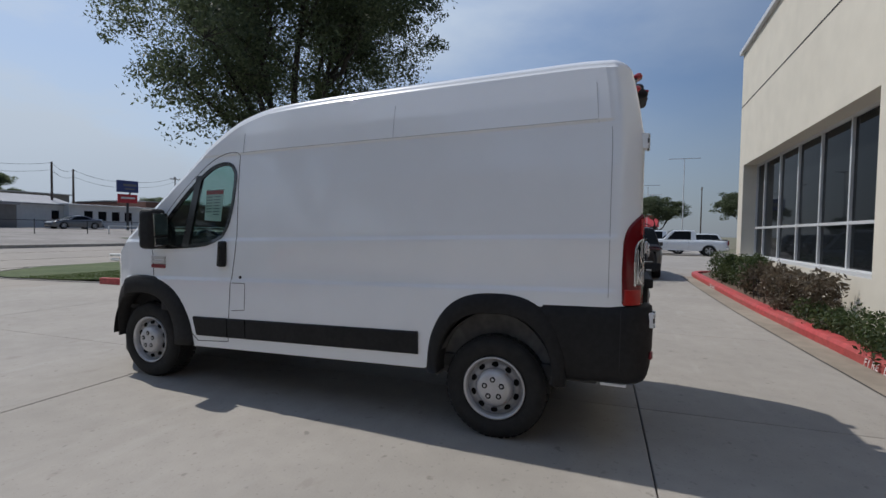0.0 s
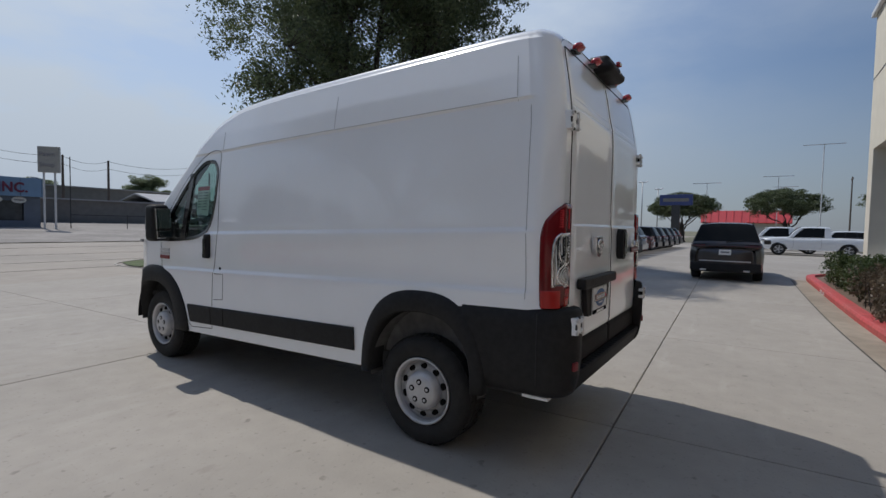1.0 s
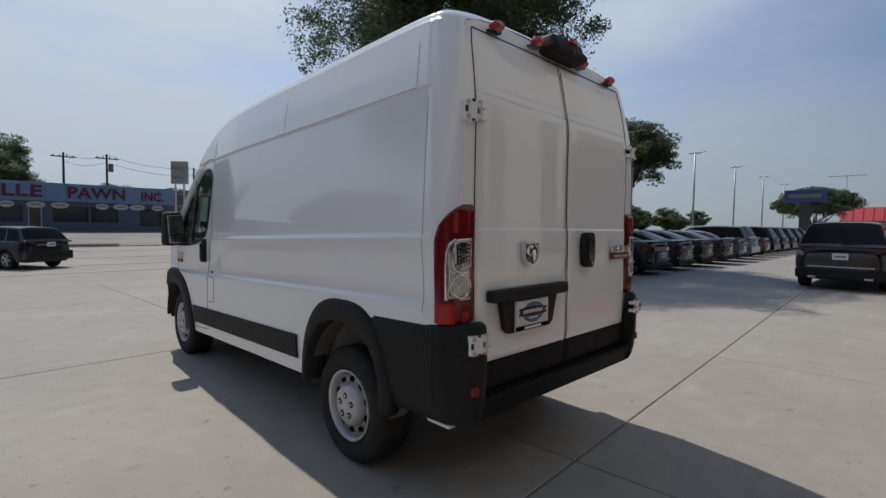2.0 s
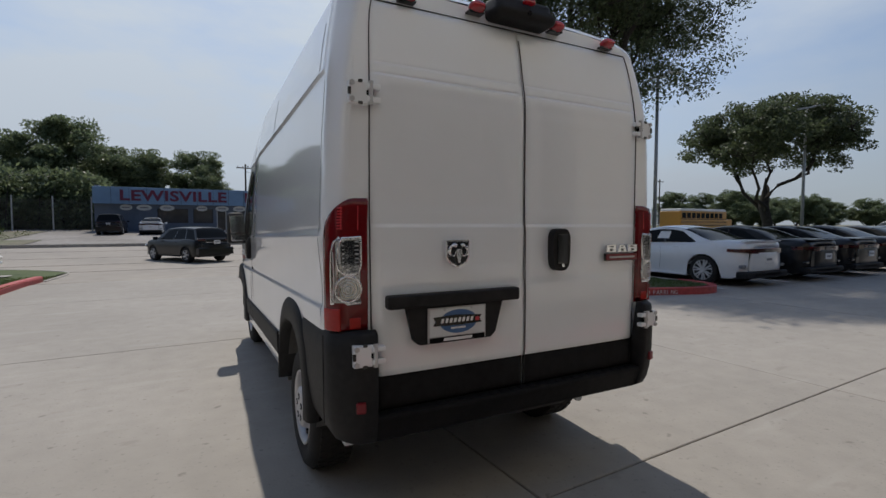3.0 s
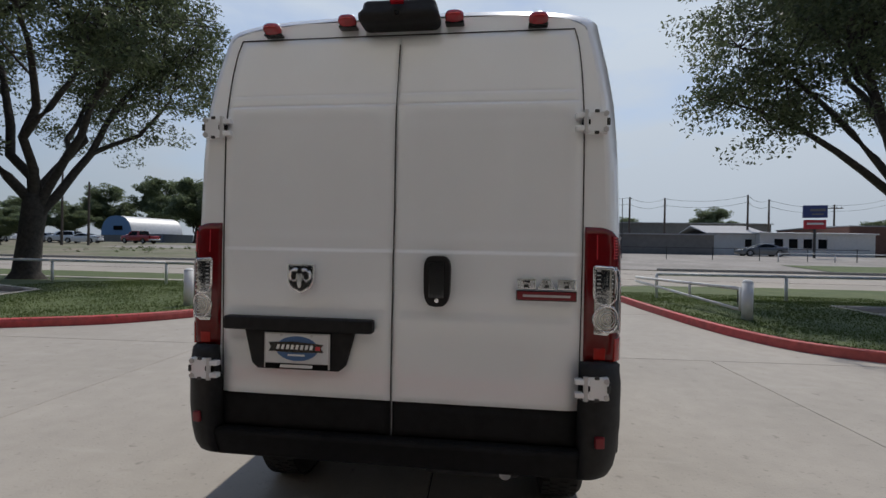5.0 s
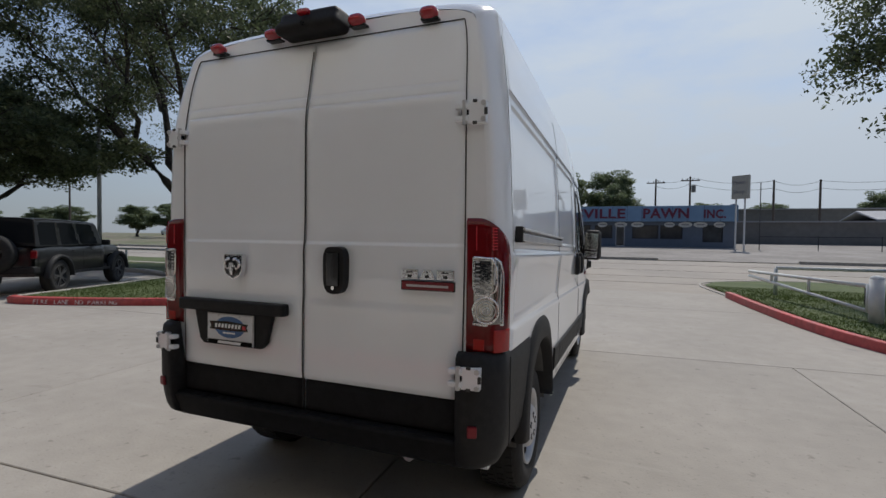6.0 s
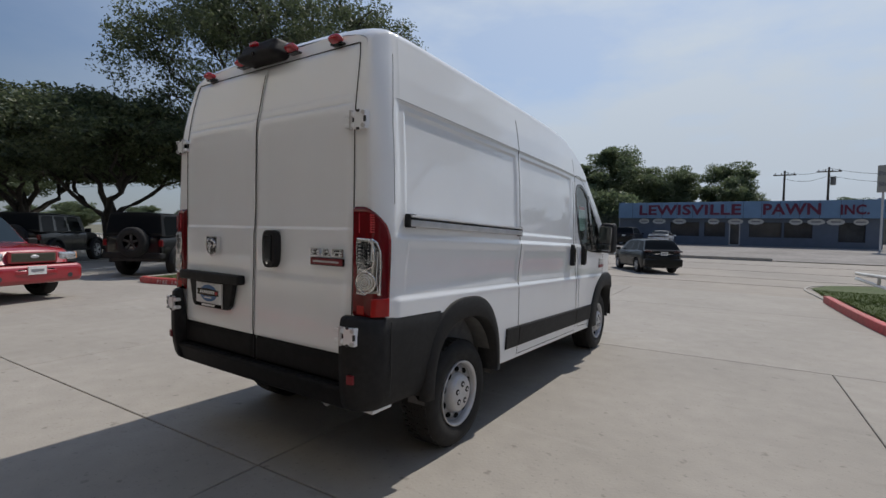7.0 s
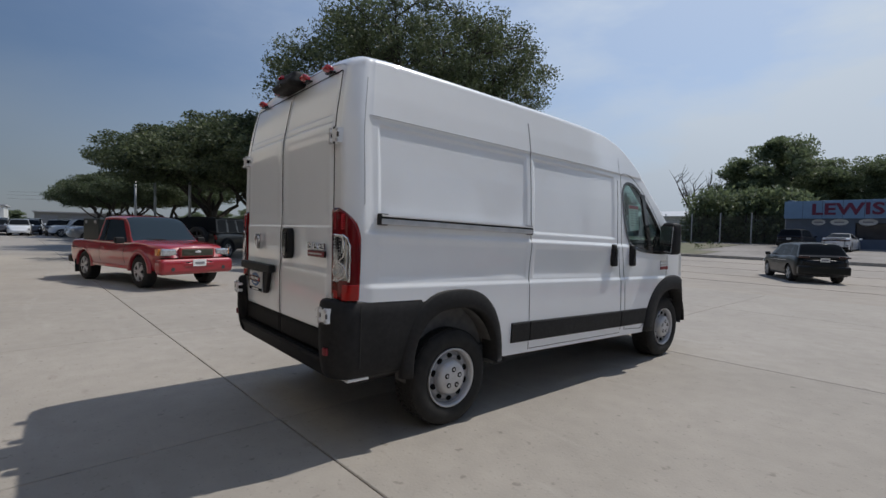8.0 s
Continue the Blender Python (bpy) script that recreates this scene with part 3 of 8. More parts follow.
part("underbody", box((0, 2.3, 0.50), (1.75, 4.1, 0.10), 0.02), M_DARKSTEEL, van)
for xs, y0, y1 in ((1, 1.45, 3.75), (-1, 1.45, 3.75)):
    bm = bmesh.new()
    for v in add_box(bm, (xs * 0.965, (y0 + y1) / 2, 0.512), (0.05, y1 - y0, 0.045), 0.012):
        v.co = raked(*v.co)
    part("sill", bm, M_PAINT, van, smooth=False)
bm = box((0.35, 0.55, 0.40), (0.5, 0.5, 0.16), 0.05)
part("spare_carrier", bm, M_DARKSTEEL, van)
part("exhaust_pipe", cyl((0.52, 0.12, 0.44), (0.52, 0.5, 0.45), 0.028), M_STEEL, van)
part("rear_axle", cyl((-0.8, HUB_R, HUB_Z - 0.02), (0.8, HUB_R, HUB_Z - 0.02), 0.05), M_DARKSTEEL, van)


def side_normal(p):
    e = 0.02
    s = 1 if p.x > 0 else -1
    z = p.z + RAKE * p.y
    dy = (side_x(p.y + e, z, s) - side_x(p.y - e, z, s)) / (2 * e)
    dz = (side_x(p.y, z + e, s) - side_x(p.y, z - e, s)) / (2 * e)
    return Vector((s, -dy, -dz)).normalized()


def on_side(s, y, z, out=0.0):
    return raked(s * (side_x(y, z, s) + out), y + lean(z) * step(0.5, 0.0, y), z)


def seam(points, width=0.006, name="panel_gap"):
    dense = []
    for (s, y0, z0), (_, y1, z1) in zip(points, points[1:]):
        n = max(2, int(math.hypot(y1 - y0, z1 - z0) / 0.03))
        dense += [on_side(s, y0 + (y1 - y0) * i / n, z0 + (z1 - z0) * i / n) for i in range(n + (1 if (y1, z1) == points[-1][1:] else 0))]
    part(name, ribbon(dense, width, side_normal), M_CREASE if name == "roof_joint" else M_SEAM, van)


for s in (-1, 1):
    # cab door outline
    seam([(s, 3.22, 2.10), (s, 3.22, 1.40), (s, 3.27, 1.08), (s, 3.31, 0.56), (s, 3.66, 0.545), (s, 3.74, 0.62)])
    seam([(s, y, z) for y, z in rounded([(3.22, 2.10), (3.215, 2.20), (3.36, 2.205), (3.54, 2.15), (3.84, 1.92), (4.12, 1.64), (4.22, 1.50)], 2, False)], 0.005)
    seam([(s, 4.22, 1.36), (s, 4.20, 1.06)], 0.006)
    # roof panel joints, and a grey line for crease shade along the roof ledge
    seam([(s, 0.27 if s < 0 else 0.16, 2.195), (s, 3.20, 2.195)], 0.003, "roof_joint")
    if s < 0:
        seam([(s, 0.27, 2.175), (s, 0.27, 2.44)], 0.003, "roof_joint")
    seam([(s, 1.74, 2.20), (s, 1.74, 2.44)], 0.003, "roof_joint")
    seam([(s, 3.18, 2.20), (s, 3.18, 2.36)], 0.005, "roof_joint")
seam([(1, 0.125, 2.44), (1, 0.125, 1.62)], 0.003, "roof_joint")
seam([(-1, 0.185, 2.14), (-1, 0.185, 1.06)], 0.004, "roof_joint")
# sliding door outline, passenger side
seam([(1, 1.745, 2.44), (1, 1.745, 1.55), (1, 1.735, 1.10), (1, 1.76, 0.52)], 0.006)
seam([(1, 3.15, 2.12), (1, 3.14, 1.40), (1, 3.19, 1.08), (1, 3.23, 0.56)], 0.007)
seam([(1, 1.77, 0.525), (1, 3.22, 0.53)], 0.005)
# filler flap and lock, driver side
seam([(-1, 3.25, 1.075), (-1, 3.11, 1.075), (-1, 3.12, 0.845), (-1, 3.26, 0.835)], 0.005, "filler_flap_edge")
bm = bmesh.new()
p = on_side(-1, 3.17, 1.125)
add_cyl(bm, p, p + Vector((-0.006, 0, 0)), 0.013, n=14)
part("filler_lock", bm, M_PLASTIC, van)


# cab side windows
def offset_poly(poly, d):
    c = Vector((sum(p[0] for p in poly) / len(poly), sum(p[1] for p in poly) / len(poly)))
    out = []
    n = len(poly)
    for i in range(n):
        a, b, e = Vector(poly[i - 1]), Vector(poly[i]), Vector(poly[(i + 1) % n])
        t = (e - a).normalized()
        nn = Vector((t.y, -t.x))
        if nn.dot(b - c) < 0:
            nn = -nn
        out.append((b.x + nn.x * d, b.y + nn.y * d))
    return out


def dense_poly(poly, sub=4):
    out = []
    for (a, b), (c, d) in zip(poly, poly[1:] + poly[:1]):
        out += [(a + (c - a) * i / sub, b + (d - b) * i / sub) for i in range(sub)]
    return out


PANE = offset_poly(WINDOW, -0.018)
for s in (-1, 1):
    outer, inner = dense_poly(offset_poly(WINDOW, 0.014), 1), dense_poly(PANE, 1)
    n = len(outer)
    vs, fs = [], []
    for ring, out in ((outer, -0.012), (outer, 0.007), (inner, 0.004), (inner, -0.012)):
        vs += [on_side(s, y, z, out) for y, z in ring]
    for k in range(3):
        for i in range(n):
            j = (i + 1) % n
            fs.append((k * n + i, k * n + j, (k + 1) * n + j, (k + 1) * n + i))
    win = raw("side_window", vs, fs, M_GLOSSBLACK, van, "black-framed cab side window")
    c = (sum(y for y, z in PANE) / len(PANE), sum(z for y, z in PANE) / len(PANE))
    pv = [on_side(s, *c, 0.0)] + [on_side(s, y, z, -0.003) for y, z in inner]
    flip = (pv[1] - pv[0]).cross(pv[2] - pv[0]).x * s < 0
    raw("pane", pv, [(0, 1 + (i + 1) % n, 1 + i) if flip else (0, 1 + i, 1 + (i + 1) % n) for i in range(n)], M_PANE, win, "greenish window glass")
    bm = bmesh.new()
    a, b = (3.675, 2.02), (3.80, 1.395)
    quad = [on_side(s, a[0] - 0.035, a[1], 0.006), on_side(s, a[0] + 0.03, a[1], 0.006), on_side(s, b[0] + 0.05, b[1], 0.006), on_side(s, b[0] - 0.03, b[1], 0.006)]
    lo = [bm.verts.new(q) for q in quad]
    hi = [bm.verts.new(q - Vector((s * 0.03, 0, 0))) for q in quad]
    bm.faces.new(lo)
    bm.faces.new(hi[::-1])
    for i in range(4):
        bm.faces.new((lo[i], hi[i], hi[(i + 1) % 4], lo[(i + 1) % 4]))
    part("divider", bm, M_GLOSSBLACK, win)
    # price sheet behind the glass
    bm = bmesh.new()
    q = [on_side(s, y, z, -0.02) for y, z in ((3.40, 1.89), (3.605, 1.895), (3.62, 1.625), (3.43, 1.61))]
    lo = [bm.verts.new(v) for v in q]
    hi = [bm.verts.new(v - Vector((s * 0.002, 0, 0))) for v in q]
    bm.faces.new(lo)
    bm.faces.new(hi[::-1])
    for i in range(4):
        bm.faces.new((lo[i], hi[i], hi[(i + 1) % 4], lo[(i + 1) % 4]))
    sheet = part("price_sheet", bm, M_PAPER, van, "printed white price sheet with red header")
    bars = [(1.886, 1.85, 3.405, 3.60, M_REDINK)] + [(1.832 - 0.026 * i, 1.824 - 0.026 * i, 3.43, 3.50, M_INK) for i in range(7)] + [(1.832 - 0.026 * i, 1.824 - 0.026 * i, 3.52, 3.59, M_INK) for i in range(6)]
    for za, zb, ya, yb, mm in bars:
        bm = bmesh.new()
        sh = (1.89 - za) * 0.09
        bm.faces.new([bm.verts.new(on_side(s, y + sh, z, -0.017)) for y, z in ((ya, za), (yb, za), (yb, zb), (ya, zb))])
        part("print_bar", bm, mm, sheet)

# cab inside
seat_x = (-0.52, 0.52)
for sx in seat_x:
    bm = box((sx, 3.62, 0.98), (0.50, 0.52, 0.16), 0.05)
    seat = part("seat", bm, M_INTERIOR, van, "dark fabric cab seat")
    bm = bmesh.new()
    add_box(bm, (0, 0, 0.30), (0.48, 0.14, 0.62), 0.05)
    bmesh.ops.transform(bm, matrix=Matrix.Translation((sx, 3.38, 1.02)) @ pose(0, 0, 0, 9, 0, 0), verts=bm.verts[:])
    part("seat_back", bm, M_INTERIOR, seat)
    part("headrest", box((sx, 3.28, 1.76), (0.27, 0.10, 0.18), 0.04), M_INTERIOR, seat)
part("dashboard", box((0, 4.28, 1.16), (1.70, 0.42, 0.30), 0.08), M_INTERIOR, van)
part("bulkhead", box((0, 3.14, 1.45), (1.72, 0.03, 1.45)), M_GREYPLASTIC, van)
part("headliner", box((0, 3.42, 2.20), (1.66, 0.56, 0.05), 0.02), M_GREYPLASTIC, van)
for s in (-1, 1):
    part("door_trim", box((s * 0.90, 3.75, 1.02), (0.07, 0.92, 0.72), 0.03), M_INTERIOR, van)
part("cab_floor", box((0, 3.95, 0.66), (1.72, 1.6, 0.04)), M_INTERIOR, van)
bm = bmesh.new()
for i in range(24):
    a, b = 2 * math.pi * i / 24, 2 * math.pi * (i + 1) / 24
    add_cyl(bm, (0.19 * math.cos(a), 0, 0.19 * math.sin(a)), (0.19 * math.cos(b), 0, 0.19 * math.sin(b)), 0.015, n=6)
add_box(bm, (0, 0, -0.02), (0.36, 0.03, 0.06), 0.01)
bmesh.ops.transform(bm, matrix=Matrix.Translation((-0.50, 4.0, 1.27)) @ pose(0, 0, 0, -38, 0, 0), verts=bm.verts[:])
part("steering_wheel", bm, M_GLOSSBLACK, van)

# door handles
for s, y, z in ((-1, 3.365, 1.325), (1, 3.40, 1.345), (1, 3.04, 1.342)):
    bm = bmesh.new()
    add_box(bm, (0, 0, 0), (0.05, 0.085, 0.225), 0.028, seg=3)
    bmesh.ops.transform(bm, matrix=Matrix.Translation(on_side(s, y, z, 0.012)) @ pose(0, 0, 0, 0, s * -4, 0), verts=bm.verts[:])
    h = part("door_handle", bm, M_PLASTIC, van, "black plastic pull handle", smooth=False)
    bm = bmesh.new()
    add_box(bm, (s * 0.012, 0, 0.0), (0.05, 0.03, 0.15), 0.012)
    bmesh.ops.transform(bm, matrix=Matrix.Translation(on_side(s, y, z, 0.014)), verts=bm.verts[:])
    part("grip", bm, M_GLOSSBLACK, h)

# black rub strips
for s in (-1, 1):
    cuts = [(1.50, 3.10), (3.112, 3.30), (3.312, 3.70)] if s < 0 else [(1.53, 1.75), (1.762, 3.21), (3.225, 3.74)]
    for k, (y0, y1) in enumerate(cuts):
        poly = [(y0, 0.595), (y1 - (0.035 if k == 2 else 0), 0.59), (y1, 0.765), (y0, 0.768)]
        n = max(2, int((y1 - y0) / 0.06))
        vs, fs = [], []
        for i in range(n + 1):
            f = i / n
            ya, yb = poly[0][0] + (poly[1][0] - poly[0][0]) * f, poly[3][0] + (poly[2][0] - poly[3][0]) * f
            for yy, zz, o in ((ya, 0.593, -0.01), (ya, 0.596, 0.010), (ya, 0.605, 0.016), (yb, 0.752, 0.016), (yb, 0.762, 0.010), (yb, 0.767, -0.01)):
                vs.append(on_side(s, yy, zz, o))
        for i in range(n):
            for j in range(5):
                a = i * 6 + j
                fs.append((a, a + 1, a + 7, a + 6))
        fs += [tuple(range(6)), tuple(range(n * 6, n * 6 + 6))]
        raw("rub_strip", vs, fs, M_PLASTIC, van)

# wheel arches
for s in (-1, 1):
    for hub, ao, bo, ai, bi, z0, skew in ((HUB_R, 0.492, 0.602, 0.408, 0.455, 0.46, 0.0), (HUB_F, 0.56, 0.62, 0.42, 0.455, 0.46, -0.02)):
        vs, fs = [], []
        n = 44
        for i in range(n + 1):
            a = math.pi * i / n
            c, sn = math.cos(a), math.sin(a)
            p = 2 / 2.5
            ring = []
            # the rear half of the rear arch runs down as a low lip on the bumper
            lip = step(0.15, -0.5, c) if hub < 2 else 0.0
            for aa, bb, out, low in ((ao, bo, -0.02, -0.02), (ao, bo, 0.018, 0.024), (ao - 0.02, bo - 0.02, 0.034, 0.038), (ai + 0.012, bi + 0.012, 0.045, 0.048), (ai, bi, 0.036, 0.040), (ai, bi, -0.12, -0.12)):
                out += (low - out) * lip
                y = hub + math.copysign(abs(c) ** p, c) * aa + skew * sn
                z = z0 + sn**p * bb
                if hub > 4 and c > 0:
                    y -= 0.11 * c * (1 if aa > 0.5 else 0.15)
                if hub > 4 and c < 0:
                    y -= 0.10 * (1 - sn) * (1 if aa > 0.5 else 0.4)
                ring.append(raked(s * (min(0.99, side_x(min(y, 4.86), max(z, 0.5))) + out), y, z + RAKE * y * 0.35))
            vs += ring
        for i in range(n):
            for j in range(5):
                a = i * 6 + j
                fs.append((a, a + 1, a + 7, a + 6))
        fs += [tuple(range(6)), tuple(range(n * 6, n * 6 + 6))]
        raw("wheel_arch", vs, fs, M_PLASTIC, van, smooth=True)
        # liner tunnel
        vs, fs = [], []
        m_ = 26
        for i in range(m_ + 1):
            a = math.pi * i / m_
            y, z = hub + math.cos(a) * 0.43, 0.40 + math.sin(a) * 0.50
            vs += [(s * 0.97, y, z), (s * 0.84, y, z)]
        for i in range(m_):
            fs.append((2 * i, 2 * i + 1, 2 * i + 3, 2 * i + 2))
        fs.append(tuple(range(1, 2 * m_ + 2, 2)))
        raw("arch_liner", vs, fs, M_LINER if hub < 2 else M_PLASTIC, van)


# wheels
def van_wheel(s, y):
    w = new("wheel")
    w.parent = van
    w.location = (s * (0.905 if y < 2 else 0.862), y, HUB_Z)
    R = 0.362
    tyre = lathe([(0.205, 0.02), (0.222, 0.045), (0.25, 0.062), (0.30, 0.066), (0.335, 0.055), (R - 0.008, 0.035), (R, 0.0), (R, -0.10), (R - 0.01, -0.155), (0.33, -0.175), (0.25, -0.185), (0.205, -0.14)], 48)
    bmesh.ops.transform(tyre, matrix=Matrix.Diagonal((s, 1, 1, 1)), verts=tyre.verts[:])
    part("tyre", tyre, M_RUBBER, w, smooth=True)
    # tread blocks
    bm = bmesh.new()
    for i in range(46):
        a = 2 * math.pi * i / 46
        for k, xx in enumerate((0.005, -0.05, -0.105, -0.145)):
            mtx = pose(0, 0, 0, math.degrees(a) + (3.9 if k % 2 else 0), 0, 0) @ Matrix.Translation((s * xx, 0, R - 0.002))
            add_box(bm, (0, 0, 0), (0.038, 0.034, 0.012), 0, mtx)
    part("tread", bm, M_RUBBER, w)
    def turned(name, prof, material, label=""):
        bm = lathe(prof, 48)
        bmesh.ops.transform(bm, matrix=Matrix.Diagonal((s, 1, 1, 1)), verts=bm.verts[:])
        part(name, bm, material, w, label, smooth=True)

    turned("rim", [(0.216, 0.030), (0.218, 0.048), (0.222, 0.058), (0.215, 0.061), (0.204, 0.047), (0.199, 0.020)], M_STEEL, "silver steel wheel rim")
    turned("dish", [(0.199, 0.020), (0.192, 0.004), (0.182, 0.004), (0.172, 0.018), (0.160, 0.023), (0.146, 0.022), (0.132, 0.014)], M_DISH, "pressed wheel dish with recess shade in its grey")
    turned("hub_disc", [(0.132, 0.014), (0.128, 0.040), (0.118, 0.062), (0.108, 0.070), (0.06, 0.074), (0.03, 0.072), (0.0005, 0.072)], M_STEEL)
    # proud dark discs, the shade inside the holes put into their colour
    for i in range(10):
        a = 2 * math.pi * (i + 0.5) / 10
        bm = bmesh.new()
        vs = add_cyl(bm, (s * 0.005, 0, 0), (s * 0.0285, 0, 0), 0.0215, n=12)
        bmesh.ops.transform(bm, matrix=Matrix.Translation((0, 0.161 * math.cos(a), 0.161 * math.sin(a))) @ pose(0, 0, 0, math.degrees(a), 0, 0) @ Matrix.Diagonal((1, 0.8, 1.15, 1)), verts=vs)
        part("vent_hole", bm, M_VOID, w)
    for i in range(5):
        a = 2 * math.pi * (i + 0.2) / 5
        c = Vector((0, 0.064 * math.cos(a), 0.064 * math.sin(a)))
        part("lug_recess", cyl(c + Vector((s * 0.06, 0, 0)), c + Vector((s * 0.0755, 0, 0)), 0.020, n=12), M_VOID, w)
        part("lug_nut", cyl(c + Vector((s * 0.06, 0, 0)), c + Vector((s * 0.079, 0, 0)), 0.0105, n=6), M_STEEL, w)
    bm = lathe([(0.19, -0.16), (0.19, 0.0), (0.0005, 0.0)], 24)
    bmesh.ops.transform(bm, matrix=Matrix.Diagonal((s, 1, 1, 1)), verts=bm.verts[:])
    part("brake_drum", bm, M_DARKSTEEL, w)


for s in (-1, 1):
    van_wheel(s, HUB_R)
    van_wheel(s, HUB_F)


# rear end: the panel round the doors, the two doors, bumper
def tail_y(x, z):
    """The tail's surface."""
    return lean(z) + 0.004 * (abs(x) / 0.85) ** 3


def door_edge(z):
    """Half width of the door pair."""
    return smooth_lerp([(0.6, 0.826), (1.6, 0.836), (2.0, 0.834), (2.25, 0.826), (2.42, 0.812), (2.495, 0.796)], z)


# header and pillars behind the doors
vs, fs = [], []
nz, nx = 60, 24
for i in range(nz + 1):
    z = 0.60 + (2.5799 - 0.60) * i / nz
    ww = half_w(0.0, z)
    for j in range(nx + 1):
        f = -1 + 2 * j / nx
        x = f * ww
        vs.append(raked(x, lean(z) + 0.004 * (1 - abs(f) ** 6), z))
for i in range(nz):
    for j in range(nx):
        a = i * (nx + 1) + j
        fs.append((a, a + 1, a + nx + 2, a + nx + 1))
raw("tail_panel", vs, fs, M_PAINT, van, smooth=True)


def door_relief(x, z):
    r = 0.0
    r += 0.005 * step(2.152, 2.138, z)
    r += 0.003 * step(2.205, 2.190, z)
    r += 0.008 * step(1.485, 1.465, z)
    r += 0.005 * step(1.20, 1.17, z)
    r -= 0.003 * math.exp(-((z - 2.146) / 0.006) ** 2) + 0.002 * math.exp(-((z - 2.198) / 0.006) ** 2)
    w = door_edge(z)
    inner = step(w - 0.02, w - 0.10, abs(x)) * step(0.04, 0.12, abs(x))
    r -= 0.0035 * inner * step(1.52, 1.58, z) * step(2.12, 2.06, z)
    return r


for s in (-1, 1):
    vs, fs = [], []
    nx = 40
    zs = sorted([0.795 + (2.491 - 0.795) * i / 110 for i in range(111)] + [c + 0.003 * k for c in (2.146, 2.198, 1.475) for k in range(-4, 5)])
    nz = len(zs) - 1
    for i, z in enumerate(zs):
        w = door_edge(z)
        for j in range(nx + 1):
            x = 0.0035 + (w - 0.007) * j / nx
            edge = min(j, nx - j, i, nz - i)
            out = 0.008 - (0.008 if edge == 0 else 0.0)
            vs.append(raked(s * x, tail_y(x, z) - out - door_relief(x, z) * (0.3 + 0.7 * step(0.0, 0.05, w - x)), z))
    for i in range(nz):
        for j in range(nx):
            a = i * (nx + 1) + j
            fs.append((a, a + 1, a + nx + 2, a + nx + 1))
    door = raw("rear_door", vs, fs, M_PAINT, van, "white rear cargo door" if s < 0 else "white rear cargo door with handle", smooth=True)
    vs, fs = [], []
    nz = 8
    for i in range(nz + 1):
        z = 0.632 + (0.793 - 0.632) * i / nz
        for j in range(nx + 1):
            x = 0.0035 + (door_edge(z) - 0.007) * j / nx
            edge = min(j, nx - j, i, nz - i)
            vs.append(raked(s * x, tail_y(x, z) - 0.026 + (0.02 if edge == 0 else 0.0), z))
    for i in range(nz):
        for j in range(nx):
            a = i * (nx + 1) + j
            fs.append((a, a + 1, a + nx + 2, a + nx + 1))
    raw("lower_cladding", vs, fs, M_CLAD, door, smooth=True)


def tail_normal(p):
    return Vector((0, -1, 0))


def tail_seam(points, width, name="door_gap"):
    dense = []
    for (x0, z0), (x1, z1) in zip(points, points[1:]):
        n = max(2, int(math.hypot(x1 - x0, z1 - z0) / 0.04))
        dense += [raked(x0 + (x1 - x0) * i / n, tail_y(x0 + (x1 - x0) * i / n, z0 + (z1 - z0) * i / n) - 0.0045, z0 + (z1 - z0) * i / n) for i in range(n + 1)]
    part(name, ribbon(dense, width, tail_normal, 0.0015), M_SEAM, van)


for s in (-1, 1):
    tail_seam([(s * door_edge(0.64 + 0.0597 * i), 0.64 + 0.0597 * i) for i in range(32)], 0.0045)
tail_seam([(-0.796, 2.494), (0.796, 2.494)], 0.0045)
bm = ribbon([raked(0, tail_y(0, 0.64 + 0.05 * i) - 0.012 - (door_relief(0.3, 0.64 + 0.05 * i) if 0.64 + 0.05 * i > 0.8 else 0.014), 0.64 + 0.05 * i) for i in range(37)], 0.0042, tail_normal, 0.001)
part("door_gap", bm, M_SEAM, van)

# marker lamps and the stop-lamp pod
for x in (-0.63, -0.257, 0.252, 0.632):
    z = 2.562 - 0.03 * (abs(x) / 0.63) ** 2
    yb = 0.058
    bm = bmesh.new()
    bmesh.ops.create_uvsphere(bm, u_segments=20, v_segments=12, radius=1.0)
    for v in bm.verts:
        q = v.co
        v.co = Vector([math.copysign(abs(c) ** 0.72, c) for c in q])
    bmesh.ops.transform(bm, matrix=Matrix.Translation(raked(x, yb, z)) @ pose(0, 0, 0, -18, 0, 0) @ Matrix.Diagonal((0.044, 0.034, 0.023, 1)), verts=bm.verts[:])
    lamp = part("marker_lamp", bm, M_MARKER, van, "small red roof marker lamp", smooth=True)
    part("lamp_base", box(raked(x, yb + 0.028, z - 0.020), (0.088, 0.06, 0.012), 0.005), M_GLOSSBLACK, lamp)
    part("lamp_band", box(raked(x, yb - 0.030, z + 0.002), (0.052, 0.008, 0.006), 0.002), M_LED, lamp)
bm = bmesh.new()
add_box(bm, (0, 0, 0), (0.375, 0.15, 0.118), 0.042, seg=4)
for v in bm.verts:
    if v.co.z > 0:
        v.co.y += 0.03
        v.co.x *= 0.93
bmesh.ops.transform(bm, matrix=Matrix.Translation(raked(0.0, 0.045, 2.573)), verts=bm.verts[:])
pod = part("camera_pod", bm, M_PLASTIC, van, "black stop lamp and camera pod", smooth=True)
part("stop_lamp", box(raked(0.0, -0.024, 2.600), (0.065, 0.03, 0.026), 0.009), M_MARKER, pod)
part("camera_eye", cyl(raked(0.0, -0.020, 2.545), raked(0.0, -0.034, 2.542), 0.012, n=12), M_GLOSSBLACK, pod)

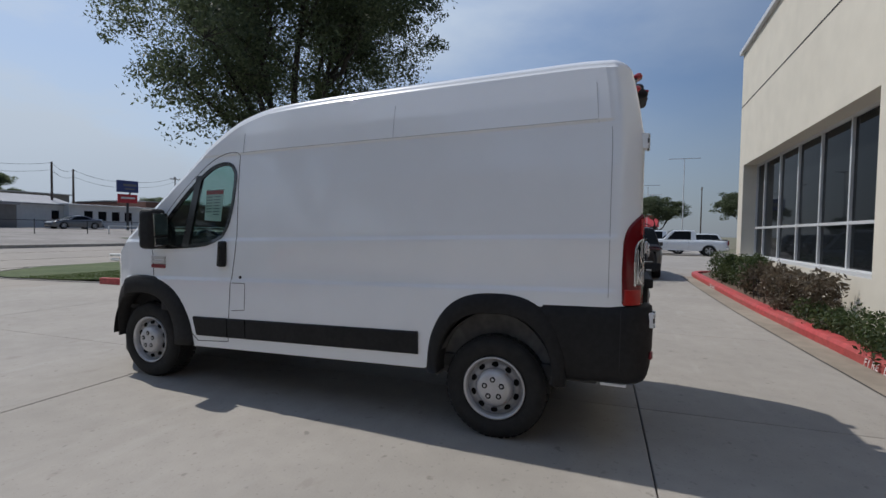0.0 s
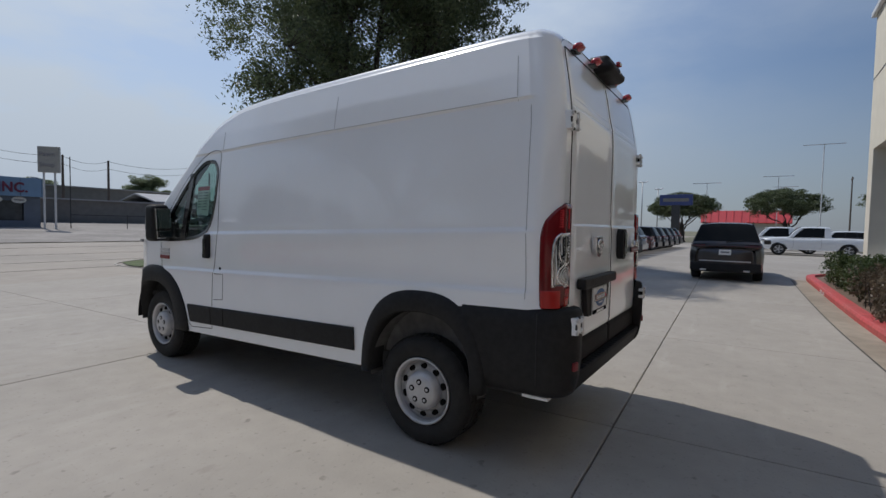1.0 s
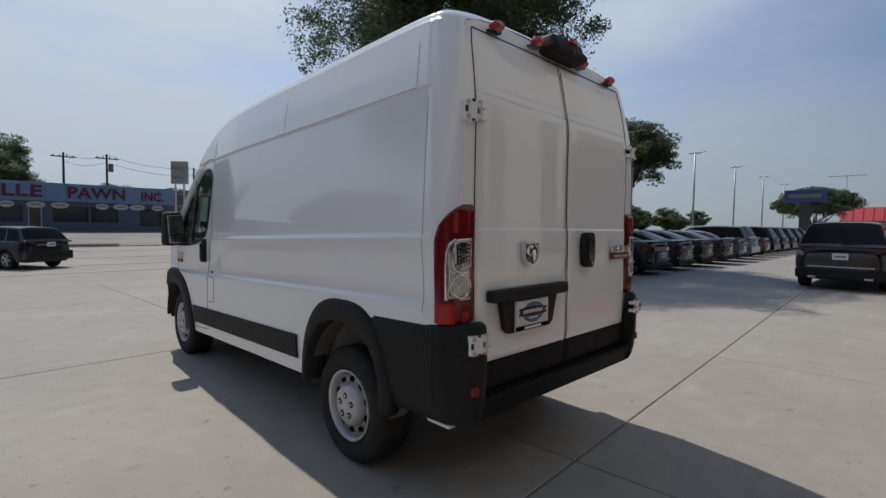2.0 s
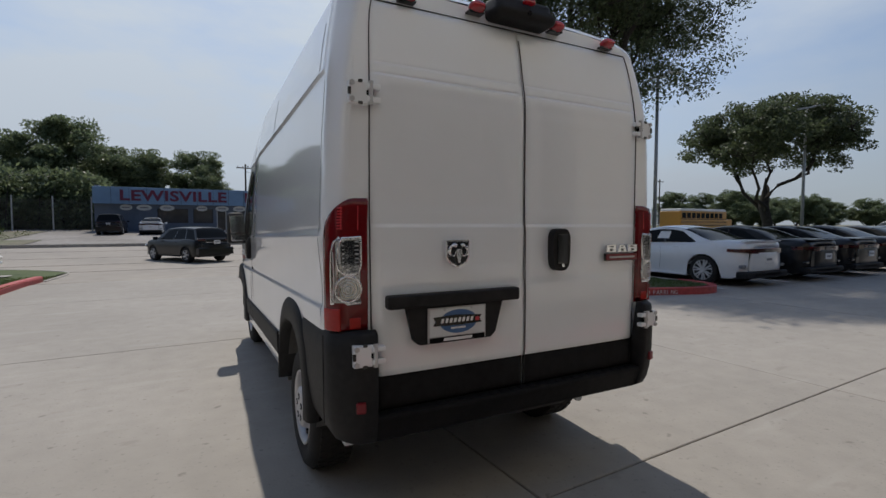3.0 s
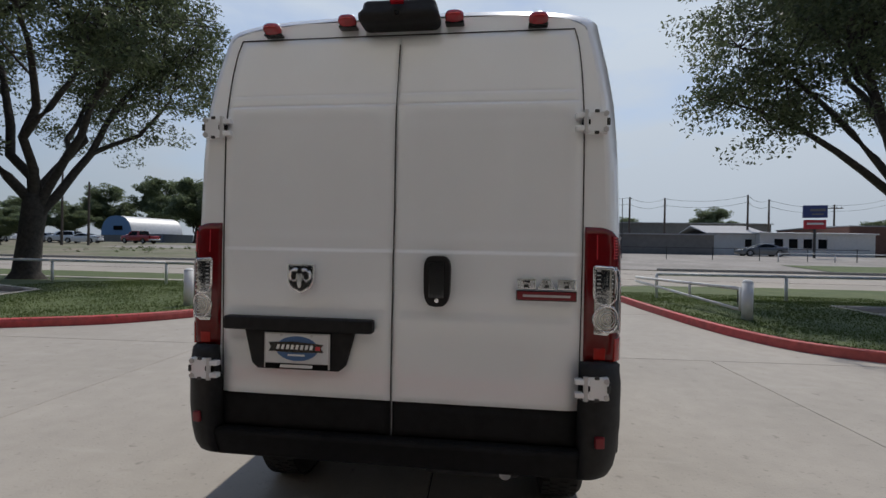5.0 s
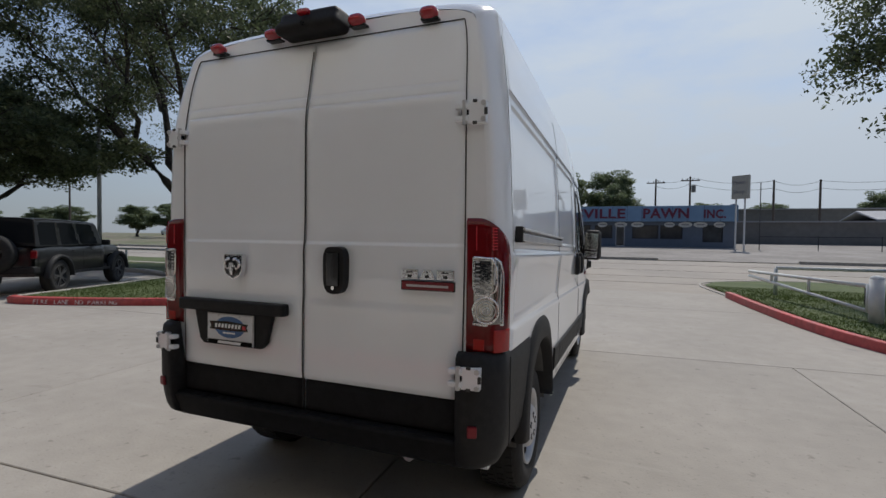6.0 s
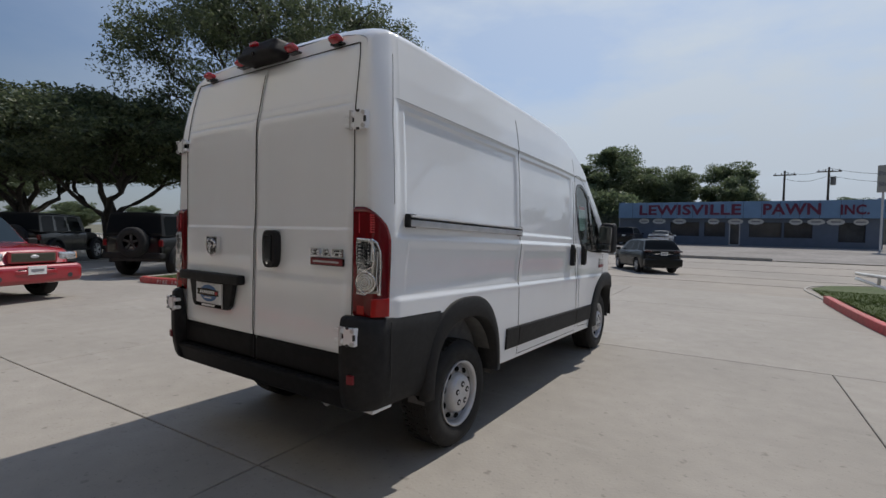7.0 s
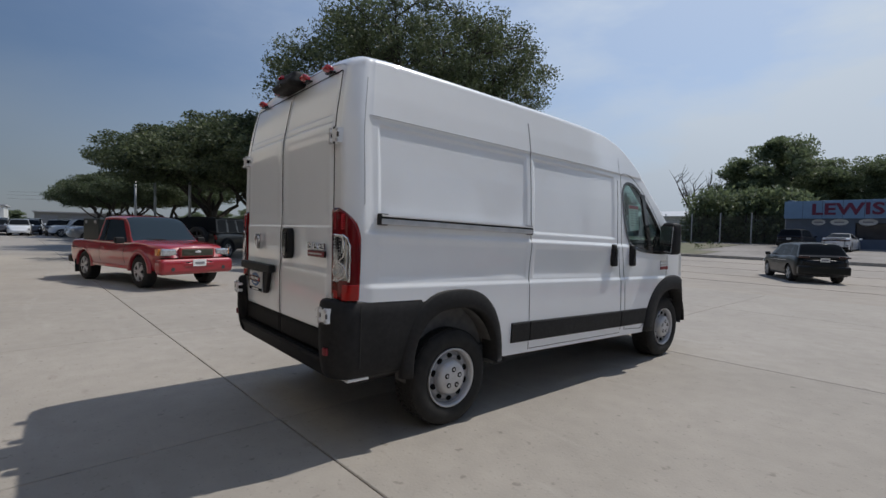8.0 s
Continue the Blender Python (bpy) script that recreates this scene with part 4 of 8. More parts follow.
# hinges
for s in (-1, 1):
    for z in (2.045, 0.915):
        hx = s * (0.878 if z > 1 else 0.885)
        hy = -0.012 if z > 1 else -0.076
        hinge = new("hinge")
        hinge.parent = van
        hinge.location = raked(hx, hy, z)
        hinge["label"] = "white bolted door hinge"
        bm = bmesh.new()
        add_box(bm, (s * 0.010, 0.016, 0), (0.086, 0.040, 0.096), 0.006)
        part("leaf", bm, M_PAINT, hinge)
        for dz in (-0.034, 0.034):
            part("leaf_arm", box((s * -0.055, 0.004, dz * 0.82), (0.062, 0.036, 0.024), 0.007), M_PAINT, hinge)
            part("bolt", cyl((s * 0.042, 0.0, dz), (s * 0.042, -0.012, dz), 0.012, n=6), M_STEEL, hinge)
        part("hinge_pin", cyl((s * -0.042, -0.006, -0.05), (s * -0.042, -0.006, 0.05), 0.011, n=12), M_STEEL, hinge)
        # dark blocks added for the shade in the hinge's notches
        part("recess", box((s * 0.052, -0.0035, 0.0), (0.014, 0.01, 0.030), 0.003), M_DARKSTEEL, hinge)
        part("recess", box((s * -0.040, 0.002, 0.0), (0.034, 0.018, 0.022), 0.003), M_VOID, hinge)
        part("recess", box((s * 0.004, -0.004, -0.046), (0.020, 0.01, 0.014), 0.004), M_DARKSTEEL, hinge)
        part("recess", box((s * 0.004, -0.004, 0.046), (0.020, 0.01, 0.014), 0.004), M_DARKSTEEL, hinge)

# tail lamps: a patch that wraps the corner
def corner(s, f, z, out):
    """f runs 0 at the door edge to 1 well round on the side."""
    cx = lerp(SIDE, z) - CORNER_X
    if f < 0.5:
        x = 0.842 + (cx - 0.842) * f / 0.5
        return raked(s * x, lean(z) - out, z)
    a = (f - 0.5) / 0.5 * math.pi / 2
    return raked(s * (cx + math.sin(a) * (CORNER_X + out)), lean(z) + CORNER_Y - math.cos(a) * (CORNER_Y + out), z)


def lamp_zone(s, z0, z1, material, name, out, f0=0.0, f1=None, parent=None, label=""):
    vs, fs = [], []
    nz, nf = 22, 20
    for i in range(nz + 1):
        z = z0 + (z1 - z0) * i / nz
        reach = f1(z) if f1 else smooth_lerp([(1.0, 0.955), (1.40, 0.985), (1.48, 0.94), (1.54, 0.80), (1.585, 0.56), (1.60, 0.30)], z)
        for j in range(nf + 1):
            f = f0 + (reach - f0) * j / nf
            rim = (i in (0, nz)) or (j in (0, nf))
            vs.append(corner(s, f, z, out - (out + 0.012 if rim else 0.0)))
    for i in range(nz):
        for j in range(nf):
            a = i * (nf + 1) + j
            fs.append((a, a + 1, a + nf + 2, a + nf + 1))
    return raw(name, vs, fs, material, parent, label, smooth=True)


for s in (-1, 1):
    tl = lamp_zone(s, 1.0, 1.605, M_REDLENS, "tail_lamp", 0.018, parent=van, label="tall red and clear tail lamp")
    lens = lamp_zone(s, 1.128, 1.432, M_LENSDARK, "clear_lens", 0.024, 0.20, lambda z: 0.80 - 0.16 * step(1.36, 1.44, z) ** 2, tl, "clear lens over a reversing and a turn lamp")
    lamp_zone(s, 1.012, 1.118, M_REDBRIGHT, "reflex_lens", 0.0215, 0.62, lambda z: 0.93, tl, "brighter red reflector")
    lamp_zone(s, 1.022, 1.075, M_REDBRIGHT, "reflex_lens", 0.0215, 0.22, lambda z: 0.50, tl, "brighter red reflector")

    def lamp_line(name, pts, width, material, out=0.026):
        """A fine strip over the lens along (f, z) pairs."""
        bm = bmesh.new()
        last = None
        for i, (f, z) in enumerate(pts):
            p = corner(s, f, z, out)
            nn = (corner(s, f, z, out + 0.02) - p).normalized()
            t = corner(s, *pts[min(i + 1, len(pts) - 1)], out) - corner(s, *pts[max(i - 1, 0)], out)
            side = t.cross(nn).normalized() * width / 2
            pair = [bm.verts.new(p + side - nn * 0.004), bm.verts.new(p + side * 0.5), bm.verts.new(p - side * 0.5), bm.verts.new(p - side - nn * 0.004)]
            if last:
                for k in range(3):
                    bm.faces.new((last[k], last[k + 1], pair[k + 1], pair[k]))
            last = pair
        part(name, bm, material, lens, smooth=True)

    def fu(u):
        """Metres round the lamp from its corner, as a share."""
        return 0.5 + (u / 0.18 if u < 0 else u / 0.30)

    # reversing lamp outline, turn lamp rings, ribs
    lamp_line("chrome_rim", [(fu(u), z) for u, z in ((-0.050, 1.424), (-0.050, 1.30), (-0.040, 1.268), (-0.015, 1.258), (0.015, 1.262), (0.045, 1.285), (0.052, 1.32), (0.050, 1.38), (0.030, 1.42), (-0.050, 1.424))], 0.012, M_CHROME)
    lamp_line("chrome_rim", [(fu(0.080), 1.14), (fu(0.083), 1.28), (fu(0.080), 1.36), (fu(0.066), 1.405), (fu(0.040), 1.424)], 0.012, M_CHROME, 0.025)
    lamp_line("chrome_rim", [(fu(0.070), 1.15), (fu(0.066), 1.24), (fu(0.070), 1.36)], 0.006, M_RAIL, 0.0255)
    lamp_line("chrome_rim", [(0.22, 1.138), (0.50, 1.136), (0.78, 1.138)], 0.014, M_CHROME, 0.025)
    for rr, wd in ((0.056, 0.010), (0.041, 0.005), (0.028, 0.005), (0.015, 0.006), (0.005, 0.008)):
        lamp_line("lamp_ring", [(fu(0.004 + rr * math.cos(2 * math.pi * i / 28)), 1.198 + rr * math.sin(2 * math.pi * i / 28)) for i in range(29)], wd, M_CHROME if rr > 0.05 else M_STEEL, 0.0265)
    for i in range(7):
        lamp_line("lamp_rib", [(fu(-0.040), 1.297 + 0.018 * i), (fu(0.028), 1.299 + 0.018 * i)], 0.006 if i % 3 else 0.011, M_STEEL, 0.0255)
    lamp_line("lamp_rib", [(fu(0.040), 1.31), (fu(0.044), 1.41)], 0.010, M_STEEL, 0.0255)
    lamp_line("led_bar", [(0.28, 1.455), (0.28, 1.56)], 0.005, M_LED, 0.021)
    lamp_line("led_bar", [(0.62, 1.455), (0.62, 1.555)], 0.005, M_LED, 0.021)
    for i in range(8):
        lamp_line("led_dot", [(0.60, 1.462 + 0.0125 * i), (0.68, 1.462 + 0.0125 * i)], 0.006, M_LED, 0.0215)

# rear bumper
vs, fs = [], []


def bumper_path(n_side=22, n_corner=12, n_mid=2):
    path = []
    for i in range(n_side):
        path.append((-1.0, 0.72 - (0.72 - 0.09) * i / n_side, 0.0))
    for i in range(n_corner + 1):
        a = math.pi / 2 * i / n_corner
        path.append((-0.86 - 0.14 * math.cos(a), 0.09 - 0.115 * math.sin(a) - 0.032 * math.sin(a) ** 2, 0.0))
    path.append((-0.828, -0.060, 0.0))
    return path


for s in (-1, 1):
    path = bumper_path()
    vs, fs = [], []
    prof = [(0.0, -0.035), (0.006, -0.004), (0.022, 0.012), (0.10, 0.022), (0.28, 0.020), (0.39, 0.010), (0.455, -0.004), (0.49, -0.022), (0.505, -0.046), (0.505, -0.10)]
    for i, (px, py, _) in enumerate(path):
        a, b = Vector(path[max(i - 1, 0)][:2]), Vector(path[min(i + 1, len(path) - 1)][:2])
        t = (b - a).normalized()
        nrm = Vector((-t.y, t.x)) * -1
        if nrm.dot(Vector((px, py - 0.4))) < 0:
            nrm = -nrm
        low = 0.0 if py > 0.05 else 0.02
        for dz, out in prof:
            z = 1.018 - dz * 1.02
            lift = min(1.0, max(0.0, (z - 0.46) / 0.455))
            front = HUB_R - 0.408 * (1 - lift**2.5) ** 0.4 if z < 0.9 else 0.72
            yy = min(py, front)
            q = (-(px + nrm.x * out) if s > 0 else px + nrm.x * out)
            vs.append(raked(q, yy + nrm.y * out, z))
    m_ = len(prof)
    for i in range(len(path) - 1):
        for j in range(m_ - 1):
            a = i * m_ + j
            fs.append((a, a + 1, a + m_ + 1, a + m_))
    fs.append(tuple(range((len(path) - 1) * m_, len(path) * m_)))
    corner_piece = raw("bumper_corner", vs, fs, M_PLASTIC, van, "black textured plastic bumper corner", smooth=True)
    bm = box((0, 0, 0), (0.042, 0.02, 0.05), 0.008, Matrix.Translation(raked(s * 0.905, -0.069, 0.69)) @ pose(0, 0, 0, 0, 0, s * 14))
    part("reflector", bm, M_MAROON, corner_piece, "small dark red reflector")
    # joint between corner and side piece
    p0 = [raked(s * (1.0 + 0.0235 - 0.000016 * max(0, i - 6) ** 4), 0.115, 0.985 - 0.04 * i) for i in range(11)]
    part("bumper_joint", ribbon(p0, 0.004, lambda p: Vector((s, 0, 0))), M_SEAM, corner_piece)
bm = bmesh.new()
add_box(bm, (0, -0.002, 0.568), (1.68, 0.115, 0.13), 0.022, seg=3)
for v in bm.verts:
    if v.co.z < 0.55:
        v.co.y += 0.03
    v.co = raked(*v.co)
step_piece = part("bumper_step", bm, M_CLAD, van)
for i in range(26):
    part("step_tread", box(raked(-0.75 + 0.06 * i, -0.035, 0.634), (0.03, 0.04, 0.003)), M_CLAD, step_piece)
for s in (-1, 1):
    bm = box(raked(s * 0.88, 0.15, 0.487), (0.12, 0.16, 0.022), 0.008)
    part("body_flange", bm, M_PAINT, van)

# number plate bar, plate, handle, emblem and badge
bm = bmesh.new()
add_box(bm, (-0.428, -0.05, 1.135), (0.705, 0.055, 0.062), 0.014, seg=3)
bar = part("plate_lamp_bar", bm, M_PLASTIC, van, "black plate lamp bar")
poly = [(-0.69, 1.115), (-0.16, 1.115), (-0.205, 0.95), (-0.235, 0.925), (-0.62, 0.925), (-0.65, 0.95)]
part("plate_holder", prism(poly, 1, -0.052, -0.02, 0.008), M_PLASTIC, bar)
plate = part("number_plate", box((-0.428, -0.058, 1.014), (0.312, 0.008, 0.162), 0.003), M_STEEL, van, "dealer plate with blue oval in chrome frame")
part("plate_face", box((-0.428, -0.063, 1.024), (0.296, 0.004, 0.130), 0.002), M_PLATE, plate)
bm = bmesh.new()
bmesh.ops.create_cone(bm, cap_ends=True, segments=32, radius1=1, radius2=1, depth=1, matrix=Matrix.Translation((-0.425, -0.066, 1.026)) @ pose(0, 0, 0, 90, 0, 0) @ Matrix.Diagonal((0.100, 0.056, 0.003, 1)))
part("oval_mark", bm, M_BLUEINK, plate)
part("banner", prism([(-0.560, 1.012), (-0.548, 1.030), (-0.560, 1.052), (-0.44, 1.058), (-0.30, 1.048), (-0.312, 1.032), (-0.30, 1.012), (-0.43, 1.008)], 1, -0.070, -0.067), M_GLOSSBLACK, plate)
for k in range(8):
    x = -0.522 + 0.0225 * k
    part("name_bar", prism([(x, 1.023), (x + 0.005, 1.043), (x + 0.018, 1.043), (x + 0.013, 1.023)], 1, -0.0715, -0.0695), M_PAPER, plate)
part("name_bar", box((-0.428, -0.0685, 0.996), (0.08, 0.002, 0.008)), M_PAPER, plate)
part("side_mark", box((-0.325, -0.0715, 1.030), (0.022, 0.002, 0.018)), M_REDINK, plate)
part("frame_band", box((-0.428, -0.064, 0.945), (0.296, 0.004, 0.022)), M_VOID, plate)
part("name_bar", prism([(-0.507, 0.938), (-0.502, 0.952), (-0.349, 0.952), (-0.354, 0.938)], 1, -0.068, -0.0655), M_PAPER, plate)
for x in (-0.50, -0.356):
    part("screw", cyl((x, -0.06, 1.085), (x, -0.068, 1.085), 0.006, n=8), M_STEEL, plate)

hz = 1.347
poly = [(0.207 + 0.058 * math.copysign(abs(math.cos(a)) ** 0.55, math.cos(a)) * (1 + 0.08 * math.sin(a)), hz + 0.112 * math.copysign(abs(math.sin(a)) ** 0.55, math.sin(a))) for a in [2 * math.pi * i / 36 for i in range(36)]]
rh = part("rear_handle", prism(poly, 1, -0.062, -0.015, 0.01), M_PLASTIC, van, "black rear door handle with lock")
part("handle_flap", box((0.207, -0.066, hz + 0.005), (0.07, 0.014, 0.16), 0.006), M_GLOSSBLACK, rh)
part("lock_barrel", cyl((0.209, -0.06, hz - 0.083), (0.209, -0.072, hz - 0.083), 0.0095, n=16), M_CHROME, rh)

shield = [(-0.062, 0.066), (0.062, 0.066), (0.062, -0.015), (0.045, -0.045), (0.0, -0.068), (-0.045, -0.045), (-0.062, -0.015)]
em = part("shield_emblem", prism([(x - 0.421, z + 1.342) for x, z in shield], 1, -0.05, -0.018, 0.004), M_CHROME, van, "chrome shield emblem with horned mark")
part("shield_field", prism([(x * 0.86 - 0.421, z * 0.86 + 1.342) for x, z in shield], 1, -0.053, -0.04), M_GLOSSBLACK, em)
for s in (-1, 1):
    pts, radii = [], []
    for i in range(14):
        a, r0 = radians(125 - i * 24), 0.027 - 0.0012 * i
        pts.append(Vector((-0.421 + s * (0.027 + r0 * math.cos(a)), -0.055, 1.352 + 1.25 * r0 * math.sin(a))))
        radii.append(0.0100 - 0.0005 * i)
    vs, fs = [], []
    tube(vs, fs, pts, radii, 6)
    raw("horn", vs, fs, M_CHROME, em, smooth=True)
part("face", prism([(-0.436, 1.366), (-0.406, 1.366), (-0.411, 1.318), (-0.416, 1.300), (-0.426, 1.300), (-0.431, 1.318)], 1, -0.064, -0.050, 0.003), M_CHROME, em)

bx, bz = 0.68, 1.322
part("badge", box((bx, -0.032, bz - 0.028), (0.248, 0.016, 0.036), 0.004), M_MAROON, van, "maroon badge strip under chrome badge blocks")
badge = van.children[-1]
part("badge_text_bar", box((bx, -0.042, bz - 0.028), (0.20, 0.004, 0.010)), M_STEEL, badge)
part("badge_rim", box((bx, -0.030, bz - 0.028), (0.256, 0.014, 0.044), 0.003), M_GLOSSBLACK, badge)
for k in range(3):
    xx = bx - 0.085 + 0.085 * k
    bm = bmesh.new()
    if k == 1:
        add_box(bm, (xx, -0.034, bz + 0.022), (0.078, 0.014, 0.044), 0.003)
        for v in bm.verts:
            if v.co.z > bz + 0.022:
                v.co.x = xx + (v.co.x - xx) * 0.45
    else:
        add_box(bm, (xx, -0.034, bz + 0.022), (0.079, 0.014, 0.044), 0.004)
    part("badge_block", bm, M_CHROME, badge)
    part("badge_slot", box((xx, -0.042, bz + 0.014), (0.020, 0.004, 0.014), 0.002), M_GLOSSBLACK, badge)
    part("badge_slot", box((xx, -0.042, bz + 0.032), (0.030 if k != 1 else 0.008, 0.004, 0.007), 0.002), M_GLOSSBLACK, badge)

# side badges on the cab doors
for s in (-1, 1):
    nm = None
    for k, (dz, hh, mm) in enumerate(((0.042, 0.028, M_STEEL), (0.006, 0.028, M_STEEL), (-0.034, 0.036, M_MAROON))):
        p = on_side(s, 4.14, 1.245 + dz, 0.004)
        o = part("side_badge" if k == 0 else "badge_block", box(p, (0.012, 0.172, hh), 0.003), mm, van if k == 0 else nm, "stacked chrome and maroon badge" if k == 0 else "")
        nm = nm or o

# sliding door rail, passenger side
ra, rb = on_side(1, 0.235, 1.535, 0.006), on_side(1, 1.735, 1.535, 0.006)
rail_len = (rb - ra).length
rail = new("slide_rail")
rail.parent = van
rail["label"] = "silver sliding door rail with black ends"
rm = Matrix.Translation((ra + rb) / 2) @ pose(0, 0, 0, -math.degrees(RAKE), 0, 0.55)
part("rail_channel", box((-0.004, 0, 0), (0.012, rail_len, 0.062), 0.002, rm), M_GLOSSBLACK, rail)
part("rail_lip", box((0.014, 0, 0.025), (0.038, rail_len, 0.013), 0.003, rm), M_RAIL, rail)
part("rail_lip", box((0.012, 0, -0.013), (0.032, rail_len, 0.038), 0.006, rm), M_STEEL, rail)
for e in (-1, 1):
    part("rail_end", box((0.006, e * (rail_len / 2 - 0.02), 0), (0.036, 0.065, 0.075), 0.006, rm), M_PLASTIC, rail)

# mirrors
for s in (-1, 1):
    mir = new("mirror")
    mir.parent = van
    mir["label"] = "large black door mirror with side repeater"
    bm = bmesh.new()
    add_box(bm, (0, 0, 0), (0.185, 0.16, 0.36), 0.052, seg=4)
    for v in bm.verts:
        v.co.x *= 1.0 - 0.12 * (v.co.z / 0.18)
    mm = Matrix.Translation((s * 1.09, 4.10, 1.435)) @ pose(0, 0, 0, 0, s * 3, s * -8)
    bmesh.ops.transform(bm, matrix=mm, verts=bm.verts[:])
    part("housing", bm, M_PLASTIC, mir, smooth=True)
    bm = box((0, -0.085, 0.04), (0.155, 0.012, 0.20), 0.005, mm)
    part("mirror_glass", bm, M_CHROME, mir, "mirror glass")
    bm = box((0, -0.085, -0.115), (0.15, 0.012, 0.075), 0.005, mm)
    part("wide_glass", bm, M_CHROME, mir)
    part("arm", box((s * 0.985, 4.10, 1.36), (0.16, 0.14, 0.16), 0.03), M_PLASTIC, mir)
    part("repeater", box((s * 1.145, 4.172, 1.42), (0.06, 0.02, 0.12), 0.008), M_CLEARLENS, mir, "clear turn repeater")
    part("mirror_foot", prism([(4.0, 1.31), (4.30, 1.33), (4.22, 1.50), (4.10, 1.58), (4.02, 1.45)], 0, s * 0.935, s * 0.965), M_PLASTIC, mir)

# head lamp hint and front bumper round the nose
FRONT = [(-0.84, 4.72), (-0.83, 4.80), (-0.76, 4.93), (-0.64, 5.08), (-0.45, 5.20), (0, 5.26), (0.45, 5.20), (0.64, 5.08), (0.76, 4.93), (0.83, 4.80), (0.84, 4.72)]
part("front_bumper", prism(FRONT, 2, 0.16, 0.66, 0.03), M_PLASTIC, van)
for s in (-1, 1):
    bm = bmesh.new()
    add_box(bm, (s * 0.66, 4.80, 1.04), (0.20, 0.32, 0.18), 0.07, seg=3)
    part("head_lamp", bm, M_CLEARLENS, van, "clear swept-back head lamp")


# ---- ground, street, islands ----
def sheet(name, x0, x1, y0, y1, dz, material, label, nx=2, ny=40, kind="structure", category="ground", z_of=ground_z):
    """A strip of ground that follows the land."""
    vs, fs = [], []
    for j in range(ny + 1):
        y = y0 + (y1 - y0) * j / ny
        for i in range(nx + 1):
            vs.append((x0 + (x1 - x0) * i / nx, y, z_of(y) + dz))
    for j in range(ny):
        for i in range(nx):
            a = j * (nx + 1) + i
            fs.append((a, a + 1, a + nx + 2, a + nx + 1))
    return tagged(raw(name, vs, fs, material), label, category, kind=kind)


vs, fs = [], []
gx = [-1500, -400, -120, -60, -30, 0, 30, 60, 120, 400, 1500]
gy = [-1500, -400, -120, -60, -20, 0] + list(range(12, 92, 2)) + [120, 400, 1500]
for y in gy:
    for x in gx:
        vs.append((x, y, ground_z(y) - 0.08))
for j in range(len(gy) - 1):
    for i in range(len(gx) - 1):
        a = j * len(gx) + i
        fs.append((a, a + 1, a + len(gx) + 1, a + len(gx)))
ground = tagged(raw("ground", vs, fs, M_EARTH), "dry earth ground reaching to the horizon", "ground", kind="structure")

# concrete lot: slabs with sealed joints, turned a little against the van
TURN = radians(2.6)
UX, UY = Vector((math.cos(TURN), math.sin(TURN), 0)), Vector((-math.sin(TURN), math.cos(TURN), 0))
pavement = tagged(sheet("pavement", -112, 70, -8.2, 15.6, -0.022, M_JOINT, ""), "pale concrete parking lot with dark sealed joints", "pavement", kind="structure")
us = [-110, -85, -60, -45, -34, -26.5, -22.7, -18.9, -15.1, -11.3, -7.45, -3.6, 0.10, 3.56, 8.22, 12.1, 16.0, 19.9, 23.8, 27.7, 31.6, 35.5, 42, 50, 58, 66]
us_far = [u for u in us if u not in (-3.6, 3.56)]  # the rows towards the street have wider slabs before the van
vs_ = [-9.6, -4.75, -0.05, 4.64, 9.3, 13.0]
SLAB_GAP = 0.005


def slab(u0, u1, v0, v1):
    pts = []
    top = 0.0
    g = SLAB_GAP
    bm = bmesh.new()
    ring0, ring1, ring2 = [], [], []
    for u, v in ((u0 + g, v0 + g), (u1 - g, v0 + g), (u1 - g, v1 - g), (u0 + g, v1 - g)):
        p = UX * u + UY * v
        c = UX * ((u0 + u1) / 2) + UY * ((v0 + v1) / 2)
        q = p + (c - p).normalized() * 0.008
        z = ground_z(p.y)
        ring0.append(bm.verts.new((p.x, p.y, z - 0.05)))
        ring1.append(bm.verts.new((p.x, p.y, z - 0.005)))
        ring2.append(bm.verts.new((q.x, q.y, z)))
    bm.faces.new(ring2)
    for a, b in ((ring0, ring1), (ring1, ring2)):
        for i in range(4):
            bm.faces.new((a[i], a[(i + 1) % 4], b[(i + 1) % 4], b[i]))
    return part("slab", bm, M_CONCRETE, pavement)


street = tagged(sheet("road", -160, 160, 12.9, 30.4, -0.004, M_ROAD, "", ny=30), "worn beige concrete street beyond the lot", "road", kind="structure")
# street joints
for y in (17.0, 20.7, 24.3, 27.6):
    bm = bmesh.new()
    add_box(bm, (0, y, ground_z(y) - 0.001), (300, 0.03, 0.006), 0)
    part("joint", bm, M_JOINT, street)
tagged(sheet("pawn_lot", -46, 60, 30.62, 57, 0.02, M_ASPHALT, ""), "worn grey asphalt forecourt of the shop", "pavement", kind="structure")


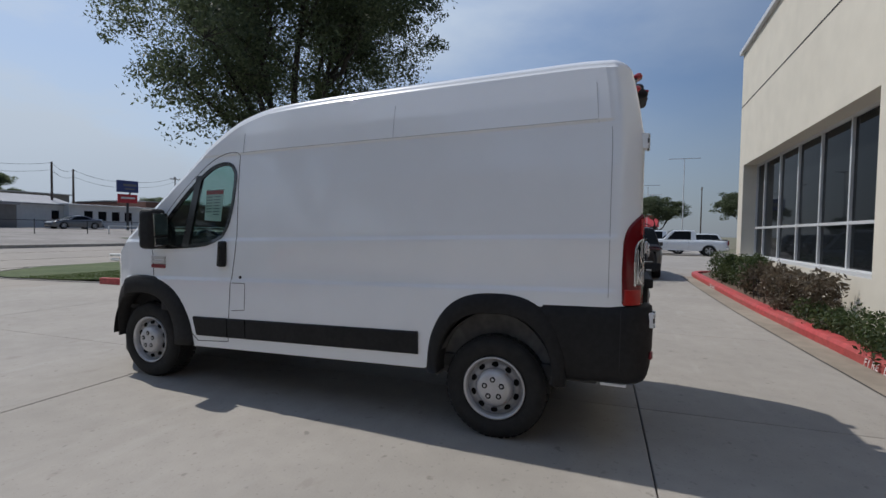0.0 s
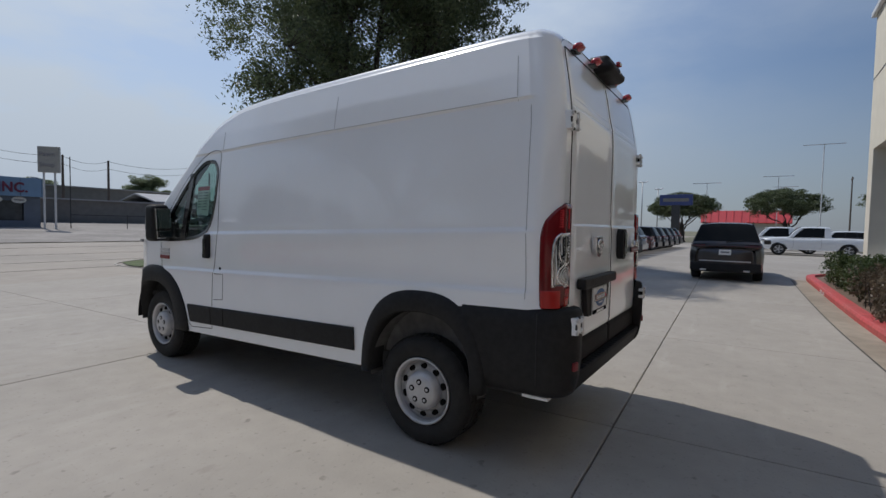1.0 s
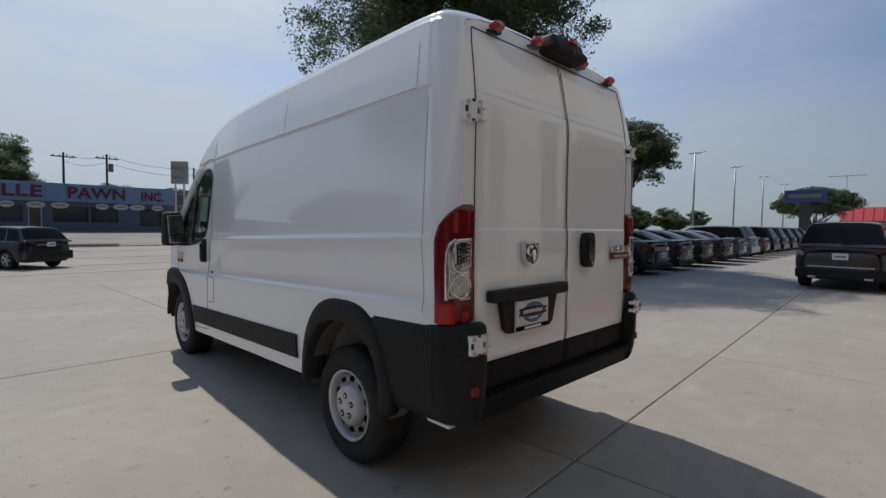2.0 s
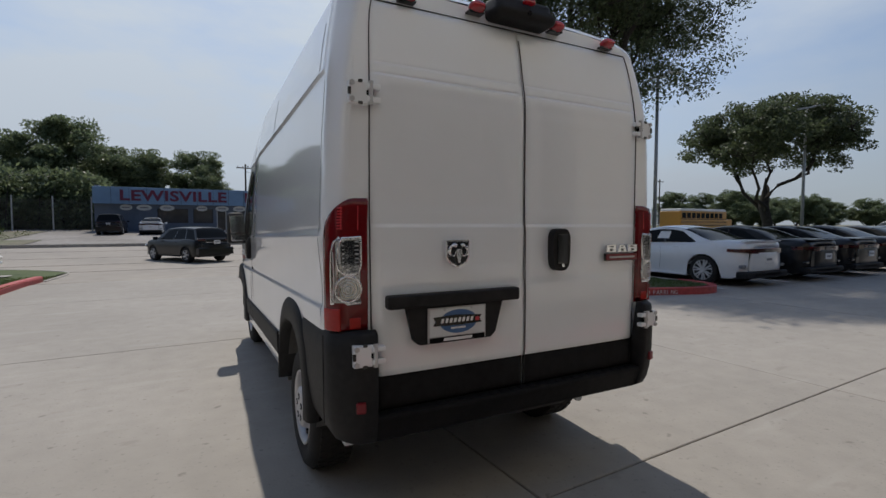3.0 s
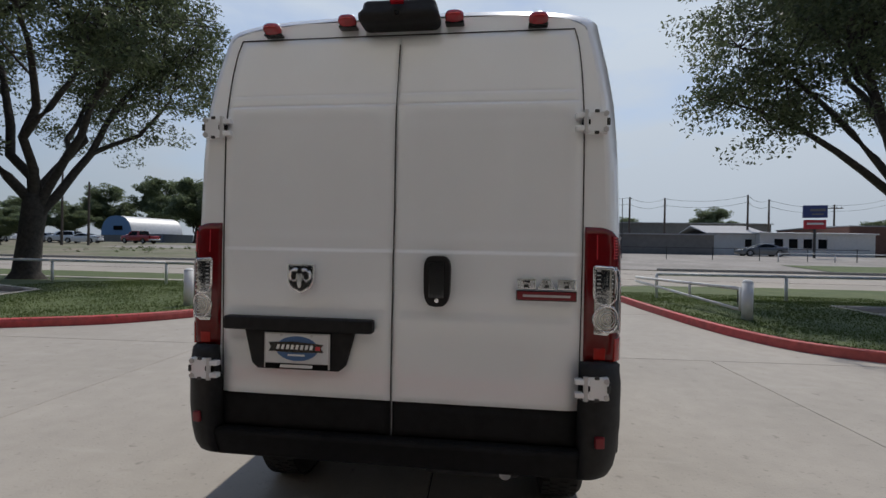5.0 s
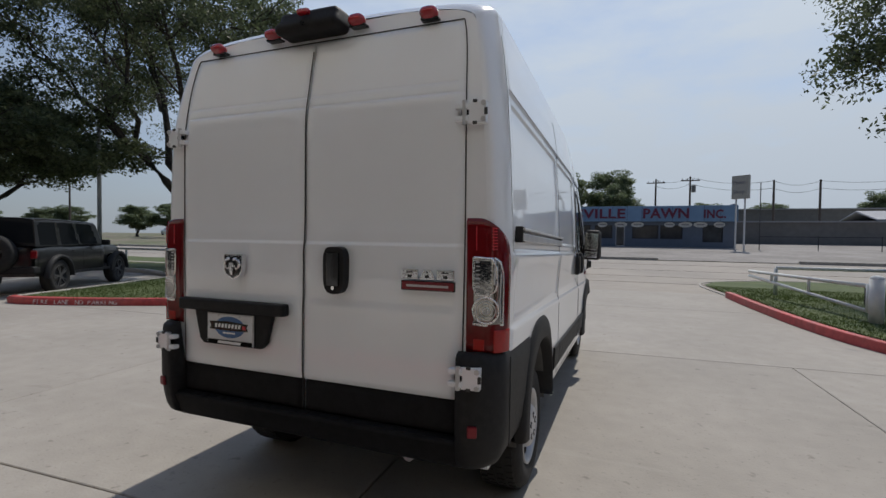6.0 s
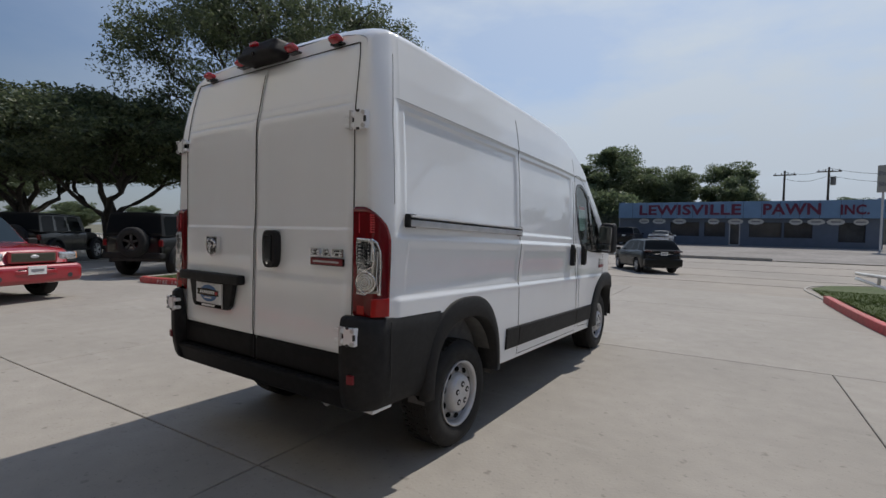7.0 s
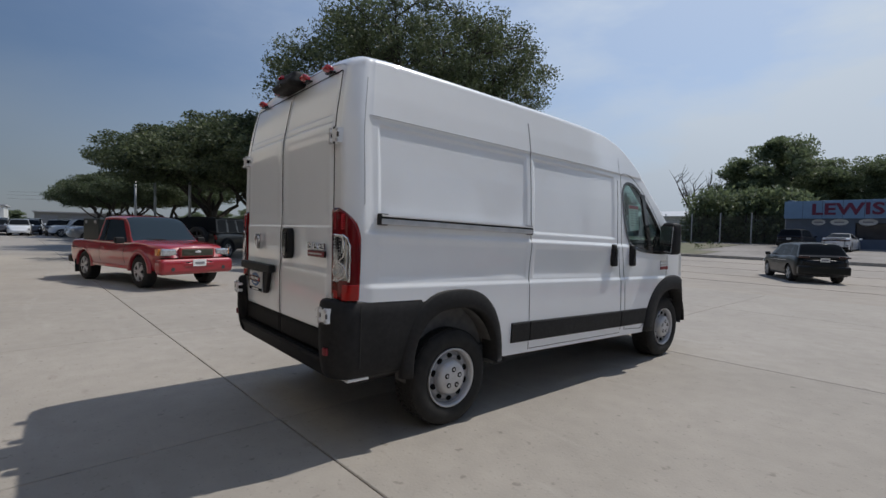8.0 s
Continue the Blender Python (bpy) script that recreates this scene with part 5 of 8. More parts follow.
def kerb(path, material, label, w=0.17, h=0.15, name="kerb", base=0.0):
    """A raised kerb along a path of plan points, the road on its right-hand side."""
    bm = bmesh.new()
    dense = []
    for (a, b), (c, d) in zip(path, path[1:]):
        n = max(1, int(math.hypot(c - a, d - b) / 0.35))
        dense += [(a + (c - a) * i / n, b + (d - b) * i / n) for i in range(n)]
    dense.append(path[-1])
    prof = [(0.012, -0.03), (0.0, 0.10 * h / 0.15), (0.022, h - 0.008), (0.05, h), (w - 0.01, h), (w, h - 0.012), (w, -0.03)]
    last = None
    for i, p in enumerate(dense):
        a, b = Vector(dense[max(0, i - 1)]), Vector(dense[min(len(dense) - 1, i + 1)])
        t = (b - a).normalized()
        nn = Vector((-t.y, t.x))
        jig = 0.004 * math.sin(i * 12.9)
        ring = [bm.verts.new((p[0] + nn.x * (o + jig), p[1] + nn.y * (o + jig), ground_z(p[1]) + base + z + jig * 0.5)) for o, z in prof]
        if last:
            for k in range(len(prof) - 1):
                bm.faces.new((last[k], last[k + 1], ring[k + 1], ring[k]))
        else:
            bm.faces.new(ring)
        last = ring
    bm.faces.new(last)
    return tagged(finish(name, bm, material), label, "kerb", kind="structure")


def round_path(pts, sub=6):
    """Catmull-Rom through plan points."""
    out = []
    for i in range(len(pts) - 1):
        p0, p1, p2, p3 = Vector(pts[max(i - 1, 0)]), Vector(pts[i]), Vector(pts[i + 1]), Vector(pts[min(i + 2, len(pts) - 1)])
        for k in range(sub):
            t = k / sub
            q = 0.5 * ((2 * p1) + (p2 - p0) * t + (2 * p0 - 5 * p1 + 4 * p2 - p3) * t * t + (3 * p1 - p0 - 3 * p2 + p3) * t**3)
            out.append((q.x, q.y))
    out.append(pts[-1])
    return out


LEFT_FRONT = round_path([(-5.02, 13.6), (-5.08, 12.4), (-5.12, 10.4), (-5.22, 8.4), (-5.55, 6.9), (-6.4, 5.75), (-7.6, 5.05), (-8.9, 4.45), (-10.2, 4.0), (-10.75, 4.0)])
RIGHT_FRONT = round_path([(8.95, 5.6), (8.85, 4.85), (8.3, 4.5), (7.1, 4.85), (6.0, 5.2), (5.2, 5.75), (4.75, 6.7), (4.45, 8.2), (4.22, 10.4), (4.08, 12.5)])
kerb(LEFT_FRONT[::-1], M_KERB, "red-painted fire lane kerb round a lawn island")
kerb(RIGHT_FRONT, M_KERB, "red-painted fire lane kerb round a lawn island by the driveway")
kerb([(8.95, 5.6), (9.05, 11.4), (60, 11.4)], M_KERBGREY, "pale concrete kerb before the parking stalls", w=0.10)
kerb([(-60, 10.6), (-15.6, 10.6), (-12.3, 9.4), (-11.4, 6.5), (-10.75, 4.0)], M_KERBGREY, "pale concrete kerb behind the parked off-roaders")
LEFT_BACK = round_path([(-60, 20.2), (-20, 20.2), (-9, 19.6), (-6.3, 18.4), (-5.1, 16.6), (-5.02, 13.6)])
RIGHT_BACK = round_path([(4.08, 12.5), (3.98, 13.6), (3.85, 16.6), (4.5, 18.6), (6.8, 20.2), (12, 20.7), (60, 20.7)])
kerb(LEFT_BACK, M_KERBGREY, "pale concrete street kerb", w=0.06, h=0.03)
kerb(RIGHT_BACK, M_KERBGREY, "pale concrete street kerb along the lawn", w=0.06, h=0.03)


def turf(y):
    """Height of the lawn over the ground."""
    return 0.13 - 0.10 * step(11.0, 14.5, y)


def lawn(outline, label):
    """A lawn patch: a grid of cells clipped to an outline, with a ragged rise."""
    bm = bmesh.new()
    lo = [bm.verts.new((x, y, ground_z(y) + 0.1)) for x, y in outline]
    f = bm.faces.new(lo)
    bmesh.ops.triangulate(bm, faces=[f])
    for _ in range(5):
        bmesh.ops.subdivide_edges(bm, edges=[e for e in bm.edges if e.calc_length() > 1.2 and min(abs(v.co.x) for v in e.verts) < 30], cuts=1, use_grid_fill=False)
        bmesh.ops.triangulate(bm, faces=bm.faces[:])
    for v in bm.verts:
        v.co.z = ground_z(v.co.y) + turf(v.co.y) + 0.02 * noise.noise(v.co * 0.8)
    return tagged(finish("lawn", bm, M_GRASS), label, "lawn", kind="structure")


L_OUT = LEFT_FRONT[::-1] + [(-5.0, 16.6), (-6.4, 18.5), (-9, 19.7), (-20, 20.3), (-60, 20.3), (-60, 10.6), (-15.6, 10.6), (-12.3, 9.4), (-11.4, 6.5)]
R_OUT = RIGHT_FRONT + [(3.88, 16.6), (4.5, 18.6), (6.8, 20.2), (12, 20.8), (60, 20.8), (60, 11.4), (9.05, 11.4)]
lawn([(x - (0.12 if x < -5 else 0.1), y + 0.1) for x, y in L_OUT], "mown green lawn on a kerbed island")
lawn([(x + 0.1, y + 0.1) for x, y in R_OUT], "mown green lawn under an oak on a kerbed island")


def blades(name, n, inside, box_, label):
    """Short grass tufts scattered where inside(x, y) holds."""
    rng = random.Random(5)
    vs, fs = [], []
    while len(fs) < n:
        x, y = rng.uniform(box_[0], box_[1]), rng.uniform(box_[2], box_[3])
        if not inside(x, y):
            continue
        z = ground_z(y) + turf(y) - 0.005
        a = rng.uniform(0, math.pi)
        h, w = rng.uniform(0.02, 0.048), rng.uniform(0.005, 0.011)
        lx, ly = rng.uniform(-0.03, 0.03), rng.uniform(-0.03, 0.03)
        k = len(vs)
        vs += [(x - w * math.cos(a), y - w * math.sin(a), z), (x + w * math.cos(a), y + w * math.sin(a), z), (x + lx, y + ly, z + h)]
        fs.append((k, k + 1, k + 2))
    return tagged(raw(name, vs, fs, M_BLADE), label, "grass", kind="stuff")


blades("grass", 45000, lambda x, y: inside_poly(L_OUT, x, y), (-14, -5, 4.2, 15), "short mown grass blades on the island lawn")
blades("grass", 45000, lambda x, y: inside_poly(R_OUT, x, y), (4.0, 13, 4.6, 16), "short mown grass blades under the oak")

# thin pale walk along the street side of both lawns
tagged(sheet("walk", -60, -6.2, 15.3, 15.9, 0.055, M_KERBGREY, "", ny=4), "narrow pale concrete walk across the lawn", "path", kind="structure")

# stencilled words on the kerb faces
def stencil(words, path, i0, size, label, off=0.012, near=None):
    """Letters set along a kerb face, one after another."""
    dense = []
    for (a, b), (c, d) in zip(path, path[1:]):
        n = max(1, int(math.hypot(c - a, d - b) / 0.02))
        dense += [(a + (c - a) * k / n, b + (d - b) * k / n) for k in range(n)]
    top = thing("kerb_stencil", label, "writing")
    i = i0
    if near:
        i = min(range(len(dense)), key=lambda k: math.hypot(dense[k][0] - near[0], dense[k][1] - near[1]))
    for ch in words:
        if ch != " " and 2 < i < len(dense) - 3:
            a, b = Vector(dense[i - 2]), Vector(dense[i + 2])
            t = (b - a).normalized()
            ang = math.degrees(math.atan2(t.y, t.x))
            m = pose(dense[i][0] + t.y * off, dense[i][1] - t.x * off, 0.022, -9 if off < 0.1 else 0, 0, ang)
            lettering(ch, size, 0.004, m, M_STENCIL, top, "letter")
        i += int(size * 0.74 / 0.02) if ch != " " else int(size * 0.8 / 0.02)
    return top


# path runs so that the lot lies on its right-hand side
lf = LEFT_FRONT[::-1]
rf = RIGHT_FRONT
stencil("FIRE LANE NO PARKING", lf, 35, 0.125, "white stencilled fire lane words on red kerb")
stencil("FIRE LANE NO PARKING", rf[::-1], 40, 0.12, "white stencilled fire lane words on the island kerb", 0.178, (5.95, 5.23))

# stall lines
lines = thing("stall_lines", "worn white painted stall lines on concrete", "road marking", kind="structure")
for x in (9.35, 12.15, 14.95, 17.75, 20.5, 23.2, 25.9, 28.6, 31.3):
    part("line", box((x, 7.9, 0.0025), (0.10, 6.4, 0.005)), M_LINE, lines)
for i in range(7):
    bm = box((0, 3.0, 0.0025), (0.10, 6.0, 0.005))
    bmesh.ops.transform(bm, matrix=pose(-11.9 - 3.4 * i, 3.6, 0, 0, 0, 19), verts=bm.verts[:])
    part("line", bm, M_LINE, lines)


# ---- white pipe gates and rails ----
def gate(px, py, ex, ey, label):
    g = thing("pipe_gate", label, "gate")
    z0 = ground_z(py) + 0.1
    bm = bmesh.new()
    add_cyl(bm, (px, py, z0), (px, py, z0 + 0.78), 0.105, n=20)
    bmesh.ops.create_uvsphere(bm, u_segments=20, v_segments=10, radius=0.105, matrix=Matrix.Translation((px, py, z0 + 0.78)) @ Matrix.Diagonal((1, 1, 0.62, 1)))
    part("post", bm, M_PIPE, g, "thick white capped steel post", smooth=True)
    d = Vector((ex - px, ey - py, 0))
    u = d.normalized()

    def at(f, z):
        q = Vector((px, py, 0)) + d * f
        return (q.x, q.y, ground_z(q.y) + z)
    part("hinge_sleeve", cyl(at(0.035, 0.28), at(0.035, 0.78), 0.055, n=14), M_PIPE, g, smooth=True)
    part("top_rail", cyl(at(0.03, 0.74), at(1.0, 0.70), 0.038, n=12), M_PIPE, g, smooth=True)
    part("lower_rail", cyl(at(0.03, 0.30), at(1.0, 0.58), 0.034, n=12), M_PIPE, g, smooth=True)
    for f in (0.42, 0.75):
        part("upright", cyl(at(f, 0.36 + 0.2 * f), at(f, 0.73), 0.03, n=10), M_PIPE, g, smooth=True)
    bm = bmesh.new()
    for k in range(9):
        c = at(0.06, 0.70 - 0.035 * k)
        bmesh.ops.create_uvsphere(bm, u_segments=6, v_segments=4, radius=0.014, matrix=Matrix.Translation(c) @ Matrix.Diagonal((1.0, 1.0, 1.5, 1)))
    part("chain", bm, M_DARKSTEEL, g, "rusty hanging chain")
    return g


gate(-6.32, 7.5, -5.55, 12.6, "open white pipe gate on a thick post by the lawn")
gate(5.45, 8.25, 4.55, 13.0, "open white pipe gate beside the driveway island")


def rail_fence(pts, label):
    """White posts with one pipe on top."""
    g = thing("pipe_rail", label, "fence")
    for (a, b), (c, d) in zip(pts, pts[1:]):
        part("rail", cyl((a, b, ground_z(b) + 0.80), (c, d, ground_z(d) + 0.80), 0.045, n=10), M_PIPE, g, smooth=True)
        n = max(1, round(math.hypot(c - a, d - b) / 4.6))
        for i in range(n):
            x, y = a + (c - a) * i / n, b + (d - b) * i / n
            part("post", cyl((x, y, ground_z(y) + 0.08), (x, y, ground_z(y) + 0.80), 0.045, n=10), M_PIPE, g, smooth=True)


rail_fence([(-6.2, 12.6), (-11.0, 12.9), (-60, 13.2)], "white pipe rail along the street side of the lawn")
rail_fence([(5.2, 13.2), (9.0, 13.4), (14.0, 14.2), (60, 14.4)], "white pipe rail in front of the oak")

# ---- dealership building ----
def wall_with_hole(name, x0, x1, z0, z1, y0, y1, holes, material, parent, label=""):
    """A wall between y0 and y1 with rectangular openings (x0, x1, z0, z1)."""
    bm = bmesh.new()
    xs = sorted({x0, x1, *[h[0] for h in holes], *[h[1] for h in holes]})
    zs = sorted({z0, z1, *[h[2] for h in holes], *[h[3] for h in holes]})
    for xa, xb in zip(xs, xs[1:]):
        for za, zb in zip(zs, zs[1:]):
            cx, cz = (xa + xb) / 2, (za + zb) / 2
            if any(h[0] < cx < h[1] and h[2] < cz < h[3] for h in holes):
                continue
            add_box(bm, (cx, (y0 + y1) / 2, cz), (xb - xa, y1 - y0, zb - za))
    bmesh.ops.remove_doubles(bm, verts=bm.verts[:], dist=0.0005)
    return part(name, bm, material, parent, label)


bld = thing("dealership_building", "cream stucco showroom with a deep recessed dark window wall", "building", kind="structure")
BY = -3.35
wall_with_hole("wall", -24, 13.9, -0.05, 7.38, BY - 1.0, BY, [(-21.5, 3.55, 0.85, 3.72), (4.7, 13.3, 0.85, 3.72)], M_STUCCO, bld)
part("end_wall", box((13.5, BY - 10.7, 3.66), (0.8, 19.4, 7.42)), M_STUCCO, bld)
part("roof", box((-5.3, BY - 10, 7.2), (37.2, 18.9, 0.3)), M_ROOFGREY, bld)
part("parapet_cap", box((-5.05, BY - 0.45, 7.45), (38.2, 1.1, 0.14), 0.02), M_ALU, bld)
part("control_joint", box((-5.05, BY + 0.001, 5.66), (37.8, 0.012, 0.03)), M_SEAM, bld)
part("sign_panel", box((6.1, BY + 0.05, 6.9), (1.5, 0.1, 0.55), 0.02), M_SIGNBLUE, bld)
for mulls in ([13.27, 12.38, 10.90, 9.46, 8.06, 6.63, 5.20, 4.73], [3.52 - 1.47 * i for i in range(18)]):
    win = new("window_wall")
    win.parent = bld
    win["label"] = "dark glazed window wall in pale aluminium frames"
    wy = BY - 0.42
    x1, x0 = mulls[0], mulls[-1]
    for x in mulls:
        part("mullion", box((x, wy, 2.285), (0.06, 0.12, 2.87), 0.006), M_ALU, win)
    for z in (0.88, 1.745, 3.69):
        part("transom", box(((x0 + x1) / 2, wy, z), (x1 - x0, 0.11, 0.06), 0.006), M_ALU, win)
    for xa, xb in zip(mulls, mulls[1:]):
        for za, zb in ((0.91, 1.715), (1.775, 3.66)):
            part("pane", box(((xa + xb) / 2, wy, (za + zb) / 2), (xa - xb - 0.06, 0.02, zb - za)), M_TINT, win)
    part("sill", box(((x0 + x1) / 2, BY - 0.2, 0.865), (x1 - x0, 0.36, 0.03), 0.005), M_ALU, win)

# planting strip and kerb in front of it
BED = [(-14, -3.12), (0, -2.61), (3, -2.47), (6, -2.33), (9, -2.26), (12, -2.22), (14.8, -2.2), (15.8, -2.36), (16.3, -2.85), (16.4, -4.4)]
kerb(round_path(BED)[::-1], M_KERB, "red fire lane kerb along the planting bed", w=0.22)
tagged(raw("bed", [(-14, -3.3, 0.10), (0, -2.76, 0.10), (6, -2.48, 0.10), (14.9, -2.36, 0.10), (16.2, -2.95, 0.10), (16.25, -4.4, 0.10), (13.9, -4.4, 0.10), (13.9, -3.346, 0.10), (-14, -3.346, 0.10)], [(0, 1, 2, 3, 4, 5, 6, 7, 8)], M_MULCH), "mulched planting bed along the showroom", "bed", kind="structure")
# stained gutter strip at the kerb's foot
foot = round_path(BED[:7])
gutter_v, gutter_f, seam_v, seam_f = [], [], [], []
for i, (x, y) in enumerate(foot):
    gutter_v += [(x, y - 0.05, 0.005), (x, y + 0.37, 0.005), (x, y + 0.37, -0.02)]
    seam_v += [(x, y + 0.368, 0.0062), (x, y + 0.386, 0.0062)]
    if i:
        k = 3 * i
        gutter_f += [(k - 3, k, k + 1, k - 2), (k - 2, k + 1, k + 2, k - 1)]
        k = 2 * i
        seam_f.append((k - 2, k, k + 1, k - 1))
gutter = tagged(raw("gutter", gutter_v, gutter_f, M_GUTTER), "stained brownish concrete gutter strip along the red kerb", "gutter", kind="structure")
raw("seam", seam_v, seam_f, M_JOINT, gutter)
stencil("FIRE LANE", [(11.5, -2.228), (8.0, -2.285)], 10, 0.12, "white stencilled fire lane words on the bed kerb")
stencil("FIRE LANE", [(3.0, -2.47), (0.0, -2.61)], 22, 0.12, "white stencilled fire lane words on the red kerb")


def leaf_cloud(name, material, centres, per, leaf, label="", parent=None, seed=1, flat=1.0):
    """Many small leaves scattered round centres (x, y, z, radius)."""
    rng = np.random.default_rng(seed)
    cs = np.array(centres, float)
    n = len(cs) * per
    idx = np.repeat(np.arange(len(cs)), per)
    d = rng.normal(size=(n, 3))
    d /= np.linalg.norm(d, axis=1, keepdims=True)
    rad = rng.uniform(0.25, 1.0, size=(n, 1)) ** 0.6
    p = cs[idx, :3] + d * rad * cs[idx, 3:4] * np.array([1, 1, flat])
    a = rng.normal(size=(n, 3))
    a /= np.linalg.norm(a, axis=1, keepdims=True)
    b = np.cross(a, rng.normal(size=(n, 3)))
    b /= np.linalg.norm(b, axis=1, keepdims=True)
    s = rng.uniform(0.6, 1.3, size=(n, 1)) * leaf
    v = np.stack([p - a * s, p + b * s * 0.45, p + a * s, p - b * s * 0.45], 1).reshape(-1, 3)
    me = bpy.data.meshes.new(name)
    me.vertices.add(4 * n)
    me.vertices.foreach_set("co", v.ravel())
    me.loops.add(4 * n)
    me.loops.foreach_set("vertex_index", np.arange(4 * n))
    me.polygons.add(n)
    me.polygons.foreach_set("loop_start", np.arange(n) * 4)
    me.update()
    me.validate()
    me.materials.append(material)
    ob = new(name, me)
    if parent:
        ob.parent = parent
    if label:
        ob["label"] = label
    return ob


def hedge_thing(x0, x1, y, h, material, label, seed, leaf=0.035, per=60, name="hedge"):
    t = thing(name, label, "hedge")
    rng = random.Random(seed)
    cs = []
    n = int((x1 - x0) * 16)
    for i in range(n):
        cs.append((rng.uniform(x0, x1), y + rng.uniform(-0.34, 0.34), 0.1 + rng.uniform(0.1, h), rng.uniform(0.12, 0.24)))
    leaf_cloud("foliage", material, cs, per, leaf, parent=t, seed=seed)
    bm = bmesh.new()
    for i in range(int((x1 - x0) * 7)):
        x = rng.uniform(x0, x1)
        yy = y + rng.uniform(-0.3, 0.3)
        add_cyl(bm, (x, yy, 0.08), (x + rng.uniform(-0.15, 0.15), yy + rng.uniform(-0.15, 0.15), 0.1 + h * 0.9), 0.008, 0.003, n=5)
    tagged(part("undergrowth", bm, M_BARK, t), kind="stuff")
    return t


hedge_thing(8.6, 13.2, -2.86, 0.80, M_HEDGE, "clipped green hedge in the planting bed", 3, per=190, leaf=0.032)
hedge_thing(5.0, 9.0, -2.88, 0.66, M_DRYLEAF, "dry brown shrub in the planting bed", 4, leaf=0.045, per=80, name="shrub")
hedge_thing(1.6, 5.2, -2.92, 0.25, M_HEDGE, "low green ground cover in the bed", 5, per=80)
hedge_thing(-9.5, 1.6, -3.02, 0.40, M_HEDGE, "low clipped green hedge along the wall", 6, per=40)


# ---- vehicles ----
M_TRUCKGLASS = glass_mat("bluish_dark_glass", (0.03, 0.045, 0.06), 0.05, 0.0)
M_TAILDARK = mat("smoked_red_lens", (0.05, 0.004, 0.006), 0.15, vary=0.1, coat=0.8)


def car_wheel(parent, x, y, r, s, spokes=5, rim_mat=None, width=0.24, share=0.66):
    w = new("wheel")
    w.parent = parent
    w.location = (x, y, r)
    rr = r * share
    bm = lathe([(rr, s * 0.0), (rr + 0.02, s * 0.012), (r - 0.03, s * 0.012), (r, s * -0.02), (r, s * -(width - 0.03)), (r - 0.03, s * -width), (rr, s * -width)], 28)
    part("tyre", bm, M_RUBBER, w, smooth=True)
    bm = lathe([(rr, s * 0.008), (rr - 0.012, s * 0.014), (rr - 0.03, s * -0.01), (rr - 0.035, s * -0.09), (0.0005, s * -0.09)], 28)
    part("rim", bm, M_DARKSTEEL, w, smooth=True)
    bm = bmesh.new()
    for i in range(spokes):
        a = 360 * i / spokes + 18
        for da in (-9, 9):
            add_box(bm, (0, 0, rr * 0.52), (0.03, 0.035, rr * 0.92), 0.006, pose(s * 0.0, 0, 0, a + da, 0, 0))
    add_cyl(bm, (s * -0.02, 0, 0), (s * 0.018, 0, 0), rr * 0.24, n=16)
    for i in range(24):
        a, b = 2 * math.pi * i / 24, 2 * math.pi * (i + 1) / 24
        add_cyl(bm, (0, (rr - 0.015) * math.cos(a), (rr - 0.015) * math.sin(a)), (0, (rr - 0.015) * math.cos(b), (rr - 0.015) * math.sin(b)), 0.013, n=5)
    part("spokes", bm, rim_mat or M_STEEL, w)


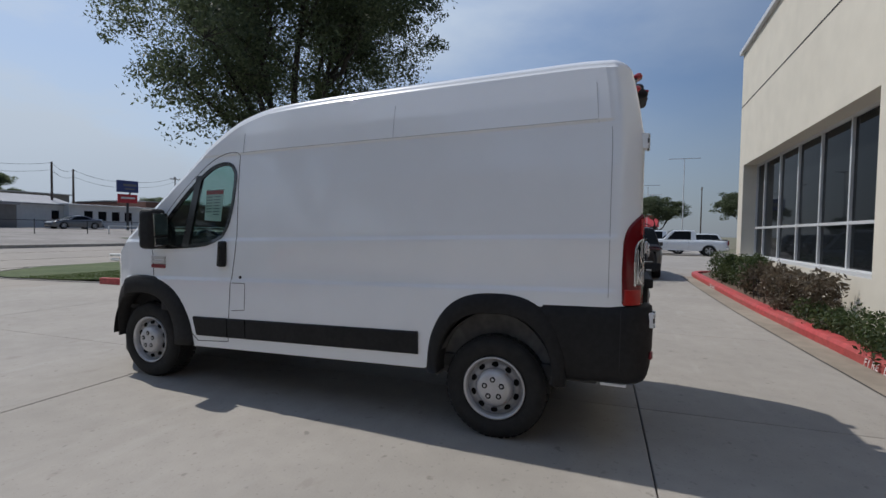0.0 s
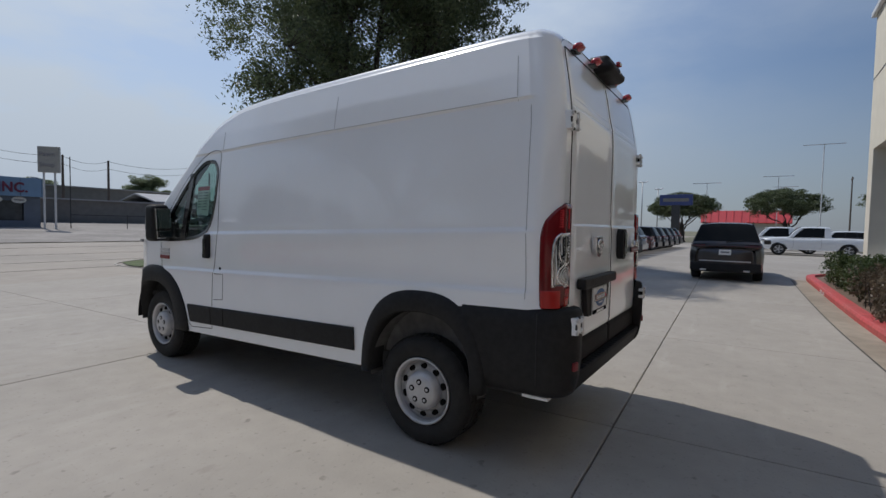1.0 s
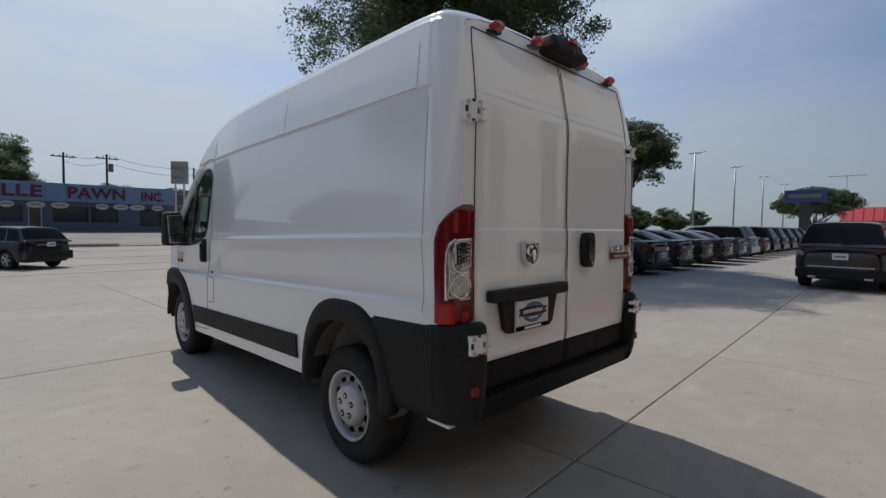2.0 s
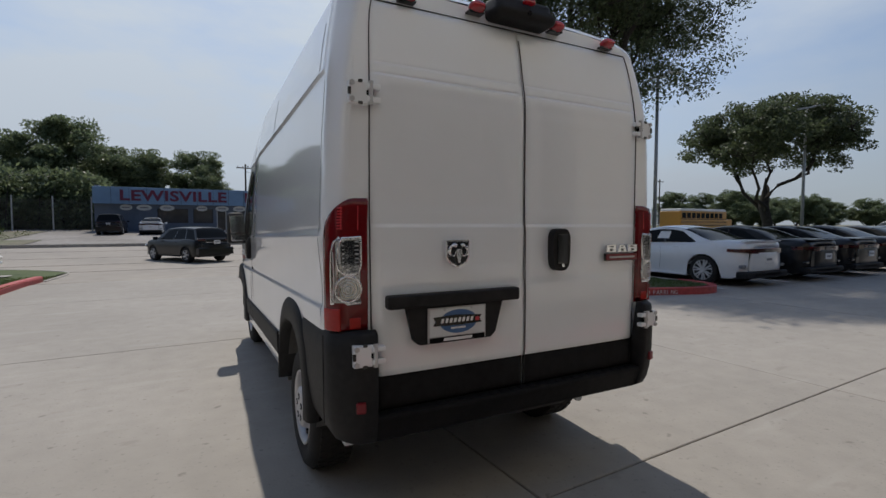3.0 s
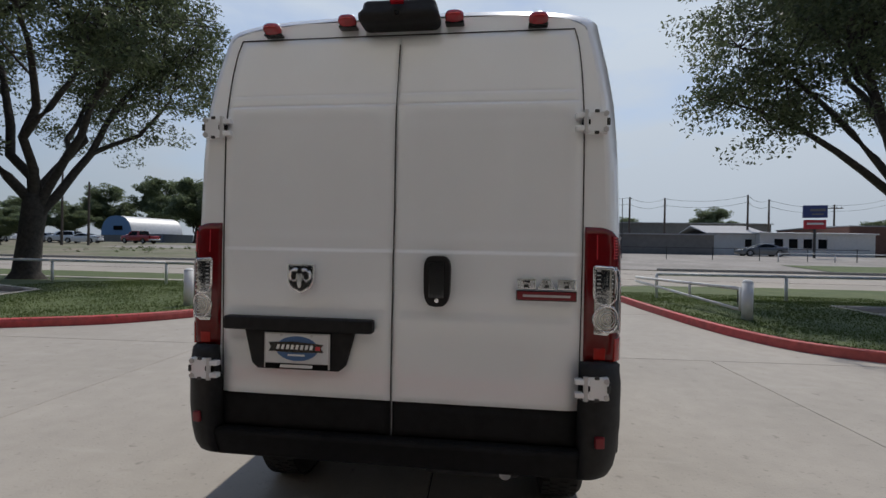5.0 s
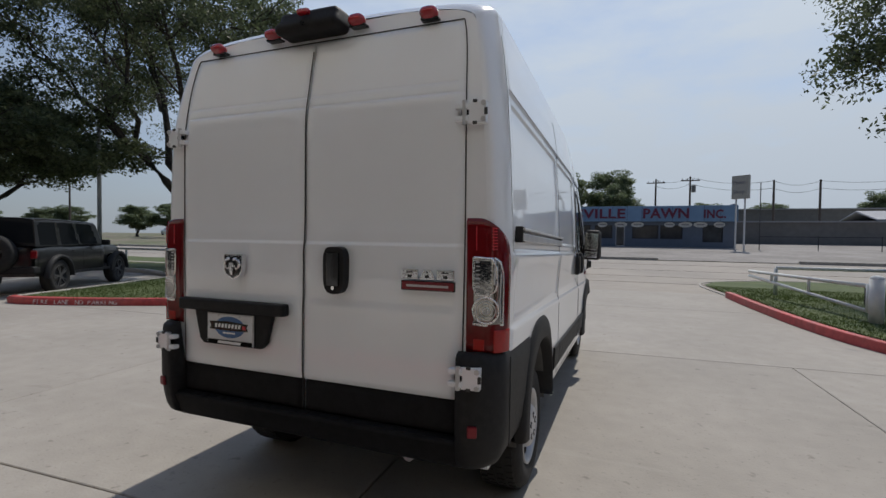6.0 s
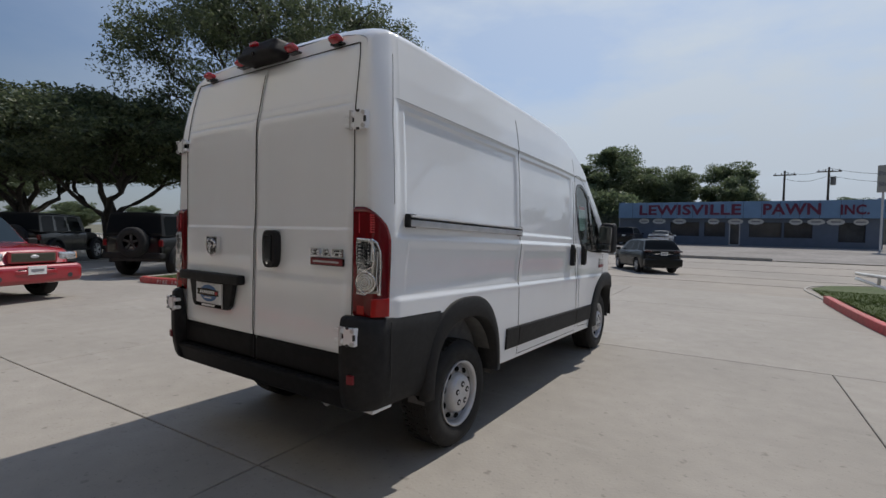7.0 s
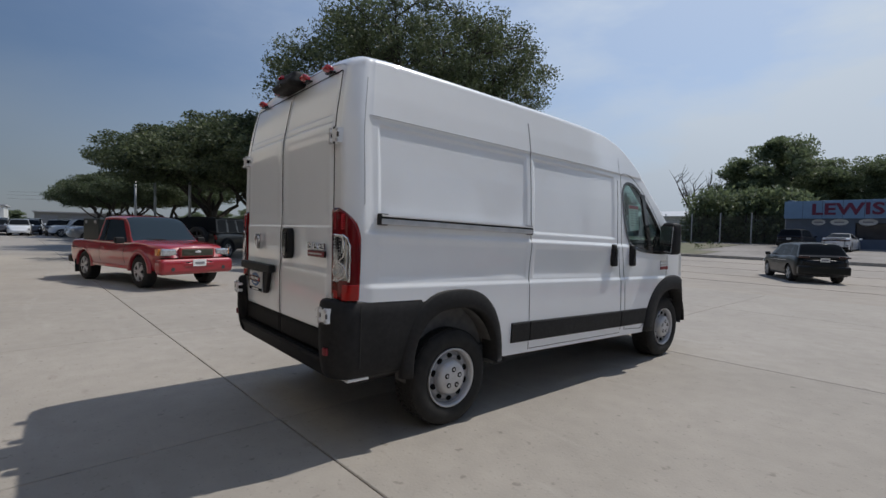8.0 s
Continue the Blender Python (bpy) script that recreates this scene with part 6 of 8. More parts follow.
def car(name, paint, m, label, spec, group=""):
    """A vehicle with nose towards +y, rear bumper at y=0, built from a spec of side lines."""
    t = thing(name, label, spec.get("cat", "car"), group=group)
    L, W = spec["L"], spec["W"]
    hw = W / 2
    R, wb_r, wb_f = spec["R"], spec["rear"], spec["rear"] + spec["wb"]
    deck, sill = spec["deck"], spec["sill"]
    plan = spec.get("plan", [(0, 0.80), (0.08, 0.90), (0.35, 0.985), (1.2, 1.0), (L - 1.4, 1.0), (L - 0.5, 0.95), (L - 0.12, 0.80), (L, 0.66)])
    n = int(L / 0.07)
    vs, fs = [], []
    ring_n = 0
    for i in range(n + 1):
        y = L * i / n
        top = smooth_lerp(deck, y)
        w = hw * smooth_lerp(plan, y)
        zb = sill
        for hub in (wb_r, wb_f):
            u = abs(y - hub) / (R + 0.07)
            if u < 1:
                zb = max(zb, R + (R + 0.06) * math.sqrt(1 - u * u) - 0.02)
        if y < 0.3:
            zb = max(zb, sill + 0.10 * (1 - y / 0.3))
        if y > L - 0.4:
            zb = max(zb, sill + 0.06 * (y - L + 0.4) / 0.4)
        zb = min(zb, top - 0.12)
        mid = sill + (top - sill) * 0.62
        ring = []
        for f in (0.0, 0.15, 0.4, 0.62, 0.8, 0.93):
            z = zb + (top - zb) * f
            k = (z - sill) / max(0.1, top - sill)
            ring.append((w * (1 - 0.05 * (1 - min(1, k / 0.5)) ** 2 - 0.075 * max(0, (k - 0.55) / 0.45) ** 2), z))
        ring.append((w * 0.86, top - 0.004))
        ring.append((w * 0.5, top + 0.018))
        ring.append((0, top + 0.024))
        full = [(-x, z) for x, z in ring] + [(x, z) for x, z in ring[-2::-1]]
        ring_n = len(full)
        vs += [(x, y, z) for x, z in full]
    for i in range(n):
        for k in range(ring_n - 1):
            a = i * ring_n + k
            fs.append((a, a + 1, a + ring_n + 1, a + ring_n))
    for base, sg in ((0, -1), (n * ring_n, 1)):
        edge = list(range(base, base + ring_n))
        zc = sum(vs[q][2] for q in edge) / ring_n
        for k, bulge in ((0.86, 0.045), (0.5, 0.085), (0.15, 0.095)):
            nxt = []
            for q in edge:
                x, y, z = vs[base + len(nxt)]
                nxt.append(len(vs))
                vs.append((x * k, y + sg * bulge, zc + (z - zc) * k))
            for q in range(ring_n):
                r_ = (q + 1) % ring_n
                fs.append((edge[q], edge[r_], nxt[r_], nxt[q]))
            edge = nxt
        fs.append(tuple(edge))
    raw("body", vs, fs, paint, t, smooth=True)
    part("underbody", box((0, L / 2, sill + 0.06), (W * 0.80, L * 0.94, 0.14)), M_DARKSTEEL, t)
    for s in (-1, 1):
        part("side_skirt", box((s * (hw * 0.955), (wb_r + wb_f) / 2, sill + 0.02), (0.05, spec["wb"] - 2 * R - 0.16, 0.07), 0.012), spec.get("skirt", paint), t)
        for hub in (wb_r, wb_f):
            car_wheel(t, s * (hw - 0.035), hub, R, s, spec.get("spokes", 5), spec.get("rimmat"), share=spec.get("share", 0.66))
            if spec.get("flare"):
                vv, ff = [], []
                for i in range(21):
                    a = math.pi * i / 20
                    for rr, oo in ((R + 0.05, -0.1), (R + 0.05, 0.06), (R + 0.13, 0.05), (R + 0.14, -0.05)):
                        vv.append((s * (hw * 0.97 + oo), hub + rr * math.cos(a), R - 0.02 + rr * math.sin(a)))
                for i in range(20):
                    for j in range(3):
                        a = i * 4 + j
                        ff.append((a, a + 1, a + 5, a + 4))
                raw("fender_flare", vv, ff, M_PLASTIC, t, smooth=True)
    # cabin: a loft of rounded sections, split into roof and panes
    b0, b1, t1, t0 = spec["cabin"]  # rear base, front base, front top, rear top as (y, z)
    cw, tw = hw * spec.get("cw", 0.90), hw * spec.get("tw", 0.70)
    crown = spec.get("crown", 0.05)
    ztop = max(t0[1], t1[1])
    ym, zm = (t0[0] + t1[0]) / 2, (t0[1] + t1[1]) / 2 + crown
    line = [b0, (t0[0], t0[1]), (ym, zm), (t1[0], t1[1]), b1]

    def spread(u, v, k):
        return [u + (v - u) * i / k for i in range(k)]
    cys = spread(b0[0], t0[0], 26) + spread(t0[0], t1[0], 34) + spread(t1[0], b1[0], 26) + [b1[0]]
    fine = [0, 0.06, 0.12, 0.19, 0.26, 0.33, 0.40, 0.47, 0.54, 0.61, 0.68, 0.75, 0.82, 0.88, 0.93, 0.97, 1.0]
    grid = []
    for y in cys:
        zt, zb = smooth_lerp(line, y), lerp([b0, b1], y) - 0.02
        h = min(spec.get("round", 0.09), 0.45 * (zt - zb))
        ring = []

        def wide(z):
            f = max(0.0, (z - b0[1]) / (ztop - b0[1]))
            return cw + (tw - cw) * f - 0.03 * f * (1 - f)
        for f in fine:
            z = zb + (zt - h - zb) * f
            ring.append((wide(z), z))
        w = ring[-1][0]
        for k in range(1, 11):
            an = math.pi / 2 * k / 10
            ring.append((w * max(0.0, math.cos(an)) ** 0.75, zt - h + h * math.sin(an) ** 0.75))
        grid.append([(-x, y, z) for x, z in ring] + [(x, y, z) for x, z in ring[-2::-1]])
    gn = len(grid[0])
    gv = [p for r in grid for p in r]
    nf = len(fine)
    cuts = spec.get("windows", [(0.08, 0.46), (0.50, 0.92)])
    groups = collections.defaultdict(list)
    for i in range(len(cys) - 1):
        yc = (cys[i] + cys[i + 1]) / 2
        for k in range(gn - 1):
            a = i * gn + k
            kk = k if k < gn // 2 else gn - 2 - k
            face = (a, a + 1, a + gn + 1, a + gn)
            key = ("cabin", 0)
            if kk < nf - 1:
                f = (fine[kk] + fine[kk + 1]) / 2
                zz = sum(gv[q][2] for q in face) / 4
                g = max(0.0, min(1.0, (zz - b0[1]) / (ztop - b0[1])))
                yl, yr = b0[0] + (t0[0] - b0[0]) * g, b1[0] + (t1[0] - b1[0]) * g
                u = (yc - yl) / (yr - yl)
                if cuts[0][0] < u < cuts[-1][1] and 0.06 < f < 0.955:
                    key = ("pillar", 2 * sum(u >= c[1] for c in cuts) + (k < gn // 2))
                for n_, (u0, u1) in enumerate(cuts):
                    if u0 < u < u1 and 0.06 < f < 0.955:
                        key = ("side_window", n_ * 2 + (k < gn // 2))
            elif kk >= nf + 1 and t1[0] + 0.03 < yc < b1[0] - 0.05:
                key = ("windscreen", 0)
            elif kk >= nf + 1 and b0[0] + 0.10 * (t0[0] - b0[0]) < yc < t0[0] - 0.06 * (t0[0] - b0[0]):
                key = ("rear_window", 0)
            groups[key].append(face)
    cabin = None
    for key in sorted(groups):
        ids = sorted({q for f in groups[key] for q in f})
        at = {q: n_ for n_, q in enumerate(ids)}
        o = raw(key[0], [gv[q] for q in ids], [tuple(at[q] for q in f) for f in groups[key]], spec.get("roofmat", paint) if key[0] == "cabin" else M_GLOSSBLACK if key[0] == "pillar" else spec.get("glass", M_TINT), cabin or t, smooth=True)
        cabin = cabin or o
    def flank(y, z):
        """Half width of the body side."""
        top, w = smooth_lerp(deck, y), hw * smooth_lerp(plan, y)
        k = (z - sill) / max(0.1, top - sill)
        return w * (1 - 0.05 * (1 - min(1, k / 0.5)) ** 2 - 0.075 * max(0, (k - 0.55) / 0.45) ** 2)

    for s in (-1, 1):
        for yy in spec.get("handles", []):
            part("door_handle", box((s * (flank(yy, b0[1] - 0.15) + 0.004), yy, b0[1] - 0.15), (0.03, 0.17, 0.032), 0.008), spec.get("handlemat", paint), t)
        for yy in spec.get("doors", []):
            zz0, zz1 = sill + 0.10, min(b0[1], b1[1]) - 0.03
            line_ = [(s * flank(yy, zz0 + (zz1 - zz0) * i / 8), yy - 0.05 * math.sin(math.pi * i / 8), zz0 + (zz1 - zz0) * i / 8) for i in range(9)]
            part("door_gap", ribbon(line_, 0.007, lambda p: Vector((s, 0, 0)), 0.002), M_GREYPLASTIC if paint is C_WHITE else M_SEAM, t)
        my = b1[0] - 0.25
        part("mirror", box((s * (hw + 0.10), my, b1[1] + 0.05), (0.20, 0.12, 0.15), 0.04, seg=3), spec.get("mirrormat", paint), t)
        # lamps
        lz = spec.get("tail_z", 0.85)
        if not spec.get("sporty"):
            part("tail_lamp", box((s * hw * spec.get("tail_x", 0.72), spec.get("tail_y", 0.06), lz), spec.get("tail", (0.42, 0.10, 0.12)), 0.03), spec.get("tailmat", M_REDLENS), t)
        part("head_lamp", box((s * hw * 0.72, L - spec.get("head_in", 0.16), spec.get("head_z", 0.70)), spec.get("head", (0.36, 0.2, 0.14)), 0.04), M_CLEARLENS, t)
    part("rear_bumper", box((0, 0.04, spec.get("bump_z", 0.42)), (W * 0.93, 0.26, spec.get("bump_h", 0.22)), 0.06, seg=3), spec.get("bumpmat", paint), t)
    if spec.get("sporty"):
        part("spoiler", box((0, 0.09, 1.088), (W * 0.74, 0.16, 0.022), 0.008), paint, t)
        # one lamp band round the tail, and a dark slot in each bumper corner
        arc = [(-0.905, 0.36), (-0.885, 0.22), (-0.835, 0.11), (-0.745, 0.02), (-0.60, -0.035), (-0.40, -0.060), (-0.20, -0.068), (0.0, -0.070)]
        arc += [(-x, y) for x, y in arc[-2::-1]]
        vv, ff = [], []
        for i, (x, y) in enumerate(arc):
            e = abs(x) / 0.905
            zt_, zb_ = 0.925 - 0.015 * e, 0.80 + 0.035 * max(0.0, e - 0.6) / 0.4
            o = Vector((x, y - 0.35)).normalized() * 0.014
            vv += [(x - o.x * 3, y - o.y * 3, zt_), (x + o.x, y + o.y, zt_), (x + o.x, y + o.y, zb_), (x - o.x * 3, y - o.y * 3, zb_)]
            if i:
                a = 4 * i
                ff += [(a - 4, a, a + 1, a - 3), (a - 3, a + 1, a + 2, a - 2), (a - 2, a + 2, a + 3, a - 1)]
        ff += [(0, 1, 2, 3), tuple(range(len(vv) - 4, len(vv)))]
        lamp_band = raw("tail_lamp", vv, ff, M_TAILDARK, t, "wide smoked red tail lamp")
        part("lamp_centre", box((0, -0.088, 0.865), (0.30, 0.012, 0.07), 0.01), M_GLOSSBLACK, lamp_band)
        for s in (-1, 1):
            part("bumper_slot", box((s * 0.80, 0.05, 0.50), (0.16, 0.10, 0.07), 0.02, pose(0, 0, 0)), M_GLOSSBLACK if paint is not C_WHITE else M_GREYPLASTIC, t)
        part("diffuser", box((0, -0.03, 0.30), (W * 0.62, 0.12, 0.17), 0.03), M_PLASTIC, t)
        for s in (-1, 1):
            part("exhaust_tip", cyl((s * 0.58, -0.02, 0.30), (s * 0.58, 0.1, 0.30), 0.045, n=12), M_STEEL, t)
    if spec.get("cover"):
        part("bed_cover", box((0, 1.02, 1.20), (W * 0.84, 1.95, 0.07), 0.02), M_PLASTIC, t, "black bed cover")
    pl = part("number_plate", box((0, spec.get("plate_y", -0.10), spec.get("plate_z", 0.62)), (0.31, 0.02, 0.155), 0.003), M_PAPER, t)
    part("plate_bar", box((0, spec.get("plate_y", -0.10) - 0.011, spec.get("plate_z", 0.62)), (0.22, 0.004, 0.05)), M_INK, pl)
    t.matrix_world = m
    return t


SEDAN = dict(L=5.0, W=1.90, R=0.36, rear=0.96, spokes=7, share=0.72, wb=3.05, sill=0.20, deck=[(0, 0.92), (0.06, 1.06), (0.5, 1.10), (1.2, 1.05), (2.0, 1.00), (3.4, 0.97), (3.7, 0.96), (4.3, 0.88), (4.85, 0.76), (5.0, 0.66), (5.04, 0.55)],
             cabin=[(0.72, 1.06), (3.72, 0.95), (2.72, 1.41), (1.72, 1.42)], cw=0.87, tw=0.66, tail=(0.62, 0.14, 0.13), tail_z=0.90, tail_x=0.38, tail_y=-0.015, windows=[(0.17, 0.455), (0.475, 0.83)], handles=[1.72, 2.72], doors=[2.2, 3.3], plate_z=0.66, bumpmat=M_PLASTIC, bump_z=0.30, bump_h=0.16, sporty=True, plan=[(0, 0.70), (0.05, 0.80), (0.16, 0.90), (0.45, 0.985), (1.2, 1.0), (3.6, 1.0), (4.5, 0.95), (4.88, 0.80), (5.0, 0.66)], tailmat=M_TAILDARK, rear_margin=(0.08, 0.08, 0.10, 0.02))
SUV = dict(L=4.85, W=1.95, R=0.37, rear=0.98, wb=2.93, sill=0.27, cat="suv", deck=[(0, 0.95), (0.05, 1.10), (0.5, 1.14), (3.3, 1.10), (3.6, 1.10), (4.3, 1.05), (4.7, 0.95), (4.8, 0.80), (4.85, 0.60)],
           cabin=[(0.04, 1.10), (3.62, 1.08), (2.85, 1.70), (0.45, 1.72)], cw=0.91, tw=0.70, tailmat=M_TAILDARK, tail=(0.40, 0.08, 0.075), tail_z=1.03, tail_x=0.72, tail_y=0.03, windows=[(0.06, 0.275), (0.295, 0.555), (0.57, 0.87)], handles=[1.8, 2.75], doors=[2.35, 3.3], plate_z=0.93, bump_z=0.52, bump_h=0.34, plate_y=-0.10, skirt=M_PLASTIC)
CROSSOVER = dict(SUV, L=4.5, W=1.84, R=0.35, rear=0.9, wb=2.68, deck=[(0, 0.92), (0.05, 1.05), (0.5, 1.08), (3.1, 1.04), (3.3, 1.04), (4.0, 0.98), (4.35, 0.88), (4.45, 0.75), (4.5, 0.58)], cabin=[(0.04, 1.05), (3.35, 1.02), (2.6, 1.55), (0.55, 1.57)], doors=[2.2, 3.05], handles=[1.7, 2.55])
JEEP = dict(L=4.5, W=1.80, R=0.42, rear=0.85, wb=2.95, sill=0.46, cat="suv", deck=[(0, 1.16), (0.1, 1.20), (2.9, 1.20), (3.1, 1.20), (4.1, 1.14), (4.4, 1.10), (4.5, 1.0)], plan=[(0, 0.9), (0.1, 0.93), (3.0, 0.93), (3.3, 0.80), (4.5, 0.66)],
            cabin=[(0.02, 1.18), (3.02, 1.18), (2.66, 1.82), (0.10, 1.84)], cw=0.91, tw=0.82, crown=0.02, tail=(0.12, 0.08, 0.20), tail_z=0.98, tail_x=0.88, tail_y=0.0, windows=[(0.05, 0.29), (0.33, 0.58), (0.62, 0.90)], handles=[1.55, 2.45], doors=[2.0, 2.9], plate_z=0.80, bump_z=0.62, bump_h=0.18, bumpmat=M_PLASTIC, mirrormat=M_PLASTIC, flare=True, skirt=M_PLASTIC, plate_y=-0.10)
PICKUP = dict(L=5.82, W=2.03, R=0.40, rear=1.22, wb=3.57, sill=0.40, cat="pickup truck", deck=[(0, 1.16), (2.0, 1.20), (2.1, 1.20), (4.1, 1.17), (4.4, 1.20), (5.3, 1.15), (5.7, 1.05), (5.82, 0.75)],
              cabin=[(2.05, 1.18), (4.35, 1.18), (3.62, 1.88), (2.16, 1.88)], crown=0.03, round=0.08, cw=0.92, tw=0.79, tail=(0.14, 0.08, 0.34), tail_z=1.0, tail_x=0.90, tail_y=0.0, windows=[(0.16, 0.87)], handles=[2.75], doors=[2.6, 4.05], plate_z=0.62, bump_z=0.58, bump_h=0.22, bumpmat=M_CHROME, head_z=0.98, cover=True)
RANGER = dict(L=4.82, W=1.76, R=0.37, rear=1.05, wb=2.84, sill=0.42, mirrormat=M_PLASTIC, cat="pickup truck", deck=[(0, 1.03), (1.7, 1.05), (1.9, 1.05), (3.2, 1.04), (3.45, 1.06), (4.3, 1.02), (4.6, 0.99), (4.76, 0.92), (4.82, 0.62)],
              cabin=[(1.66, 1.03), (3.50, 1.03), (2.80, 1.66), (1.78, 1.68)], crown=0.02, round=0.10, cw=0.91, tw=0.73, share=0.62, spokes=5, glass=M_TRUCKGLASS, tail=(0.10, 0.06, 0.28), tail_z=0.85, tail_x=0.74, tail_y=0.0, windows=[(0.05, 0.19), (0.25, 0.86)], handles=[2.15], doors=[2.0, 3.25], plate_z=0.55, bump_z=0.50, bump_h=0.20, bumpmat=M_PLASTIC, head_z=0.845, head=(0.34, 0.14, 0.155), head_in=0.10)


def spare_tyre(t, y=-0.16, z=1.0):
    bm = lathe([(0.22, 0.10), (0.26, 0.12), (0.38, 0.11), (0.42, 0.06), (0.42, -0.08), (0.38, -0.12), (0.2, -0.12)], 28)
    bmesh.ops.transform(bm, matrix=Matrix.Translation((0.1, y, z)) @ pose(0, 0, 0, 0, 0, -90), verts=bm.verts[:])
    sp = part("spare_wheel", bm, M_RUBBER, t, smooth=True)
    bm = bmesh.new()
    for i in range(5):
        add_box(bm, (0.0, 0, 0.13), (0.05, 0.06, 0.22), 0.01, pose(0, 0, 0, 72 * i, 0, 0))
    bmesh.ops.transform(bm, matrix=Matrix.Translation((0.1, y - 0.06, z)) @ pose(0, 0, 0, 0, 0, -90), verts=bm.verts[:])
    part("spare_rim", bm, M_DARKSTEEL, sp)


# sedans parked in a row
dark = [C_BLACK, C_CHARCOAL, C_BLACK, C_CHARCOAL, C_BLUE]
white_sedan = car("sedan", C_WHITE, pose(10.62, 4.50, 0, 0, 0, 0), "white four-door sedan with wide tail lamp parked by the lawn", dict(SEDAN, rimmat=M_STEEL), "parked row")
bm = bmesh.new()
lo = [bm.verts.new(p) for p in ((-0.797, 2.02, 1.115), (-0.797, 2.38, 1.115), (-0.700, 2.34, 1.305), (-0.700, 2.02, 1.305))]
hi = [bm.verts.new(v.co + Vector((0.004, 0, 0))) for v in lo]
bm.faces.new(lo)
bm.faces.new(hi[::-1])
for i in range(4):
    bm.faces.new((lo[i], lo[(i + 1) % 4], hi[(i + 1) % 4], hi[i]))
part("window_sheet", bm, M_PAPER, white_sedan, "white price sheet on the door glass")
base_x = 13.3
for i, pm in enumerate(dark):
    car("sedan", pm, pose(base_x + 2.55 * i, 4.45 + 0.05 * (i % 3), 0, 0, 0, 0), ("black" if pm in (C_BLACK,) else "charcoal" if pm is C_CHARCOAL else "slate blue") + " four-door sedan parked tail-out in a row", SEDAN, "parked row")
car("suv", C_GREY, pose(26.2, 4.6, 0, 0, 0, 0), "grey sport utility parked tail-out in the row", SUV, "parked row")
car("sedan", C_MAROON, pose(29.0, 4.6, 0, 0, 0, 0), "dark maroon sedan parked tail-out in the row", SEDAN, "parked row")
for i in range(5):
    car("suv", C_CHARCOAL if i % 2 else C_BLACK, pose(31.9 + 2.8 * i, 4.7, 0, 0, 0, 0), "dark sport utility parked far down the row", SUV, "parked row")
# dark sport utility standing by the kerb
kerb_suv = car("suv", C_UMBER, pose(12.75, -0.12, 0, 0, 0, -90), "brown-grey sport utility standing on the lot near the kerb", dict(SUV, plate_z=0.86, bump_h=0.26, bumpmat=M_PLASTIC, bump_z=0.42))
part("chrome_strip", box((0, -0.115, 0.60), (1.30, 0.02, 0.03), 0.006), M_STEEL, kerb_suv)
part("lamp_link", box((0, -0.055, 1.035), (1.10, 0.03, 0.022), 0.006), M_TAILDARK, kerb_suv)
part("rear_wiper", cyl((0, 0.06, 1.16), (0.42, 0.085, 1.21), 0.010, n=6), M_PLASTIC, kerb_suv)
for sx in (-1, 1):
    part("exhaust_tip", box((sx * 0.55, -0.10, 0.33), (0.16, 0.04, 0.05), 0.012), M_STEEL, kerb_suv)
    part("roof_rail", cyl((sx * 0.66, 0.7, 1.745), (sx * 0.66, 2.6, 1.755), 0.018, n=8), M_PLASTIC, kerb_suv)
# white pickups across the lot
white_pickup = car("pickup_truck", C_WHITE, pose(36.0, -6.9, 0, 0, 0, 0), "white pickup with a black bed cover parked side-on across the lot", PICKUP, "far pickups")
car("pickup_truck", C_WHITE, pose(39.2, -5.2, 0, 0, 0, 0), "white pickup parked behind another white pickup", PICKUP, "far pickups")
car("suv", C_WHITE, pose(54.0, -9.6, 0, 0, 0, 0), "white van far across the lot", SUV, "far pickups")
car("suv", C_WHITE, pose(45.5, -5.0, 0, 0, 0, 0), "white vehicle far across the lot", SUV, "far pickups")
# jeeps parked nose-in at an angle
for i, (x, y, turn) in enumerate(((-11.92, 4.35, 32.0), (-18.44, 3.38, 46.0), (-22.74, 3.38, 46.0), (-27.04, 3.48, 46.0))):
    j = car("off_roader", C_BLACK, pose(x, y, 0, 0, 0, turn), "black boxy off-roader parked at an angle with a spare wheel", dict(JEEP, rimmat=M_STEEL if i else M_DARKSTEEL), "parked off-roaders")
    spare_tyre(j)
# red pickup with a dark bed box
rp = car("pickup_truck", C_RED, pose(0, 0, 0, 0, 0, 0), "red compact pickup with a dark tool box in its bed", dict(RANGER, rimmat=M_STEEL))
grille = part("grille", box((0, 4.805, 0.84), (0.76, 0.07, 0.17), 0.03), M_MESH, rp, "dull olive mesh grille in a red surround")
part("grille_frame", box((0, 4.79, 0.84), (0.84, 0.08, 0.23), 0.04, seg=3), C_RED, grille)
for k in range(5):
    part("mesh_bar", box((0, 4.842, 0.78 + 0.03 * k), (0.70, 0.006, 0.006)), M_DARKSTEEL, grille)
badge = bmesh.new()
bmesh.ops.create_uvsphere(badge, u_segments=20, v_segments=8, radius=1.0)
bmesh.ops.transform(badge, matrix=Matrix.Translation((0, 4.845, 0.85)) @ Matrix.Diagonal((0.075, 0.012, 0.032, 1)), verts=badge.verts[:])
part("badge", badge, M_STEEL, grille, "plain oval badge", smooth=True)
front_plate = part("front_plate", box((0, 4.905, 0.60), (0.31, 0.02, 0.155), 0.004), M_PAPER, rp)
part("plate_bar", box((0, 4.917, 0.60), (0.22, 0.004, 0.05)), M_INK, front_plate)
part("front_bumper", box((0, 4.73, 0.52), (1.74, 0.32, 0.36), 0.12, seg=5), C_RED, rp)
part("bumper_groove", box((0, 4.74, 0.712), (1.56, 0.16, 0.016), 0.005), M_VOID, rp)
